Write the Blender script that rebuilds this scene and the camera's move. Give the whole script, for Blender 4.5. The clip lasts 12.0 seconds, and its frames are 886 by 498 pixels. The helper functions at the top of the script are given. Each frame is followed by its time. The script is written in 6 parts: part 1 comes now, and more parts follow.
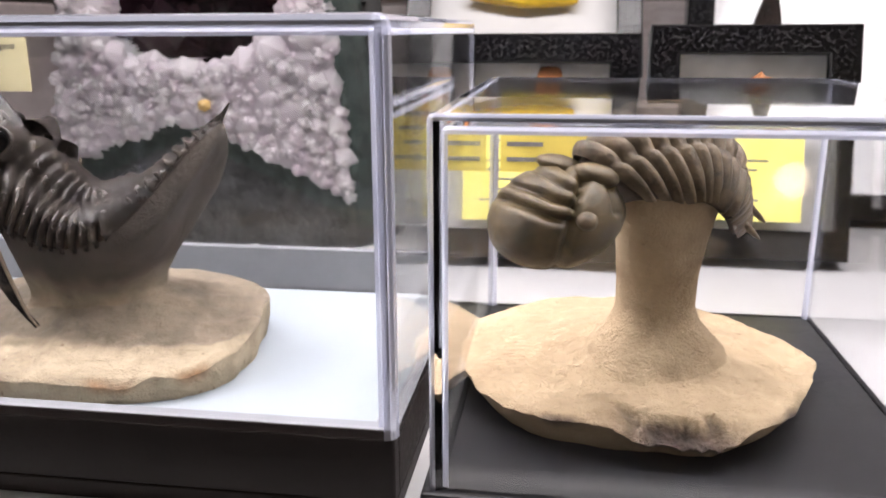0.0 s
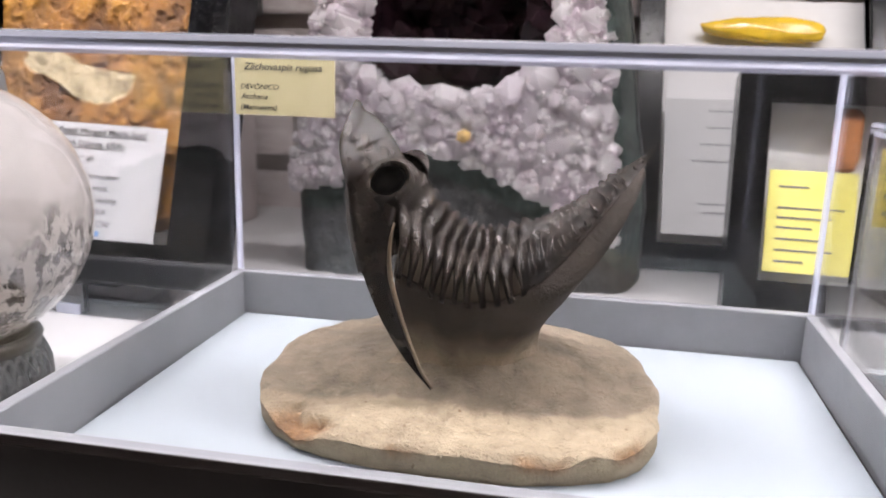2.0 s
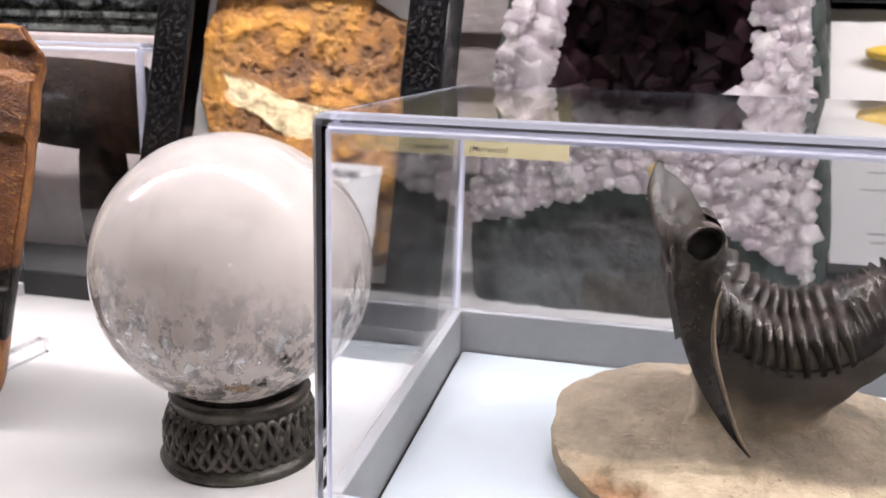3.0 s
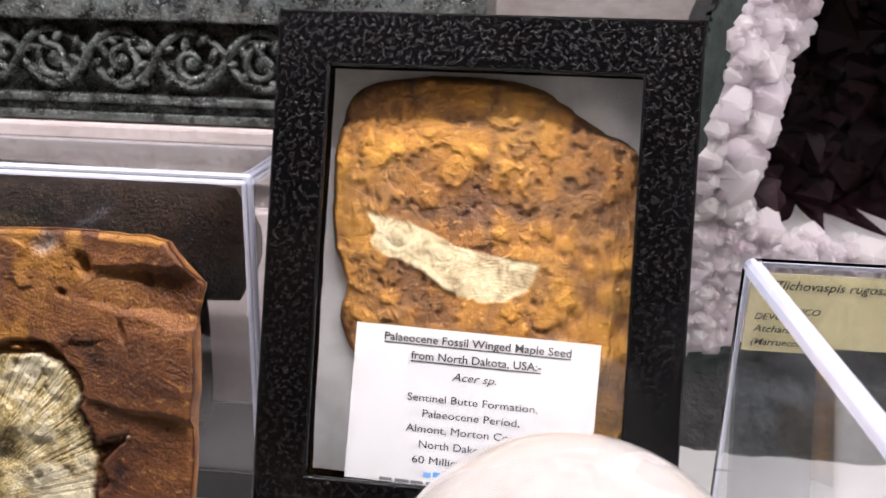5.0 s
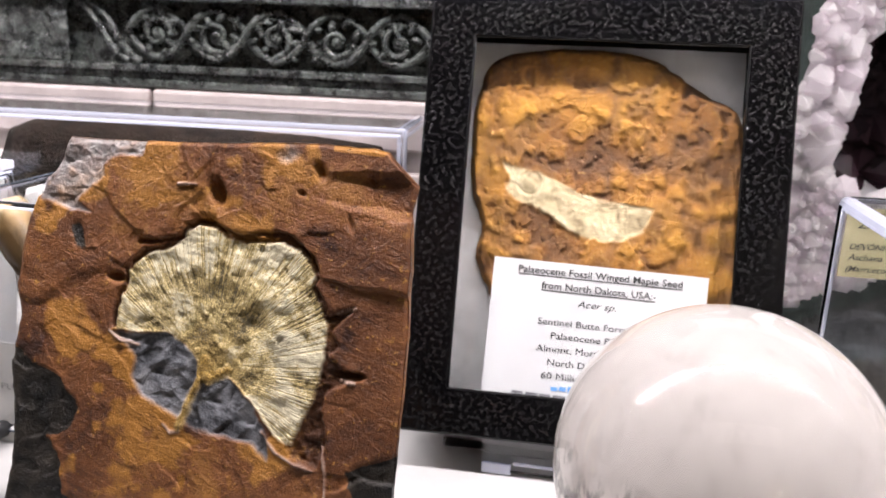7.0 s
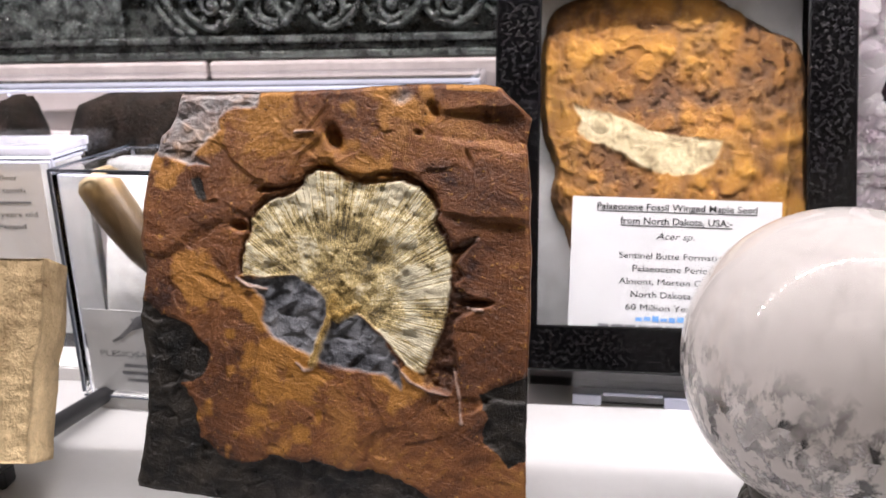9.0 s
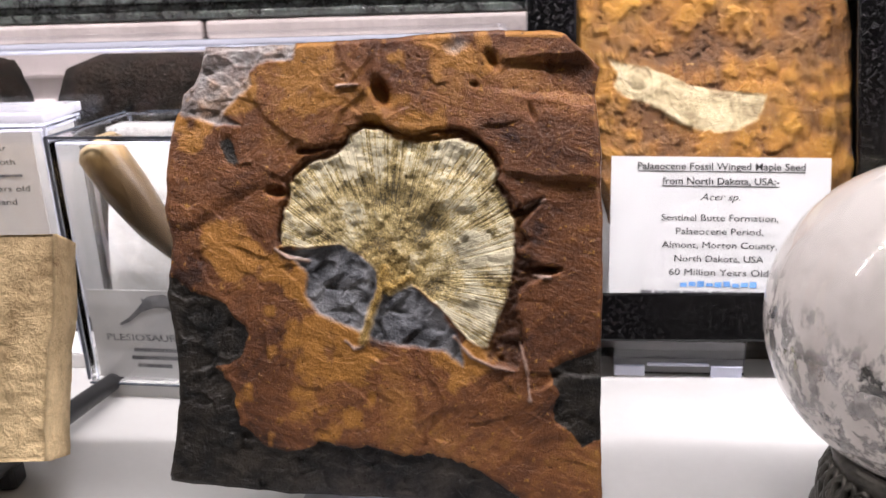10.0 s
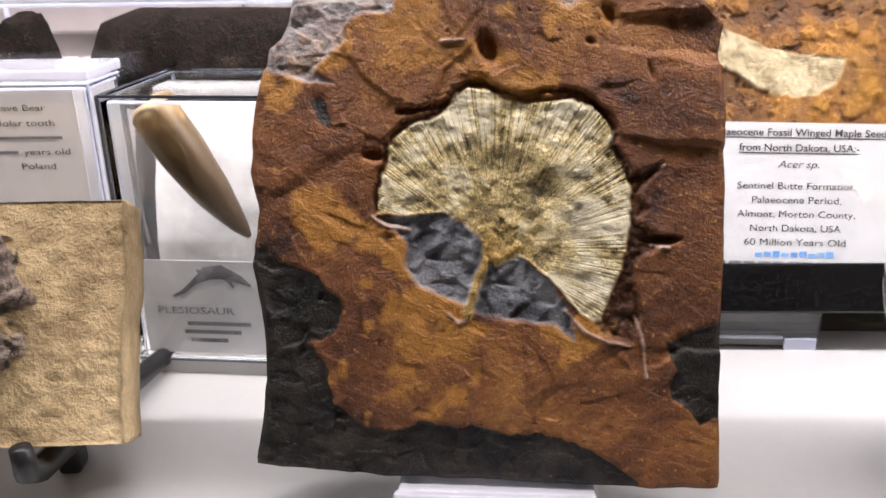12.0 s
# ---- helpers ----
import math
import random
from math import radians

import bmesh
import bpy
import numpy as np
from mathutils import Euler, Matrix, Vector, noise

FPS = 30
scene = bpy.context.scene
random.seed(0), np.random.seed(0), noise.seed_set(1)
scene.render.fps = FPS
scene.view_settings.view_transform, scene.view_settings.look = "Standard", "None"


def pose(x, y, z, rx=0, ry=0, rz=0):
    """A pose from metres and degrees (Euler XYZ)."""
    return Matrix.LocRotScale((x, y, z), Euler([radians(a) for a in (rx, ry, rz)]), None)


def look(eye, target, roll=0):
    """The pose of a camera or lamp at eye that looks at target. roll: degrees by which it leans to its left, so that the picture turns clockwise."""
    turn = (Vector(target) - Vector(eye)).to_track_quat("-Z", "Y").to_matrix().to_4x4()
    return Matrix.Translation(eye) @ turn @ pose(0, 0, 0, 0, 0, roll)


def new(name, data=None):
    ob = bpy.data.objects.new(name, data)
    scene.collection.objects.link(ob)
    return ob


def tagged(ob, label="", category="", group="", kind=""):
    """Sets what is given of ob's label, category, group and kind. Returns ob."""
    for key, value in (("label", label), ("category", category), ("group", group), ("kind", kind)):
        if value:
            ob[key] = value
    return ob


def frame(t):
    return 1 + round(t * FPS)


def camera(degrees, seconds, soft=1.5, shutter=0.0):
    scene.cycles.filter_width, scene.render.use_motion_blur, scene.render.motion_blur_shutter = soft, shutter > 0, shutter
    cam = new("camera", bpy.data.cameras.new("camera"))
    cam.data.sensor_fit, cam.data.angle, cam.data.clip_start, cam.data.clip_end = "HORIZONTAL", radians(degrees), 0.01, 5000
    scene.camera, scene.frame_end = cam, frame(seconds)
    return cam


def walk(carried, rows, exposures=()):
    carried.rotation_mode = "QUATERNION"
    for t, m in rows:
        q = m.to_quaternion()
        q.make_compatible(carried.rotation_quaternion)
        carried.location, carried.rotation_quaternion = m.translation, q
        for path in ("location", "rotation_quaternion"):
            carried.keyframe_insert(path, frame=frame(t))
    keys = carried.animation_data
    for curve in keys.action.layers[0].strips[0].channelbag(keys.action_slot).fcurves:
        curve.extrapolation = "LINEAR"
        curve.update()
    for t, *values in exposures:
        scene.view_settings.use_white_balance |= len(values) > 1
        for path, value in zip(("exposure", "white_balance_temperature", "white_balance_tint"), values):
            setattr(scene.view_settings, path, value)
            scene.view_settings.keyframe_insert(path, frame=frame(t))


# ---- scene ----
cam = camera(57.1, 12.0, soft=1.5)
cam.data.dof.use_dof = True
cam.data.dof.focus_distance = 0.178
cam.data.dof.aperture_fstop = 28.0
PATH = [
    (0, (0.07336, 0.00364, 0.08766), (0.04460, 0.19465, 0.03582), -0.26),
    (0.2, (0.05673, 0.00133, 0.09082), (0.02339, 0.19206, 0.04052), 0.16),
    (0.5, (0.03498, -0.00153, 0.09287), (-0.00013, 0.18973, 0.04608), 0.58),
    (1, (0.00913, 0.00108, 0.09219), (-0.02672, 0.19220, 0.04541), 0.81),
    (1.5, (-0.00510, 0.00872, 0.09084), (-0.04130, 0.19961, 0.04337), 1.46),
    (2, (-0.01996, 0.01308, 0.08797), (-0.05608, 0.20435, 0.04202), 1.61),
    (2.5, (-0.04796, 0.00976, 0.09115), (-0.08449, 0.20068, 0.04408), 1.83),
    (3, (-0.08363, 0.00450, 0.10139), (-0.12463, 0.19423, 0.05321), 1.77),
    (3.3, (-0.11585, 0.01395, 0.12458), (-0.15349, 0.20406, 0.07515), 1.48),
    (3.5, (-0.13019, 0.02329, 0.13210), (-0.16677, 0.21338, 0.08181), 1.34),
    (3.7, (-0.14120, 0.03031, 0.13708), (-0.17925, 0.21942, 0.08425), 1.55),
    (5.3, (-0.18624, 0.07879, 0.14667), (-0.20339, 0.26859, 0.08600), 1.42),
    (5.5, (-0.18317, 0.08000, 0.14732), (-0.20157, 0.26987, 0.08721), 1.37),
    (6, (-0.18565, 0.06991, 0.14894), (-0.20465, 0.25867, 0.08563), 1.60),
    (6.5, (-0.19561, 0.05481, 0.14342), (-0.21663, 0.24501, 0.08527), 1.78),
    (7, (-0.21057, 0.02990, 0.13176), (-0.23567, 0.22075, 0.07749), 2.06),
    (7.5, (-0.22414, 0.00219, 0.12117), (-0.25471, 0.19310, 0.06998), 2.03),
    (7.7, (-0.22065, -0.00713, 0.11539), (-0.25405, 0.18389, 0.06642), 2.26),
    (9.3, (-0.24854, 0.01745, 0.12277), (-0.26685, 0.20720, 0.06228), -2.09),
    (9.5, (-0.25528, 0.01703, 0.11995), (-0.27094, 0.20658, 0.05811), -2.00),
    (10, (-0.26226, 0.02798, 0.11567), (-0.27356, 0.21715, 0.05175), -1.80),
    (10.5, (-0.27042, 0.04576, 0.11659), (-0.27633, 0.23327, 0.04726), -1.43),
    (11, (-0.27538, 0.04695, 0.11552), (-0.27879, 0.23375, 0.04415), -1.23),
    (11.5, (-0.27786, 0.04416, 0.11942), (-0.28122, 0.23100, 0.04816), -1.10),
    (12, (-0.29140, 0.03712, 0.11272), (-0.29478, 0.22397, 0.04146), -0.91),
]
# the film brightens a little as it swings over the white shelf
EXPOSURES = [(0.0, 0.16), (0.7, 0.10), (1.5, 0.02), (2.2, 0.05), (3.0, 0.18), (3.5, -0.06), (3.7, -0.04), (5.5, 0.10), (7.5, 0.16), (9.3, 0.04), (12.0, -0.02)]
walk(cam, [(t, look(eye, target, roll)) for t, eye, target, roll in PATH], EXPOSURES)

# ---- light ----
STRIP_Y, STRIP_Z = 0.205, 0.345
world = bpy.data.worlds.new("room_air")
world.use_nodes = True
world.node_tree.nodes["Background"].inputs[0].default_value = (0.9, 0.93, 1.0, 1)
world.node_tree.nodes["Background"].inputs[1].default_value = 0.003
scene.world = world


def area_lamp(name, place, size_x, size_y, watts, colour, rx=0.0):
    data = bpy.data.lights.new(name, "AREA")
    data.shape, data.size, data.size_y, data.energy, data.color = "RECTANGLE", size_x, size_y, watts, colour
    ob = new(name, data)
    ob.matrix_world = pose(*place, rx)
    return ob


area_lamp("room_light", (-0.1, -0.7, 1.15), 1.2, 0.4, 0.85, (1.0, 0.95, 0.9))


# ---- mesh tools ----
def part(name, data, material, parent=None, label="", smooth=False):
    """Links a bmesh or mesh as one mesh object under a thing or a part."""
    if isinstance(data, bmesh.types.BMesh):
        me = bpy.data.meshes.new(name)
        data.to_mesh(me)
        data.free()
    else:
        me = data
    if material and not me.materials:
        me.materials.append(material)
    if smooth:
        me.polygons.foreach_set("use_smooth", [True] * len(me.polygons))
    ob = new(name, me)
    ob.parent = parent
    return tagged(ob, label)


def thing(name, m, label, category, group="", kind=""):
    """An Empty at the thing's base, for its parts."""
    ob = new(name)
    ob.empty_display_size = 0.01
    ob.matrix_world = m
    return tagged(ob, label, category, group, kind)


def mesh_np(name, verts, faces, attrs=None):
    me = bpy.data.meshes.new(name)
    me.from_pydata([tuple(v) for v in np.asarray(verts, float).tolist()], [], faces)
    for key, values in (attrs or {}).items():
        me.attributes.new(key, "FLOAT", "POINT").data.foreach_set("value", np.asarray(values, float).ravel())
    me.update()
    return me


def grid_faces(nu, nv, start=0, wrap=False):
    """Faces of a grid of nu rows by nv columns."""
    cols = nv if wrap else nv - 1
    return [(start + i * nv + j, start + i * nv + (j + 1) % nv, start + (i + 1) * nv + (j + 1) % nv, start + (i + 1) * nv + j)
            for i in range(nu - 1) for j in range(cols)]


def block(size, centre=(0, 0, 0), bevel=0.0, segments=2, bm=None, turn=None):
    """A bevelled box, added to bm if given."""
    own = bmesh.new()
    bmesh.ops.create_cube(own, size=1)
    bmesh.ops.scale(own, vec=size, verts=own.verts)
    if bevel:
        bmesh.ops.bevel(own, geom=own.edges[:], offset=bevel, segments=segments, affect="EDGES", profile=0.5)
    if turn:
        bmesh.ops.transform(own, matrix=turn, verts=own.verts)
    bmesh.ops.translate(own, vec=centre, verts=own.verts)
    if bm is None:
        return own
    me = bpy.data.meshes.new("join")
    own.to_mesh(me)
    own.free()
    bm.from_mesh(me)
    bpy.data.meshes.remove(me)
    return bm


def hash2(i, j, seed):
    h = np.sin(i * 127.1 + j * 311.7 + seed * 74.7) * 43758.5453
    return h - np.floor(h)


def noise2(x, y, seed=0):
    """Smooth value noise from 0 to 1."""
    i, j = np.floor(x), np.floor(y)
    a, b = x - i, y - j
    a, b = a * a * (3 - 2 * a), b * b * (3 - 2 * b)
    return ((hash2(i, j, seed) * (1 - a) + hash2(i + 1, j, seed) * a) * (1 - b)
            + (hash2(i, j + 1, seed) * (1 - a) + hash2(i + 1, j + 1, seed) * a) * b)


def fbm(x, y, octaves=4, seed=0):
    """Fractal noise, about -1 to 1."""
    total, gain = 0.0, 0.5
    for k in range(octaves):
        total = total + gain * (2 * noise2(x * 2 ** k, y * 2 ** k, seed + k) - 1)
        gain *= 0.5
    return total


def ledges(h, step, sharp=0.15):
    """Turns smooth heights into flat plates with steep edges."""
    k = np.floor(h / step)
    return (k + np.clip((h / step - k - 0.5) / sharp + 0.5, 0, 1)) * step


def inside(u, v, polygon, soft):
    """1 inside the polygon, 0 outside, with a soft edge of that width."""
    p = np.array(polygon, float)
    near, hit = np.full(u.shape, 1e9), np.zeros(u.shape, bool)
    for (x0, y0), (x1, y1) in zip(p, np.roll(p, -1, 0)):
        dx, dy = x1 - x0, y1 - y0
        t = np.clip(((u - x0) * dx + (v - y0) * dy) / (dx * dx + dy * dy), 0, 1)
        near = np.minimum(near, np.hypot(u - x0 - t * dx, v - y0 - t * dy))
        if dy:
            hit ^= ((y0 > v) != (y1 > v)) & (u < dx * (v - y0) / dy + x0)
    return np.clip(0.5 + np.where(hit, near, -near) / soft, 0, 1)


def spline(knots, s):
    """Catmull-Rom curve through the knots, s from 0 to 1."""
    k = np.array(knots, float)
    k = np.vstack([2 * k[0] - k[1], k, 2 * k[-1] - k[-2]])
    s = np.clip(np.asarray(s, float), 0, 1) * (len(k) - 3)
    i = np.minimum(s.astype(int), len(k) - 4)
    f = (s - i)[..., None]
    a, b, c, d = k[i], k[i + 1], k[i + 2], k[i + 3]
    return 0.5 * (2 * b + (c - a) * f + (2 * a - 5 * b + 4 * c - d) * f ** 2 + (3 * b - a - 3 * c + d) * f ** 3)


def tube(points, radii, sides=8, flat=1.0, up=(0, 1, 0)):
    """A closed tube along the points. flat: thickness along up against across it."""
    p = np.array(points, float)
    r = np.broadcast_to(np.asarray(radii, float), (len(p),))
    tangent = np.gradient(p, axis=0)
    tangent /= np.linalg.norm(tangent, axis=1)[:, None] + 1e-12
    a = np.array(up, float) - tangent * (tangent @ np.array(up, float))[:, None]
    a /= np.linalg.norm(a, axis=1)[:, None] + 1e-12
    b = np.cross(tangent, a)
    angle = np.arange(sides) * 2 * math.pi / sides
    ring = (a[:, None] * np.cos(angle)[None, :, None] * flat + b[:, None] * np.sin(angle)[None, :, None]) * r[:, None, None]
    verts = (p[:, None] + ring).reshape(-1, 3)
    faces = grid_faces(len(p), sides, wrap=True)
    faces += [tuple(range(sides))[::-1], tuple((len(p) - 1) * sides + k for k in range(sides))]
    return verts, faces


def joined(pieces):
    """One vertex and face list out of several."""
    verts, faces, n = [], [], 0
    for v, f in pieces:
        verts.append(np.asarray(v, float))
        faces += [tuple(k + n for k in face) for face in f]
        n += len(v)
    return np.vstack(verts), faces


def lathe(profile, sides=48, arc=(0, 360)):
    """Turns (radius, height) pairs round z."""
    full = arc[1] - arc[0] >= 360
    angle = np.radians(np.linspace(arc[0], arc[1], sides, endpoint=not full))
    pr = np.array(profile, float)
    verts = np.stack([pr[:, None, 0] * np.cos(angle), pr[:, None, 0] * np.sin(angle), np.repeat(pr[:, 1:2], sides, 1)], -1)
    return verts.reshape(-1, 3), grid_faces(len(pr), sides, wrap=full)


def shell(w, d, h, t, round_out=0.0016):
    """A clear cover of wall t, open below, standing on z = 0, with its front left corner at the origin."""
    bm = bmesh.new()
    for inset, r, flip in ((0.0, round_out, False), (t, max(0.0006, t * 0.6), True)):
        own = bmesh.new()
        bmesh.ops.create_cube(own, size=1)
        bmesh.ops.scale(own, vec=(w - 2 * inset, d - 2 * inset, h - inset), verts=own.verts)
        bmesh.ops.translate(own, vec=(w / 2, d / 2, (h - inset) / 2), verts=own.verts)
        edges = [e for e in own.edges if max(v.co.z for v in e.verts) > 1e-5]
        bmesh.ops.bevel(own, geom=edges, offset=r, segments=3, affect="EDGES", profile=0.5)
        bmesh.ops.delete(own, geom=[f for f in own.faces if all(v.co.z < 1e-5 for v in f.verts)], context="FACES")
        if flip:
            bmesh.ops.reverse_faces(own, faces=own.faces)
        me = bpy.data.meshes.new("join")
        own.to_mesh(me)
        own.free()
        bm.from_mesh(me)
        bpy.data.meshes.remove(me)
    rim = [e for e in bm.edges if e.is_boundary]
    bmesh.ops.bridge_loops(bm, edges=rim)
    for face in bm.faces:
        n = face.normal
        if max(abs(n.x), abs(n.y), abs(n.z)) < 0.999:
            face.material_index = 1
    return bm


def cover(parent, w, d, h, t, round_out, place, label):
    """The clear cover as a part, its rounded edges scuffed and bright."""
    ob = part("cover", shell(w, d, h, t, round_out), ACRYLIC, parent, label)
    ob.data.materials.append(EDGE_CLEAR)
    ob.location = place
    ob.visible_shadow = False
    return ob


def words(text, width, height, material, parent, place, bold=False, slant=0.0, name="text_line", align=0.0):
    """A line of writing as a flat mesh in the local xz plane, its middle (or left end) at place; width 0 keeps the font's own."""
    curve = bpy.data.curves.new("words", "FONT")
    curve.body, curve.size, curve.shear, curve.offset = text, 1.0, slant, 0.012 if bold else 0.0
    curve.resolution_u = 3
    temp = new("words", curve)
    bpy.context.view_layer.update()
    me = bpy.data.meshes.new_from_object(temp.evaluated_get(bpy.context.evaluated_depsgraph_get()))
    bpy.data.objects.remove(temp)
    bpy.data.curves.remove(curve)
    co = np.zeros(len(me.vertices) * 3)
    me.vertices.foreach_get("co", co)
    co = co.reshape(-1, 3)
    lo, hi = co[:, 0].min(), co[:, 0].max()
    sx = width / (hi - lo) if width else height / 0.72
    x = (co[:, 0] - lo - (hi - lo) * (0.5 + align)) * sx
    out = np.stack([x + place[0], np.full(len(x), place[1]), co[:, 1] * height / 0.72 + place[2]], -1)
    me.vertices.foreach_set("co", out.ravel())
    me.materials.clear()
    me.update()
    return part(name, me, material, parent)


def bar(x0, x1, z0, z1, y, material, parent, name="printed_line"):
    me = mesh_np(name, [(x0, y, z0), (x1, y, z0), (x1, y, z1), (x0, y, z1)], [(0, 1, 2, 3)])
    return part(name, me, material, parent)


# ---- materials ----
def material(name):
    m = bpy.data.materials.new(name)
    m.use_nodes = True
    return m, m.node_tree.nodes, m.node_tree.links, m.node_tree.nodes["Principled BSDF"]


def ramp(nodes, links, source, stops):
    node = nodes.new("ShaderNodeValToRGB")
    while len(node.color_ramp.elements) < len(stops):
        node.color_ramp.elements.new(0.5)
    for e, (at, c) in zip(node.color_ramp.elements, stops):
        e.position, e.color = at, (*c, 1) if len(c) == 3 else c
    links.new(source, node.inputs[0])
    return node.outputs[0]


def noise_node(nodes, links, scale, detail=4.0, rough=0.6, warp=0.0, stretch=None, turn=0.0):
    co = nodes.new("ShaderNodeTexCoord").outputs["Object"]
    if turn:
        mp = nodes.new("ShaderNodeMapping")
        mp.inputs["Rotation"].default_value = (0, turn, 0)
        links.new(co, mp.inputs[0])
        co = mp.outputs[0]
    if stretch:
        mp = nodes.new("ShaderNodeMapping")
        mp.inputs["Scale"].default_value = stretch
        links.new(co, mp.inputs[0])
        co = mp.outputs[0]
    n = nodes.new("ShaderNodeTexNoise")
    n.inputs["Scale"].default_value, n.inputs["Detail"].default_value, n.inputs["Roughness"].default_value = scale, detail, rough
    n.inputs["Distortion"].default_value = warp
    links.new(co, n.inputs["Vector"])
    return n.outputs["Fac"]


def mix_colour(nodes, links, fac, a, b):
    n = nodes.new("ShaderNodeMix")
    n.data_type = "RGBA"
    for value, k in ((fac, 0), (a, 6), (b, 7)):
        if isinstance(value, (int, float)):
            n.inputs[k].default_value = value
        elif isinstance(value, tuple):
            n.inputs[k].default_value = (*value, 1)
        else:
            links.new(value, n.inputs[k])
    return n.outputs[2]


def sums(nodes, links, op, a, b, clamp=False):
    n = nodes.new("ShaderNodeMath")
    n.operation, n.use_clamp = op, clamp
    for k, value in ((0, a), (1, b)):
        if isinstance(value, (int, float)):
            n.inputs[k].default_value = value
        else:
            links.new(value, n.inputs[k])
    return n.outputs[0]


def attribute(nodes, name):
    n = nodes.new("ShaderNodeAttribute")
    n.attribute_name = name
    return n.outputs["Fac"]


def relief(nodes, links, bsdf, *layers):
    """Bump layers (height, metres) one over another."""
    last = None
    for height, depth in layers:
        b = nodes.new("ShaderNodeBump")
        b.inputs["Strength"].default_value, b.inputs["Distance"].default_value = 1.0, depth
        links.new(height, b.inputs["Height"])
        if last:
            links.new(last, b.inputs["Normal"])
        last = b.outputs[0]
    links.new(last, bsdf.inputs["Normal"])


def surface(name, dark, light, scale, rough=(0.5, 0.7), fine=None, bump=0.0001, metal=0.0, coat=0.0, spread=(0.35, 0.65), stretch=None, specular=0.5):
    """A two-scale mottled surface: large patches between two colours, fine grain in relief and gloss."""
    m, nodes, links, b = material(name)
    big = noise_node(nodes, links, scale, 4, 0.6, 0.3, stretch)
    small = noise_node(nodes, links, fine or scale * 7, 5, 0.65, 0.0, stretch)
    both = sums(nodes, links, "ADD", sums(nodes, links, "MULTIPLY", big, 0.7), sums(nodes, links, "MULTIPLY", small, 0.3))
    links.new(ramp(nodes, links, both, [(spread[0], dark), (spread[1], light)]), b.inputs["Base Color"])
    links.new(ramp(nodes, links, small, [(0.3, (rough[0],) * 3), (0.7, (rough[1],) * 3)]), b.inputs["Roughness"])
    b.inputs["Metallic"].default_value, b.inputs["Coat Weight"].default_value = metal, coat
    b.inputs["Specular IOR Level"].default_value = specular
    relief(nodes, links, b, (big, bump * 1.5), (small, bump))
    return m


def clear(name, tint, rough=0.01, ior=1.49):
    m, nodes, links, b = material(name)
    b.inputs["Base Color"].default_value = (*tint, 1)
    b.inputs["Transmission Weight"].default_value, b.inputs["IOR"].default_value = 1.0, ior
    smear = noise_node(nodes, links, 60, 4, 0.7)
    links.new(ramp(nodes, links, smear, [(0.45, (rough,) * 3), (0.8, (rough + 0.05,) * 3)]), b.inputs["Roughness"])
    return m


def glow(name, colour, strength):
    m, nodes, links, b = material(name)
    b.inputs["Base Color"].default_value = (0.8, 0.8, 0.8, 1)
    b.inputs["Emission Color"].default_value, b.inputs["Emission Strength"].default_value = (*colour, 1), strength
    return m


RISER_STONE = surface("pinkish_grey_stone", (0.42, 0.36, 0.35), (0.66, 0.58, 0.56), 30, (0.6, 0.85), 260, 0.0005)
WHITE_SHELF = surface("white_laminate", (0.50, 0.495, 0.49), (0.56, 0.555, 0.55), 25, (0.35, 0.5), 400, 0.00002)
CEILING_GREY = surface("grey_shelf_underside", (0.10, 0.10, 0.105), (0.15, 0.15, 0.155), 12, (0.5, 0.7), 150, 0.00005)
ROOM_GREY = surface("grey_room_paint", (0.14, 0.13, 0.125), (0.19, 0.18, 0.17), 3, (0.6, 0.8), 60, 0.0001)
WHITE_PAINT = surface("white_paint", (0.72, 0.71, 0.70), (0.80, 0.79, 0.78), 12, (0.5, 0.7), 150, 0.00005)
BRICK_PAINT = surface("limewashed_brick", (0.66, 0.57, 0.55), (0.90, 0.83, 0.81), 18, (0.7, 0.9), 160, 0.0008)
MORTAR = surface("grey_mortar", (0.34, 0.30, 0.29), (0.50, 0.45, 0.43), 30, (0.8, 0.95), 250, 0.0006)
ACRYLIC = clear("clear_acrylic", (0.985, 0.99, 1.0))
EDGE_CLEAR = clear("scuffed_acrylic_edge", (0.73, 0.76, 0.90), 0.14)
EDGE_CLEAR.node_tree.nodes["Principled BSDF"].inputs["Transmission Weight"].default_value = 0.45
EDGE_CLEAR.node_tree.nodes["Principled BSDF"].inputs["Coat Weight"].default_value = 1.0
EDGE_CLEAR.node_tree.nodes["Principled BSDF"].inputs["Coat Roughness"].default_value = 0.03
THIN_CLEAR = clear("clear_thin_plastic", (0.97, 0.98, 1.0), 0.02)
SCUFFED_CLEAR = clear("scuffed_clear_plastic", (0.80, 0.80, 0.86), 0.2)
SCUFFED_CLEAR.node_tree.nodes["Principled BSDF"].inputs["Transmission Weight"].default_value = 0.55
PAPER_WHITE = surface("white_card", (0.52, 0.52, 0.515), (0.58, 0.58, 0.575), 60, (0.55, 0.7), 900, 0.00001)
PAPER_BLUISH = surface("pale_blue_card", (0.25, 0.285, 0.31), (0.31, 0.345, 0.37), 14, (0.45, 0.6), 500, 0.00001)
PAPER_CREAM = surface("cream_card", (0.42, 0.375, 0.21), (0.47, 0.42, 0.25), 60, (0.5, 0.7), 900, 0.00001)
PAPER_YELLOW = surface("yellow_card", (0.75, 0.68, 0.16), (0.82, 0.75, 0.22), 60, (0.5, 0.7), 900, 0.00001)
PAPER_OLIVE = surface("gold_card", (0.52, 0.42, 0.07), (0.60, 0.49, 0.10), 60, (0.5, 0.7), 900, 0.00001)
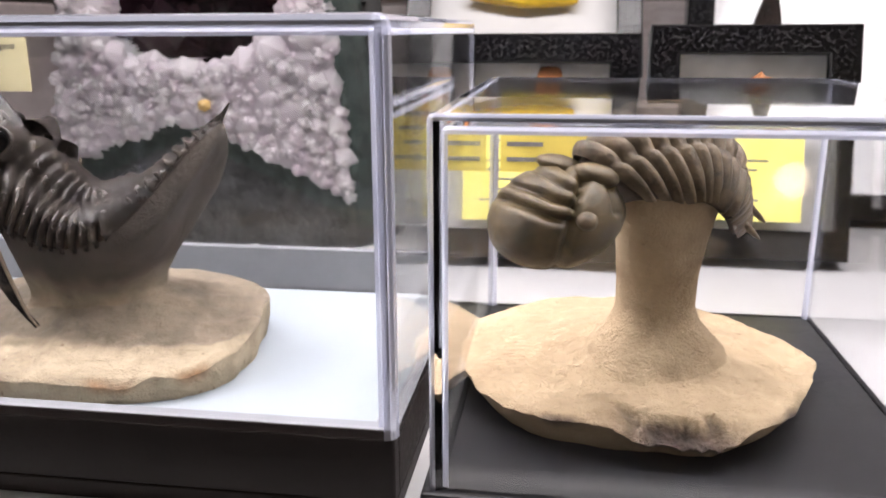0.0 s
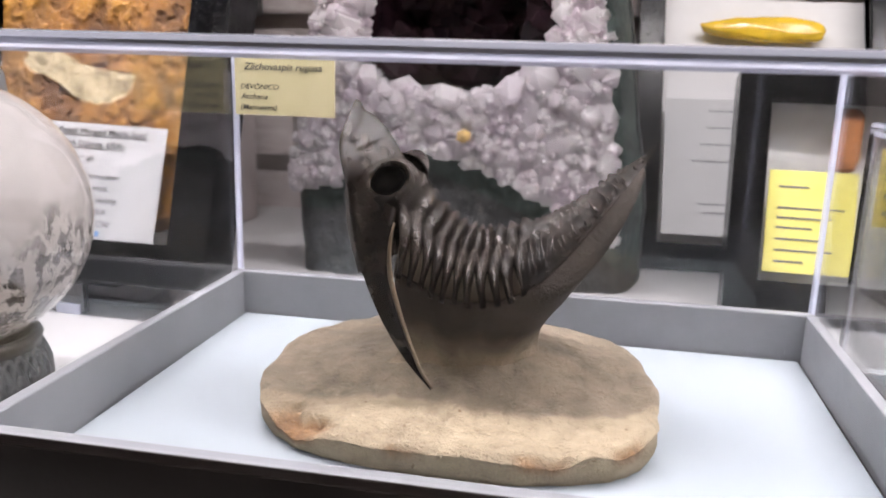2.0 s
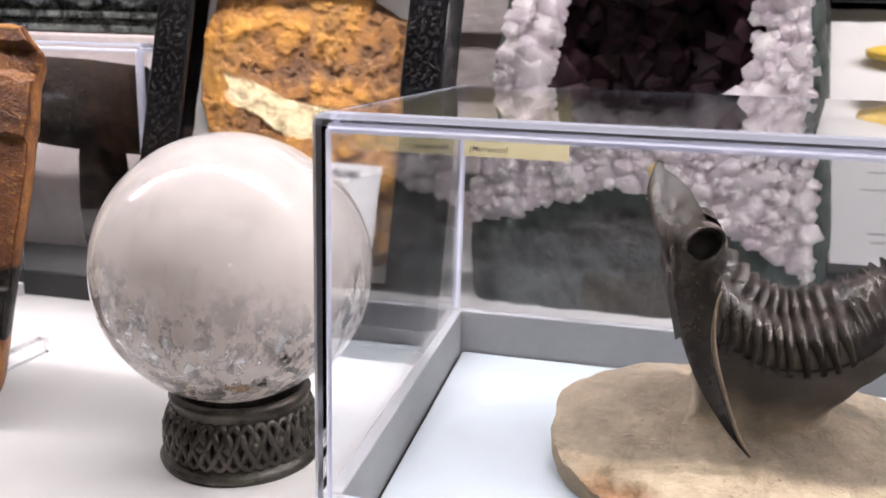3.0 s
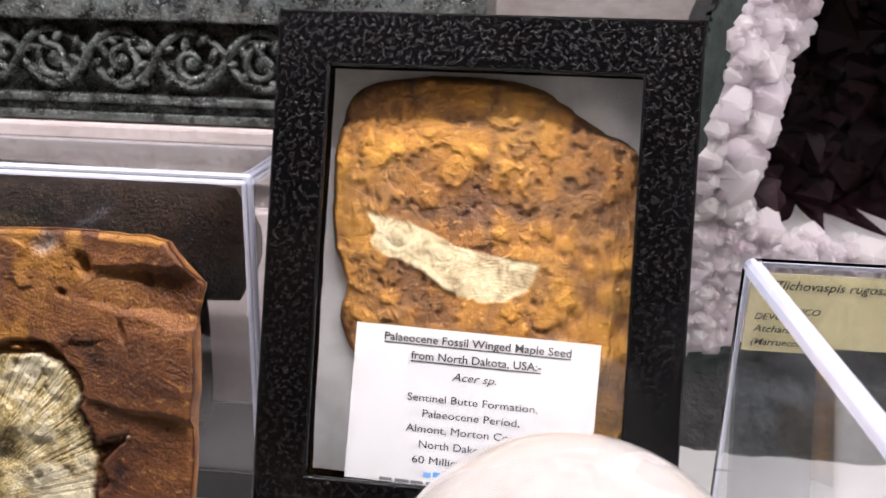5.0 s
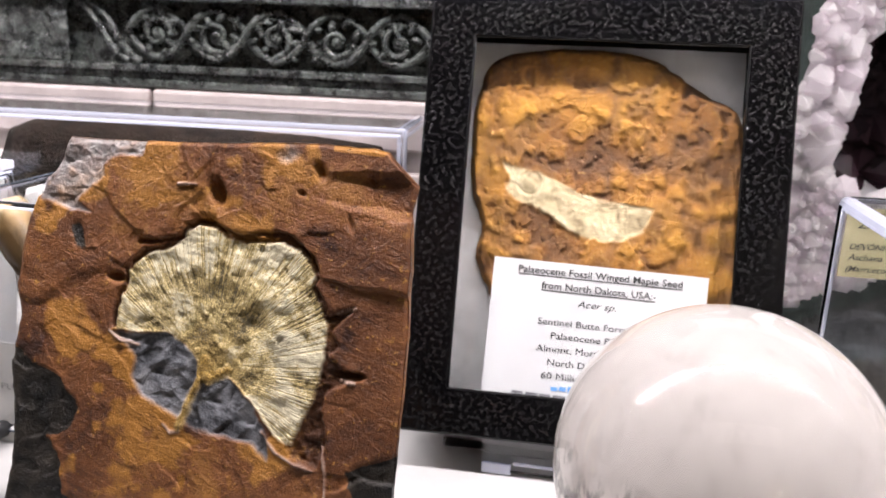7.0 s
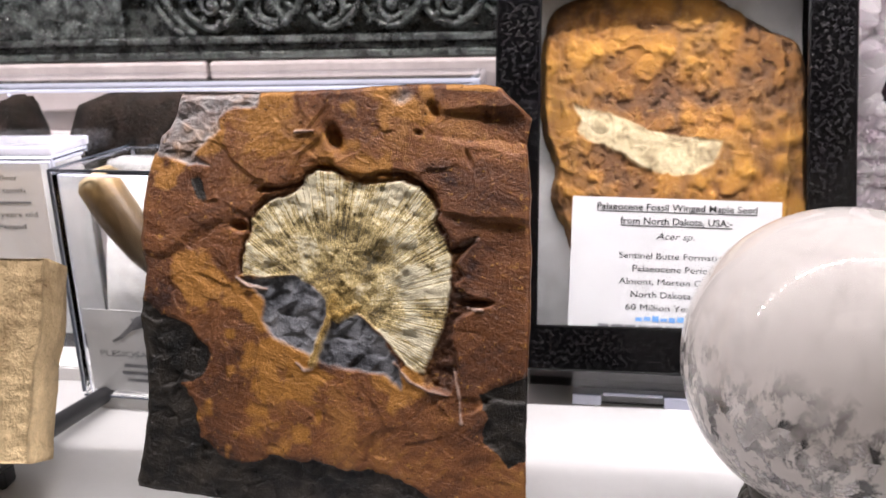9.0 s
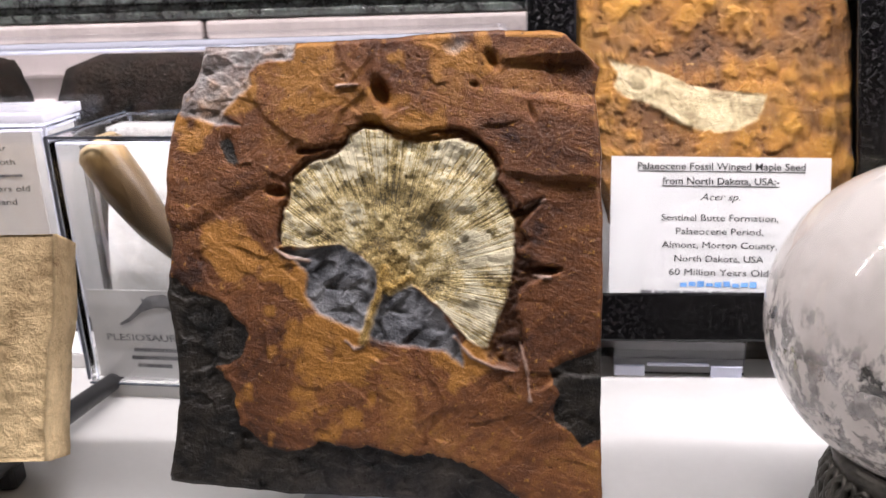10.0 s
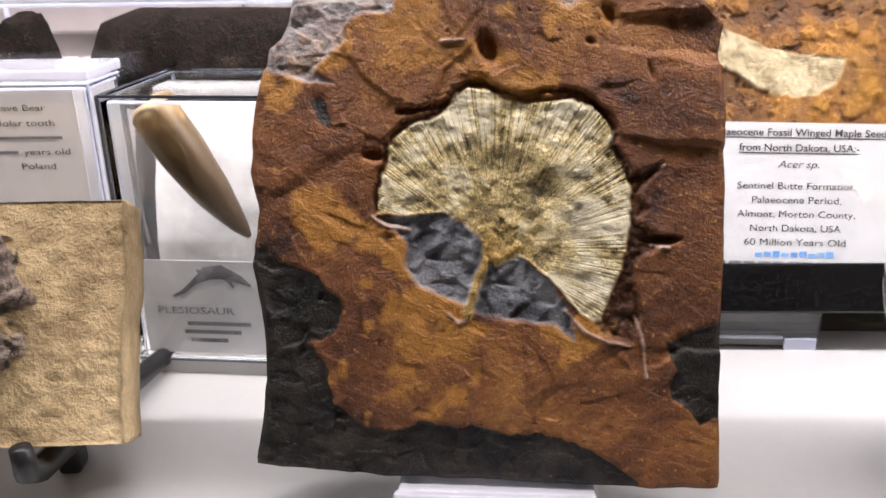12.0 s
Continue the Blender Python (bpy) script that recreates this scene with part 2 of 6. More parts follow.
INK = surface("black_ink", (0.015, 0.015, 0.015), (0.04, 0.04, 0.04), 500, (0.5, 0.7), 2000, 0.000002)
INK_BLUE = surface("blue_ink", (0.10, 0.28, 0.62), (0.16, 0.36, 0.70), 500, (0.5, 0.7), 2000, 0.000002)
INK_GREY = surface("grey_ink", (0.10, 0.10, 0.11), (0.2, 0.2, 0.21), 500, (0.5, 0.7), 2000, 0.000002)
TRAY_GREY = surface("grey_tray_paper", (0.16, 0.165, 0.18), (0.20, 0.205, 0.22), 40, (0.4, 0.55), 700, 0.00003)
TRAY_DARK = surface("dark_brown_tray_paper", (0.014, 0.009, 0.008), (0.022, 0.015, 0.013), 40, (0.45, 0.6), 700, 0.00003, specular=0.3)
BLACK_PLASTIC = surface("black_plastic", (0.012, 0.012, 0.013), (0.022, 0.022, 0.024), 80, (0.3, 0.45), 900, 0.00002)
PLINTH_BLACK = surface("black_plinth", (0.010, 0.010, 0.011), (0.018, 0.018, 0.020), 60, (0.35, 0.5), 900, 0.00002, specular=0.3)
COTTON = surface("white_cotton", (0.55, 0.55, 0.54), (0.80, 0.80, 0.79), 90, (0.9, 1.0), 1200, 0.0002)
PEDESTAL_ROCK = surface("brown_grey_rock", (0.055, 0.042, 0.030), (0.125, 0.096, 0.070), 70, (0.42, 0.62), 700, 0.00022)
FOSSIL_BLACK = surface("dark_fossil_shell", (0.009, 0.0072, 0.006), (0.042, 0.033, 0.027), 160, (0.12, 0.26), 520, 0.00034, specular=0.75)
FOSSIL_EYE = surface("black_lens_surface", (0.006, 0.005, 0.005), (0.015, 0.013, 0.012), 300, (0.25, 0.4), 2400, 0.00008)
FOSSIL_TAN = surface("tan_shell_edge", (0.07, 0.05, 0.032), (0.16, 0.115, 0.07), 120, (0.5, 0.7), 900, 0.0001)
FOSSIL_OLIVE = surface("olive_brown_fossil", (0.024, 0.016, 0.005), (0.105, 0.071, 0.025), 170, (0.38, 0.55), 1300, 0.00015)
FOSSIL_BUFF = surface("buff_brown_fossil", (0.030, 0.021, 0.010), (0.15, 0.105, 0.056), 260, (0.32, 0.5), 1500, 0.0003)
DARK_BONE = surface("dark_brown_bone", (0.0015, 0.001, 0.001), (0.030, 0.019, 0.014), 210, (0.75, 0.95), 900, 0.0022, specular=0.12)
BRONZE = surface("dark_pewter", (0.030, 0.028, 0.024), (0.12, 0.11, 0.095), 200, (0.28, 0.5), 1500, 0.0001, metal=0.75)
CARVED = surface("dark_green_carved_stone", (0.005, 0.007, 0.0065), (0.13, 0.148, 0.137), 190, (0.12, 0.32), 1100, 0.0006, spread=(0.42, 0.68), specular=0.9)
GEODE_BAND = surface("dark_green_chalcedony", (0.010, 0.018, 0.016), (0.050, 0.075, 0.066), 160, (0.3, 0.6), 900, 0.0008)
GEODE_RIND = surface("dark_green_grey_rind", (0.017, 0.018, 0.019), (0.070, 0.072, 0.073), 50, (0.5, 0.8), 500, 0.002)


def leatherette():
    m, nodes, links, b = material("black_leatherette")
    b.inputs["Base Color"].default_value = (0.0025, 0.0025, 0.003, 1)
    b.inputs["Roughness"].default_value = 0.2
    b.inputs["Specular IOR Level"].default_value = 0.3
    co = nodes.new("ShaderNodeTexCoord").outputs["Object"]
    v = nodes.new("ShaderNodeTexVoronoi")
    v.feature, v.inputs["Scale"].default_value = "DISTANCE_TO_EDGE", 1250
    w = nodes.new("ShaderNodeTexNoise")
    w.inputs["Scale"].default_value = 700
    mx = nodes.new("ShaderNodeMix")
    mx.data_type = "VECTOR"
    mx.inputs[0].default_value = 0.002
    links.new(co, w.inputs["Vector"])
    links.new(co, mx.inputs[4])
    links.new(w.outputs["Color"], mx.inputs[5])
    links.new(mx.outputs[1], v.inputs["Vector"])
    ridge = ramp(nodes, links, v.outputs["Distance"], [(0.0, (1, 1, 1)), (0.16, (0, 0, 0))])
    broken = ramp(nodes, links, noise_node(nodes, links, 620, 2), [(0.50, (0, 0, 0)), (0.57, (1, 1, 1))])
    relief(nodes, links, b, (sums(nodes, links, "MULTIPLY", ridge, broken), 0.00007))
    return m


LEATHERETTE = leatherette()


def quartz(name, pale, deep, transmission, rough, milky):
    """Crystal whose pieces differ a little from one another."""
    m, nodes, links, b = material(name)
    rnd = nodes.new("ShaderNodeObjectInfo").outputs["Random"]
    island = nodes.new("ShaderNodeNewGeometry").outputs["Random Per Island"]
    cloud = noise_node(nodes, links, 90, 4, 0.6, 0.5)
    f = sums(nodes, links, "FRACT", sums(nodes, links, "ADD", rnd, island), 0)
    both = sums(nodes, links, "ADD", sums(nodes, links, "MULTIPLY", f, 0.45), sums(nodes, links, "MULTIPLY", cloud, 0.6))
    links.new(ramp(nodes, links, both, [(0.25, pale), (0.8, deep)]), b.inputs["Base Color"])
    b.inputs["Transmission Weight"].default_value, b.inputs["Roughness"].default_value, b.inputs["IOR"].default_value = transmission, rough, 1.54
    b.inputs["Subsurface Weight"].default_value, b.inputs["Subsurface Scale"].default_value = 1.0, 0.018
    b.inputs["Subsurface Radius"].default_value = (1.0, 0.95, 1.0)
    relief(nodes, links, b, (noise_node(nodes, links, 500, 3), 0.0001))
    lit, both = nodes.new("ShaderNodeBsdfTranslucent"), nodes.new("ShaderNodeMixShader")
    links.new(b.inputs["Base Color"].links[0].from_socket, lit.inputs[0])
    both.inputs[0].default_value = milky
    links.new(b.outputs[0], both.inputs[1])
    links.new(lit.outputs[0], both.inputs[2])
    links.new(both.outputs[0], nodes["Material Output"].inputs["Surface"])
    return m


QUARTZ_PALE = quartz("pale_lilac_quartz", (0.99, 0.975, 0.972), (0.94, 0.875, 0.92), 0.0, 0.15, 0.6)
QUARTZ_DEEP = quartz("deep_purple_amethyst", (0.050, 0.024, 0.031), (0.008, 0.0035, 0.0055), 0.10, 0.12, 0.0)
QUARTZ_DEEP.node_tree.nodes["Principled BSDF"].inputs["Specular IOR Level"].default_value = 0.25


def milky_quartz():
    """Cloudy translucent quartz, broken by clear grey flecks in its lower half."""
    m, nodes, links, b = material("milky_rock_crystal")
    veil = noise_node(nodes, links, 45, 6, 0.62, 1.2)
    spot = noise_node(nodes, links, 300, 4, 0.62, 0.25, (1.0, 1.0, 0.7))
    tone = sums(nodes, links, "ADD", sums(nodes, links, "MULTIPLY", veil, 0.75), sums(nodes, links, "MULTIPLY", spot, 0.25))
    milk = ramp(nodes, links, tone, [(0.33, (0.565, 0.54, 0.52)), (0.45, (0.66, 0.63, 0.61)), (0.65, (0.72, 0.69, 0.665))])
    co = nodes.new("ShaderNodeSeparateXYZ")
    links.new(nodes.new("ShaderNodeTexCoord").outputs["Object"], co.inputs[0])
    depth = sums(nodes, links, "ADD", sums(nodes, links, "MULTIPLY", co.outputs[0], -0.12), sums(nodes, links, "SUBTRACT", sums(nodes, links, "MULTIPLY", veil, 0.030), co.outputs[2]))
    low = sums(nodes, links, "MULTIPLY", sums(nodes, links, "SUBTRACT", depth, 0.008), 90.0, True)
    fleck = ramp(nodes, links, spot, [(0.46, (0, 0, 0)), (0.56, (0.95,) * 3)])
    diffuse, through_, mix, gap, out = (nodes.new("ShaderNode" + k) for k in ("BsdfDiffuse", "BsdfTranslucent", "MixShader", "BsdfTransparent", "MixShader"))
    gap.inputs[0].default_value = (0.62, 0.62, 0.63, 1)
    links.new(milk, diffuse.inputs[0])
    links.new(milk, through_.inputs[0])
    mix.inputs[0].default_value = 0.55
    links.new(diffuse.outputs[0], mix.inputs[1])
    links.new(through_.outputs[0], mix.inputs[2])
    links.new(sums(nodes, links, "MULTIPLY", fleck, low), out.inputs[0])
    links.new(mix.outputs[0], out.inputs[1])
    links.new(gap.outputs[0], out.inputs[2])
    links.new(out.outputs[0], nodes["Material Output"].inputs["Surface"])
    nodes.remove(b)
    return m


CRYSTAL = clear("clear_rock_crystal", (0.99, 0.985, 0.98), 0.004, 1.5)
MILKY = milky_quartz()


def amber(name, tint):
    m, nodes, links, b = material(name)
    f = noise_node(nodes, links, 120, 5, 0.6, 0.6)
    links.new(ramp(nodes, links, f, [(0.35, tuple(c * 0.75 for c in tint)), (0.65, tint)]), b.inputs["Base Color"])
    b.inputs["Transmission Weight"].default_value, b.inputs["Roughness"].default_value, b.inputs["IOR"].default_value = 0.12, 0.15, 1.54
    relief(nodes, links, b, (f, 0.0002))
    return m


AMBER = amber("golden_amber", (1.0, 0.66, 0.06))
AMBER_RED = amber("red_brown_amber", (0.48, 0.20, 0.08))


def tooth_enamel():
    """Ivory at the root, brown enamel down to the point."""
    m, nodes, links, b = material("brown_and_ivory_tooth")
    grain = noise_node(nodes, links, 180, 4, 0.6, 0.3, (1.0, 1.0, 0.4))
    f = sums(nodes, links, "ADD", attribute(nodes, "along"), sums(nodes, links, "MULTIPLY", grain, 0.22))
    links.new(ramp(nodes, links, f, [(0.12, (0.54, 0.42, 0.25)), (0.20, (0.28, 0.18, 0.078)), (0.30, (0.12, 0.074, 0.033)), (0.95, (0.065, 0.042, 0.024))]), b.inputs["Base Color"])
    b.inputs["Roughness"].default_value = 0.35
    relief(nodes, links, b, (grain, 0.0003))
    return m


TOOTH = tooth_enamel()
LED_GLOW = glow("led_glow", (1.0, 0.935, 0.955), 560.0)
LAMP_GLOW = glow("warm_lamp_glow", (1.0, 0.72, 0.42), 35.0)


def leaf_slab_rock():
    """Rust-brown ironstone with black stains, a grey hollow, a pale chip and the cream leaf with its fan of veins."""
    m, nodes, links, b = material("rust_brown_leaf_slab")
    big = noise_node(nodes, links, 34, 5, 0.62, 0.8)
    mid = noise_node(nodes, links, 150, 5, 0.65, 0.4)
    fine = noise_node(nodes, links, 2000, 4, 0.7)
    plates = ramp(nodes, links, noise_node(nodes, links, 85, 5, 0.55, 0.6), [(0.38, (0, 0, 0)), (0.40, (0.3,) * 3), (0.48, (0.36,) * 3), (0.495, (0.62,) * 3), (0.57, (0.68,) * 3), (0.59, (1, 1, 1))])
    brushed = [noise_node(nodes, links, 780, 3, 0.62, 0.35, (0.16, 1.0, 1.0), angle) for angle in (0.75, -0.35)]
    way = ramp(nodes, links, noise_node(nodes, links, 28, 2), [(0.44, (0, 0, 0)), (0.56, (1, 1, 1))])
    streak = sums(nodes, links, "ADD", sums(nodes, links, "MULTIPLY", brushed[0], way), sums(nodes, links, "MULTIPLY", brushed[1], sums(nodes, links, "SUBTRACT", 1.0, way)))
    tone = sums(nodes, links, "ADD", sums(nodes, links, "MULTIPLY", big, 0.64), sums(nodes, links, "ADD", sums(nodes, links, "MULTIPLY", mid, 0.18), sums(nodes, links, "MULTIPLY", streak, 0.18)))
    rock = ramp(nodes, links, tone, [(0.39, (0.050, 0.019, 0.012)), (0.46, (0.155, 0.058, 0.023)), (0.54, (0.245, 0.094, 0.032)), (0.64, (0.40, 0.175, 0.045))])
    rock = mix_colour(nodes, links, sums(nodes, links, "MULTIPLY", sums(nodes, links, "SUBTRACT", sums(nodes, links, "ADD", attribute(nodes, "ochre"), mid), 0.82), 2.6, True), rock, (0.46, 0.205, 0.042))
    grit = noise_node(nodes, links, 620, 4, 0.65, 0.2)
    rock = mix_colour(nodes, links, ramp(nodes, links, grit, [(0.60, (0, 0, 0)), (0.70, (0.75,) * 3)]), rock, (0.60, 0.30, 0.065))
    rock = mix_colour(nodes, links, ramp(nodes, links, grit, [(0.30, (0.8,) * 3), (0.38, (0, 0, 0))]), rock, (0.045, 0.018, 0.010))
    # shade in the recess and cracks round the leaf, painted into the colour
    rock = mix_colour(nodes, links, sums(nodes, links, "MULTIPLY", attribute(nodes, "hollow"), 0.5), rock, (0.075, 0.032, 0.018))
    dark = ramp(nodes, links, mid, [(0.38, (0.004, 0.004, 0.004)), (0.66, (0.040, 0.032, 0.025))])
    ragged = sums(nodes, links, "MULTIPLY", sums(nodes, links, "SUBTRACT", sums(nodes, links, "ADD", attribute(nodes, "stain"), sums(nodes, links, "ADD", sums(nodes, links, "MULTIPLY", mid, 1.5), sums(nodes, links, "MULTIPLY", grit, 0.5))), 1.36), 4.5, True)
    rock = mix_colour(nodes, links, ragged, rock, dark)
    grey = ramp(nodes, links, mid, [(0.35, (0.050, 0.052, 0.060)), (0.48, (0.16, 0.165, 0.185)), (0.7, (0.36, 0.365, 0.39))])
    rock = mix_colour(nodes, links, attribute(nodes, "grey"), rock, grey)
    pale = ramp(nodes, links, mid, [(0.35, (0.26, 0.24, 0.24)), (0.65, (0.58, 0.54, 0.53))])
    rock = mix_colour(nodes, links, attribute(nodes, "pale"), rock, pale)
    rock = mix_colour(nodes, links, attribute(nodes, "chalk"), rock, ramp(nodes, links, mid, [(0.35, (0.30, 0.17, 0.12)), (0.65, (0.62, 0.46, 0.38))]))
    fan = nodes.new("ShaderNodeCombineXYZ")
    links.new(sums(nodes, links, "ADD", attribute(nodes, "vein"), sums(nodes, links, "MULTIPLY", mid, 1.2)), fan.inputs[0])
    links.new(sums(nodes, links, "MULTIPLY", attribute(nodes, "rim"), 1.6), fan.inputs[1])
    strands = nodes.new("ShaderNodeTexNoise")
    strands.inputs["Scale"].default_value, strands.inputs["Detail"].default_value = 1.1, 3.0
    links.new(fan.outputs[0], strands.inputs["Vector"])
    vein = ramp(nodes, links, strands.outputs["Fac"], [(0.36, (0, 0, 0)), (0.56, (1, 1, 1))])
    vein = sums(nodes, links, "MULTIPLY", vein, attribute(nodes, "rim"))
    blot = noise_node(nodes, links, 75, 4, 0.6, 0.3)
    tone = sums(nodes, links, "ADD", sums(nodes, links, "MULTIPLY", sums(nodes, links, "SUBTRACT", vein, 0.45), 0.095), sums(nodes, links, "ADD", sums(nodes, links, "ADD", sums(nodes, links, "MULTIPLY", mid, 0.28), sums(nodes, links, "MULTIPLY", blot, 0.46)), sums(nodes, links, "MULTIPLY", fine, 0.30)))
    leaf = ramp(nodes, links, tone, [(0.42, (0.16, 0.13, 0.07)), (0.475, (0.50, 0.37, 0.15)), (0.52, (0.80, 0.63, 0.29)), (0.57, (0.95, 0.85, 0.60))])
    bundle = ramp(nodes, links, fine, [(0.35, (0.20, 0.11, 0.03)), (0.6, (0.62, 0.40, 0.11))])
    leaf = mix_colour(nodes, links, attribute(nodes, "stem"), leaf, bundle)
    rock = mix_colour(nodes, links, attribute(nodes, "leaf"), rock, leaf)
    links.new(rock, b.inputs["Base Color"])
    links.new(ramp(nodes, links, sums(nodes, links, "ADD", sums(nodes, links, "MULTIPLY", fine, 0.4), sums(nodes, links, "MULTIPLY", grit, 0.6)), [(0.35, (0.24,) * 3), (0.65, (0.55,) * 3)]), b.inputs["Roughness"])
    b.inputs["Specular IOR Level"].default_value = 0.32
    relief(nodes, links, b, (sums(nodes, links, "MULTIPLY", plates, sums(nodes, links, "SUBTRACT", 1.0, attribute(nodes, "leaf"))), 0.0003), (mid, 0.0003), (grit, 0.0003), (sums(nodes, links, "MULTIPLY", vein, attribute(nodes, "leaf")), 0.00028), (streak, 0.00026), (fine, 0.0003))
    return m


def seed_rock():
    """Ochre siltstone, lighter where it stands high, darker in its rust-red hollows, and the cream winged seed."""
    m, nodes, links, b = material("ochre_seed_rock")
    big = noise_node(nodes, links, 45, 5, 0.6, 1.0)
    mid = noise_node(nodes, links, 190, 5, 0.68, 0.5)
    fine = noise_node(nodes, links, 1300, 4, 0.7)
    tone = sums(nodes, links, "ADD", sums(nodes, links, "MULTIPLY", big, 0.4), sums(nodes, links, "MULTIPLY", mid, 0.3))
    # tone rises with the height of the relief
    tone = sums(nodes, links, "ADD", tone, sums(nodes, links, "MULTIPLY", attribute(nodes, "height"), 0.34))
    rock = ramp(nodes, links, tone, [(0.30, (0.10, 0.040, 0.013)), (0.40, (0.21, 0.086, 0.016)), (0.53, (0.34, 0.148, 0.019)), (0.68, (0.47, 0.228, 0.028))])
    grit = noise_node(nodes, links, 700, 4, 0.65, 0.2)
    rock = mix_colour(nodes, links, ramp(nodes, links, grit, [(0.60, (0, 0, 0)), (0.72, (0.7,) * 3)]), rock, (0.70, 0.42, 0.12))
    rock = mix_colour(nodes, links, ramp(nodes, links, grit, [(0.26, (0.6,) * 3), (0.34, (0, 0, 0))]), rock, (0.07, 0.032, 0.016))
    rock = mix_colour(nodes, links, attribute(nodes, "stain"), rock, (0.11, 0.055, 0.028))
    wobble = sums(nodes, links, "ADD", attribute(nodes, "vein"), sums(nodes, links, "MULTIPLY", mid, 1.4))
    vein = sums(nodes, links, "MULTIPLY_ADD", sums(nodes, links, "SINE", sums(nodes, links, "MULTIPLY", wobble, 6.2832), 0), 0.5)
    nodes[-1].inputs[2].default_value = 0.5
    tone = sums(nodes, links, "ADD", sums(nodes, links, "MULTIPLY", vein, 0.04), sums(nodes, links, "MULTIPLY", mid, 0.9))
    seed = ramp(nodes, links, tone, [(0.32, (0.22, 0.16, 0.08)), (0.5, (0.56, 0.46, 0.27)), (0.72, (0.74, 0.66, 0.46))])
    rock = mix_colour(nodes, links, attribute(nodes, "seed"), rock, seed)
    links.new(rock, b.inputs["Base Color"])
    links.new(ramp(nodes, links, fine, [(0.3, (0.6,) * 3), (0.7, (0.85,) * 3)]), b.inputs["Roughness"])
    scales = ramp(nodes, links, noise_node(nodes, links, 60, 5, 0.55, 0.5, (0.8, 1.0, 1.3)), [(0.36, (0, 0, 0)), (0.375, (0.3,) * 3), (0.46, (0.36,) * 3), (0.475, (0.62,) * 3), (0.56, (0.68,) * 3), (0.575, (1, 1, 1))])
    scales = sums(nodes, links, "MULTIPLY", scales, sums(nodes, links, "SUBTRACT", 1.0, attribute(nodes, "seed")))
    relief(nodes, links, b, (scales, 0.0008), (mid, 0.0006), (grit, 0.0002), (sums(nodes, links, "MULTIPLY", vein, attribute(nodes, "seed")), 0.00004), (fine, 0.0005))
    return m


def base_rock(name, dark, light, chipped, high=None, rough=1.0):
    """Matrix rock: mottled, scratched and pitted, another colour where it is chipped and, if given, high up."""
    m, nodes, links, b = material(name)
    big = noise_node(nodes, links, 42, 5, 0.62, 0.6)
    mid = noise_node(nodes, links, 190, 5, 0.68, 0.3)
    fine = noise_node(nodes, links, 1500, 4, 0.7)
    scratch = noise_node(nodes, links, 300, 3, 0.6, 0.1, (0.25, 1.6, 1.0))
    tone = sums(nodes, links, "ADD", sums(nodes, links, "MULTIPLY", big, 0.5), sums(nodes, links, "ADD", sums(nodes, links, "MULTIPLY", mid, 0.3), sums(nodes, links, "MULTIPLY", fine, 0.2)))
    rock = ramp(nodes, links, tone, [(0.36, dark), (0.62, light)])
    pits = ramp(nodes, links, noise_node(nodes, links, 420, 3, 0.6), [(0.26, (0.45, 0.36, 0.28)), (0.34, (1, 1, 1))])
    mul = nodes.new("ShaderNodeMix")
    mul.data_type, mul.blend_type, mul.inputs[0].default_value = "RGBA", "MULTIPLY", 1.0
    links.new(rock, mul.inputs[6])
    links.new(pits, mul.inputs[7])
    chip = ramp(nodes, links, mid, [(0.35, tuple(c * 0.4 for c in chipped)), (0.65, chipped)])
    rock = mix_colour(nodes, links, attribute(nodes, "chip"), mul.outputs[2], chip)
    if high:
        top = ramp(nodes, links, tone, [(0.36, tuple(c * 0.45 for c in high)), (0.62, high)])
        rock = mix_colour(nodes, links, attribute(nodes, "high"), rock, top)
    links.new(rock, b.inputs["Base Color"])
    links.new(ramp(nodes, links, fine, [(0.3, (0.7,) * 3), (0.7, (0.95,) * 3)]), b.inputs["Roughness"])
    relief(nodes, links, b, (mid, 0.0012 * rough), (scratch, 0.00005), (fine, 0.0004 * rough))
    return m


BASE_TAN = base_rock("tan_base_rock", (0.20, 0.158, 0.105), (0.42, 0.342, 0.232), (0.30, 0.165, 0.075), (0.24, 0.193, 0.140), rough=1.5)
BASE_BUFF = base_rock("buff_base_rock", (0.27, 0.193, 0.112), (0.45, 0.343, 0.214), (0.070, 0.045, 0.032), rough=1.6)
PEDESTAL = base_rock("brown_pedestal_rock", (0.16, 0.126, 0.085), (0.35, 0.285, 0.20), (0.3, 0.2, 0.1), (0.062, 0.047, 0.036))
LEAF_SLAB = leaf_slab_rock()
SEED_ROCK = seed_rock()

# ---- cabinet and room ----
shelf = part("shelf", block((1.5, 0.37, 0.02), (-0.1, 0.305, -0.01), 0.001), WHITE_SHELF)
tagged(shelf, "glossy white display shelf under all the specimens", "shelf", kind="structure")
ceiling = part("ceiling", block((1.5, 0.47, 0.018), (-0.1, 0.255, 0.365), 0.001), CEILING_GREY)
tagged(ceiling, "grey underside of the cabinet's upper shelf", "ceiling", kind="structure")
for tag, x in (("west", -0.86), ("east", 0.66)):
    side = part("wall_" + tag, block((0.018, 0.50, 0.40), (x, 0.24, 0.18), 0.001), CEILING_GREY)
    tagged(side, "grey side panel of the display cabinet", "cabinet wall", kind="structure")
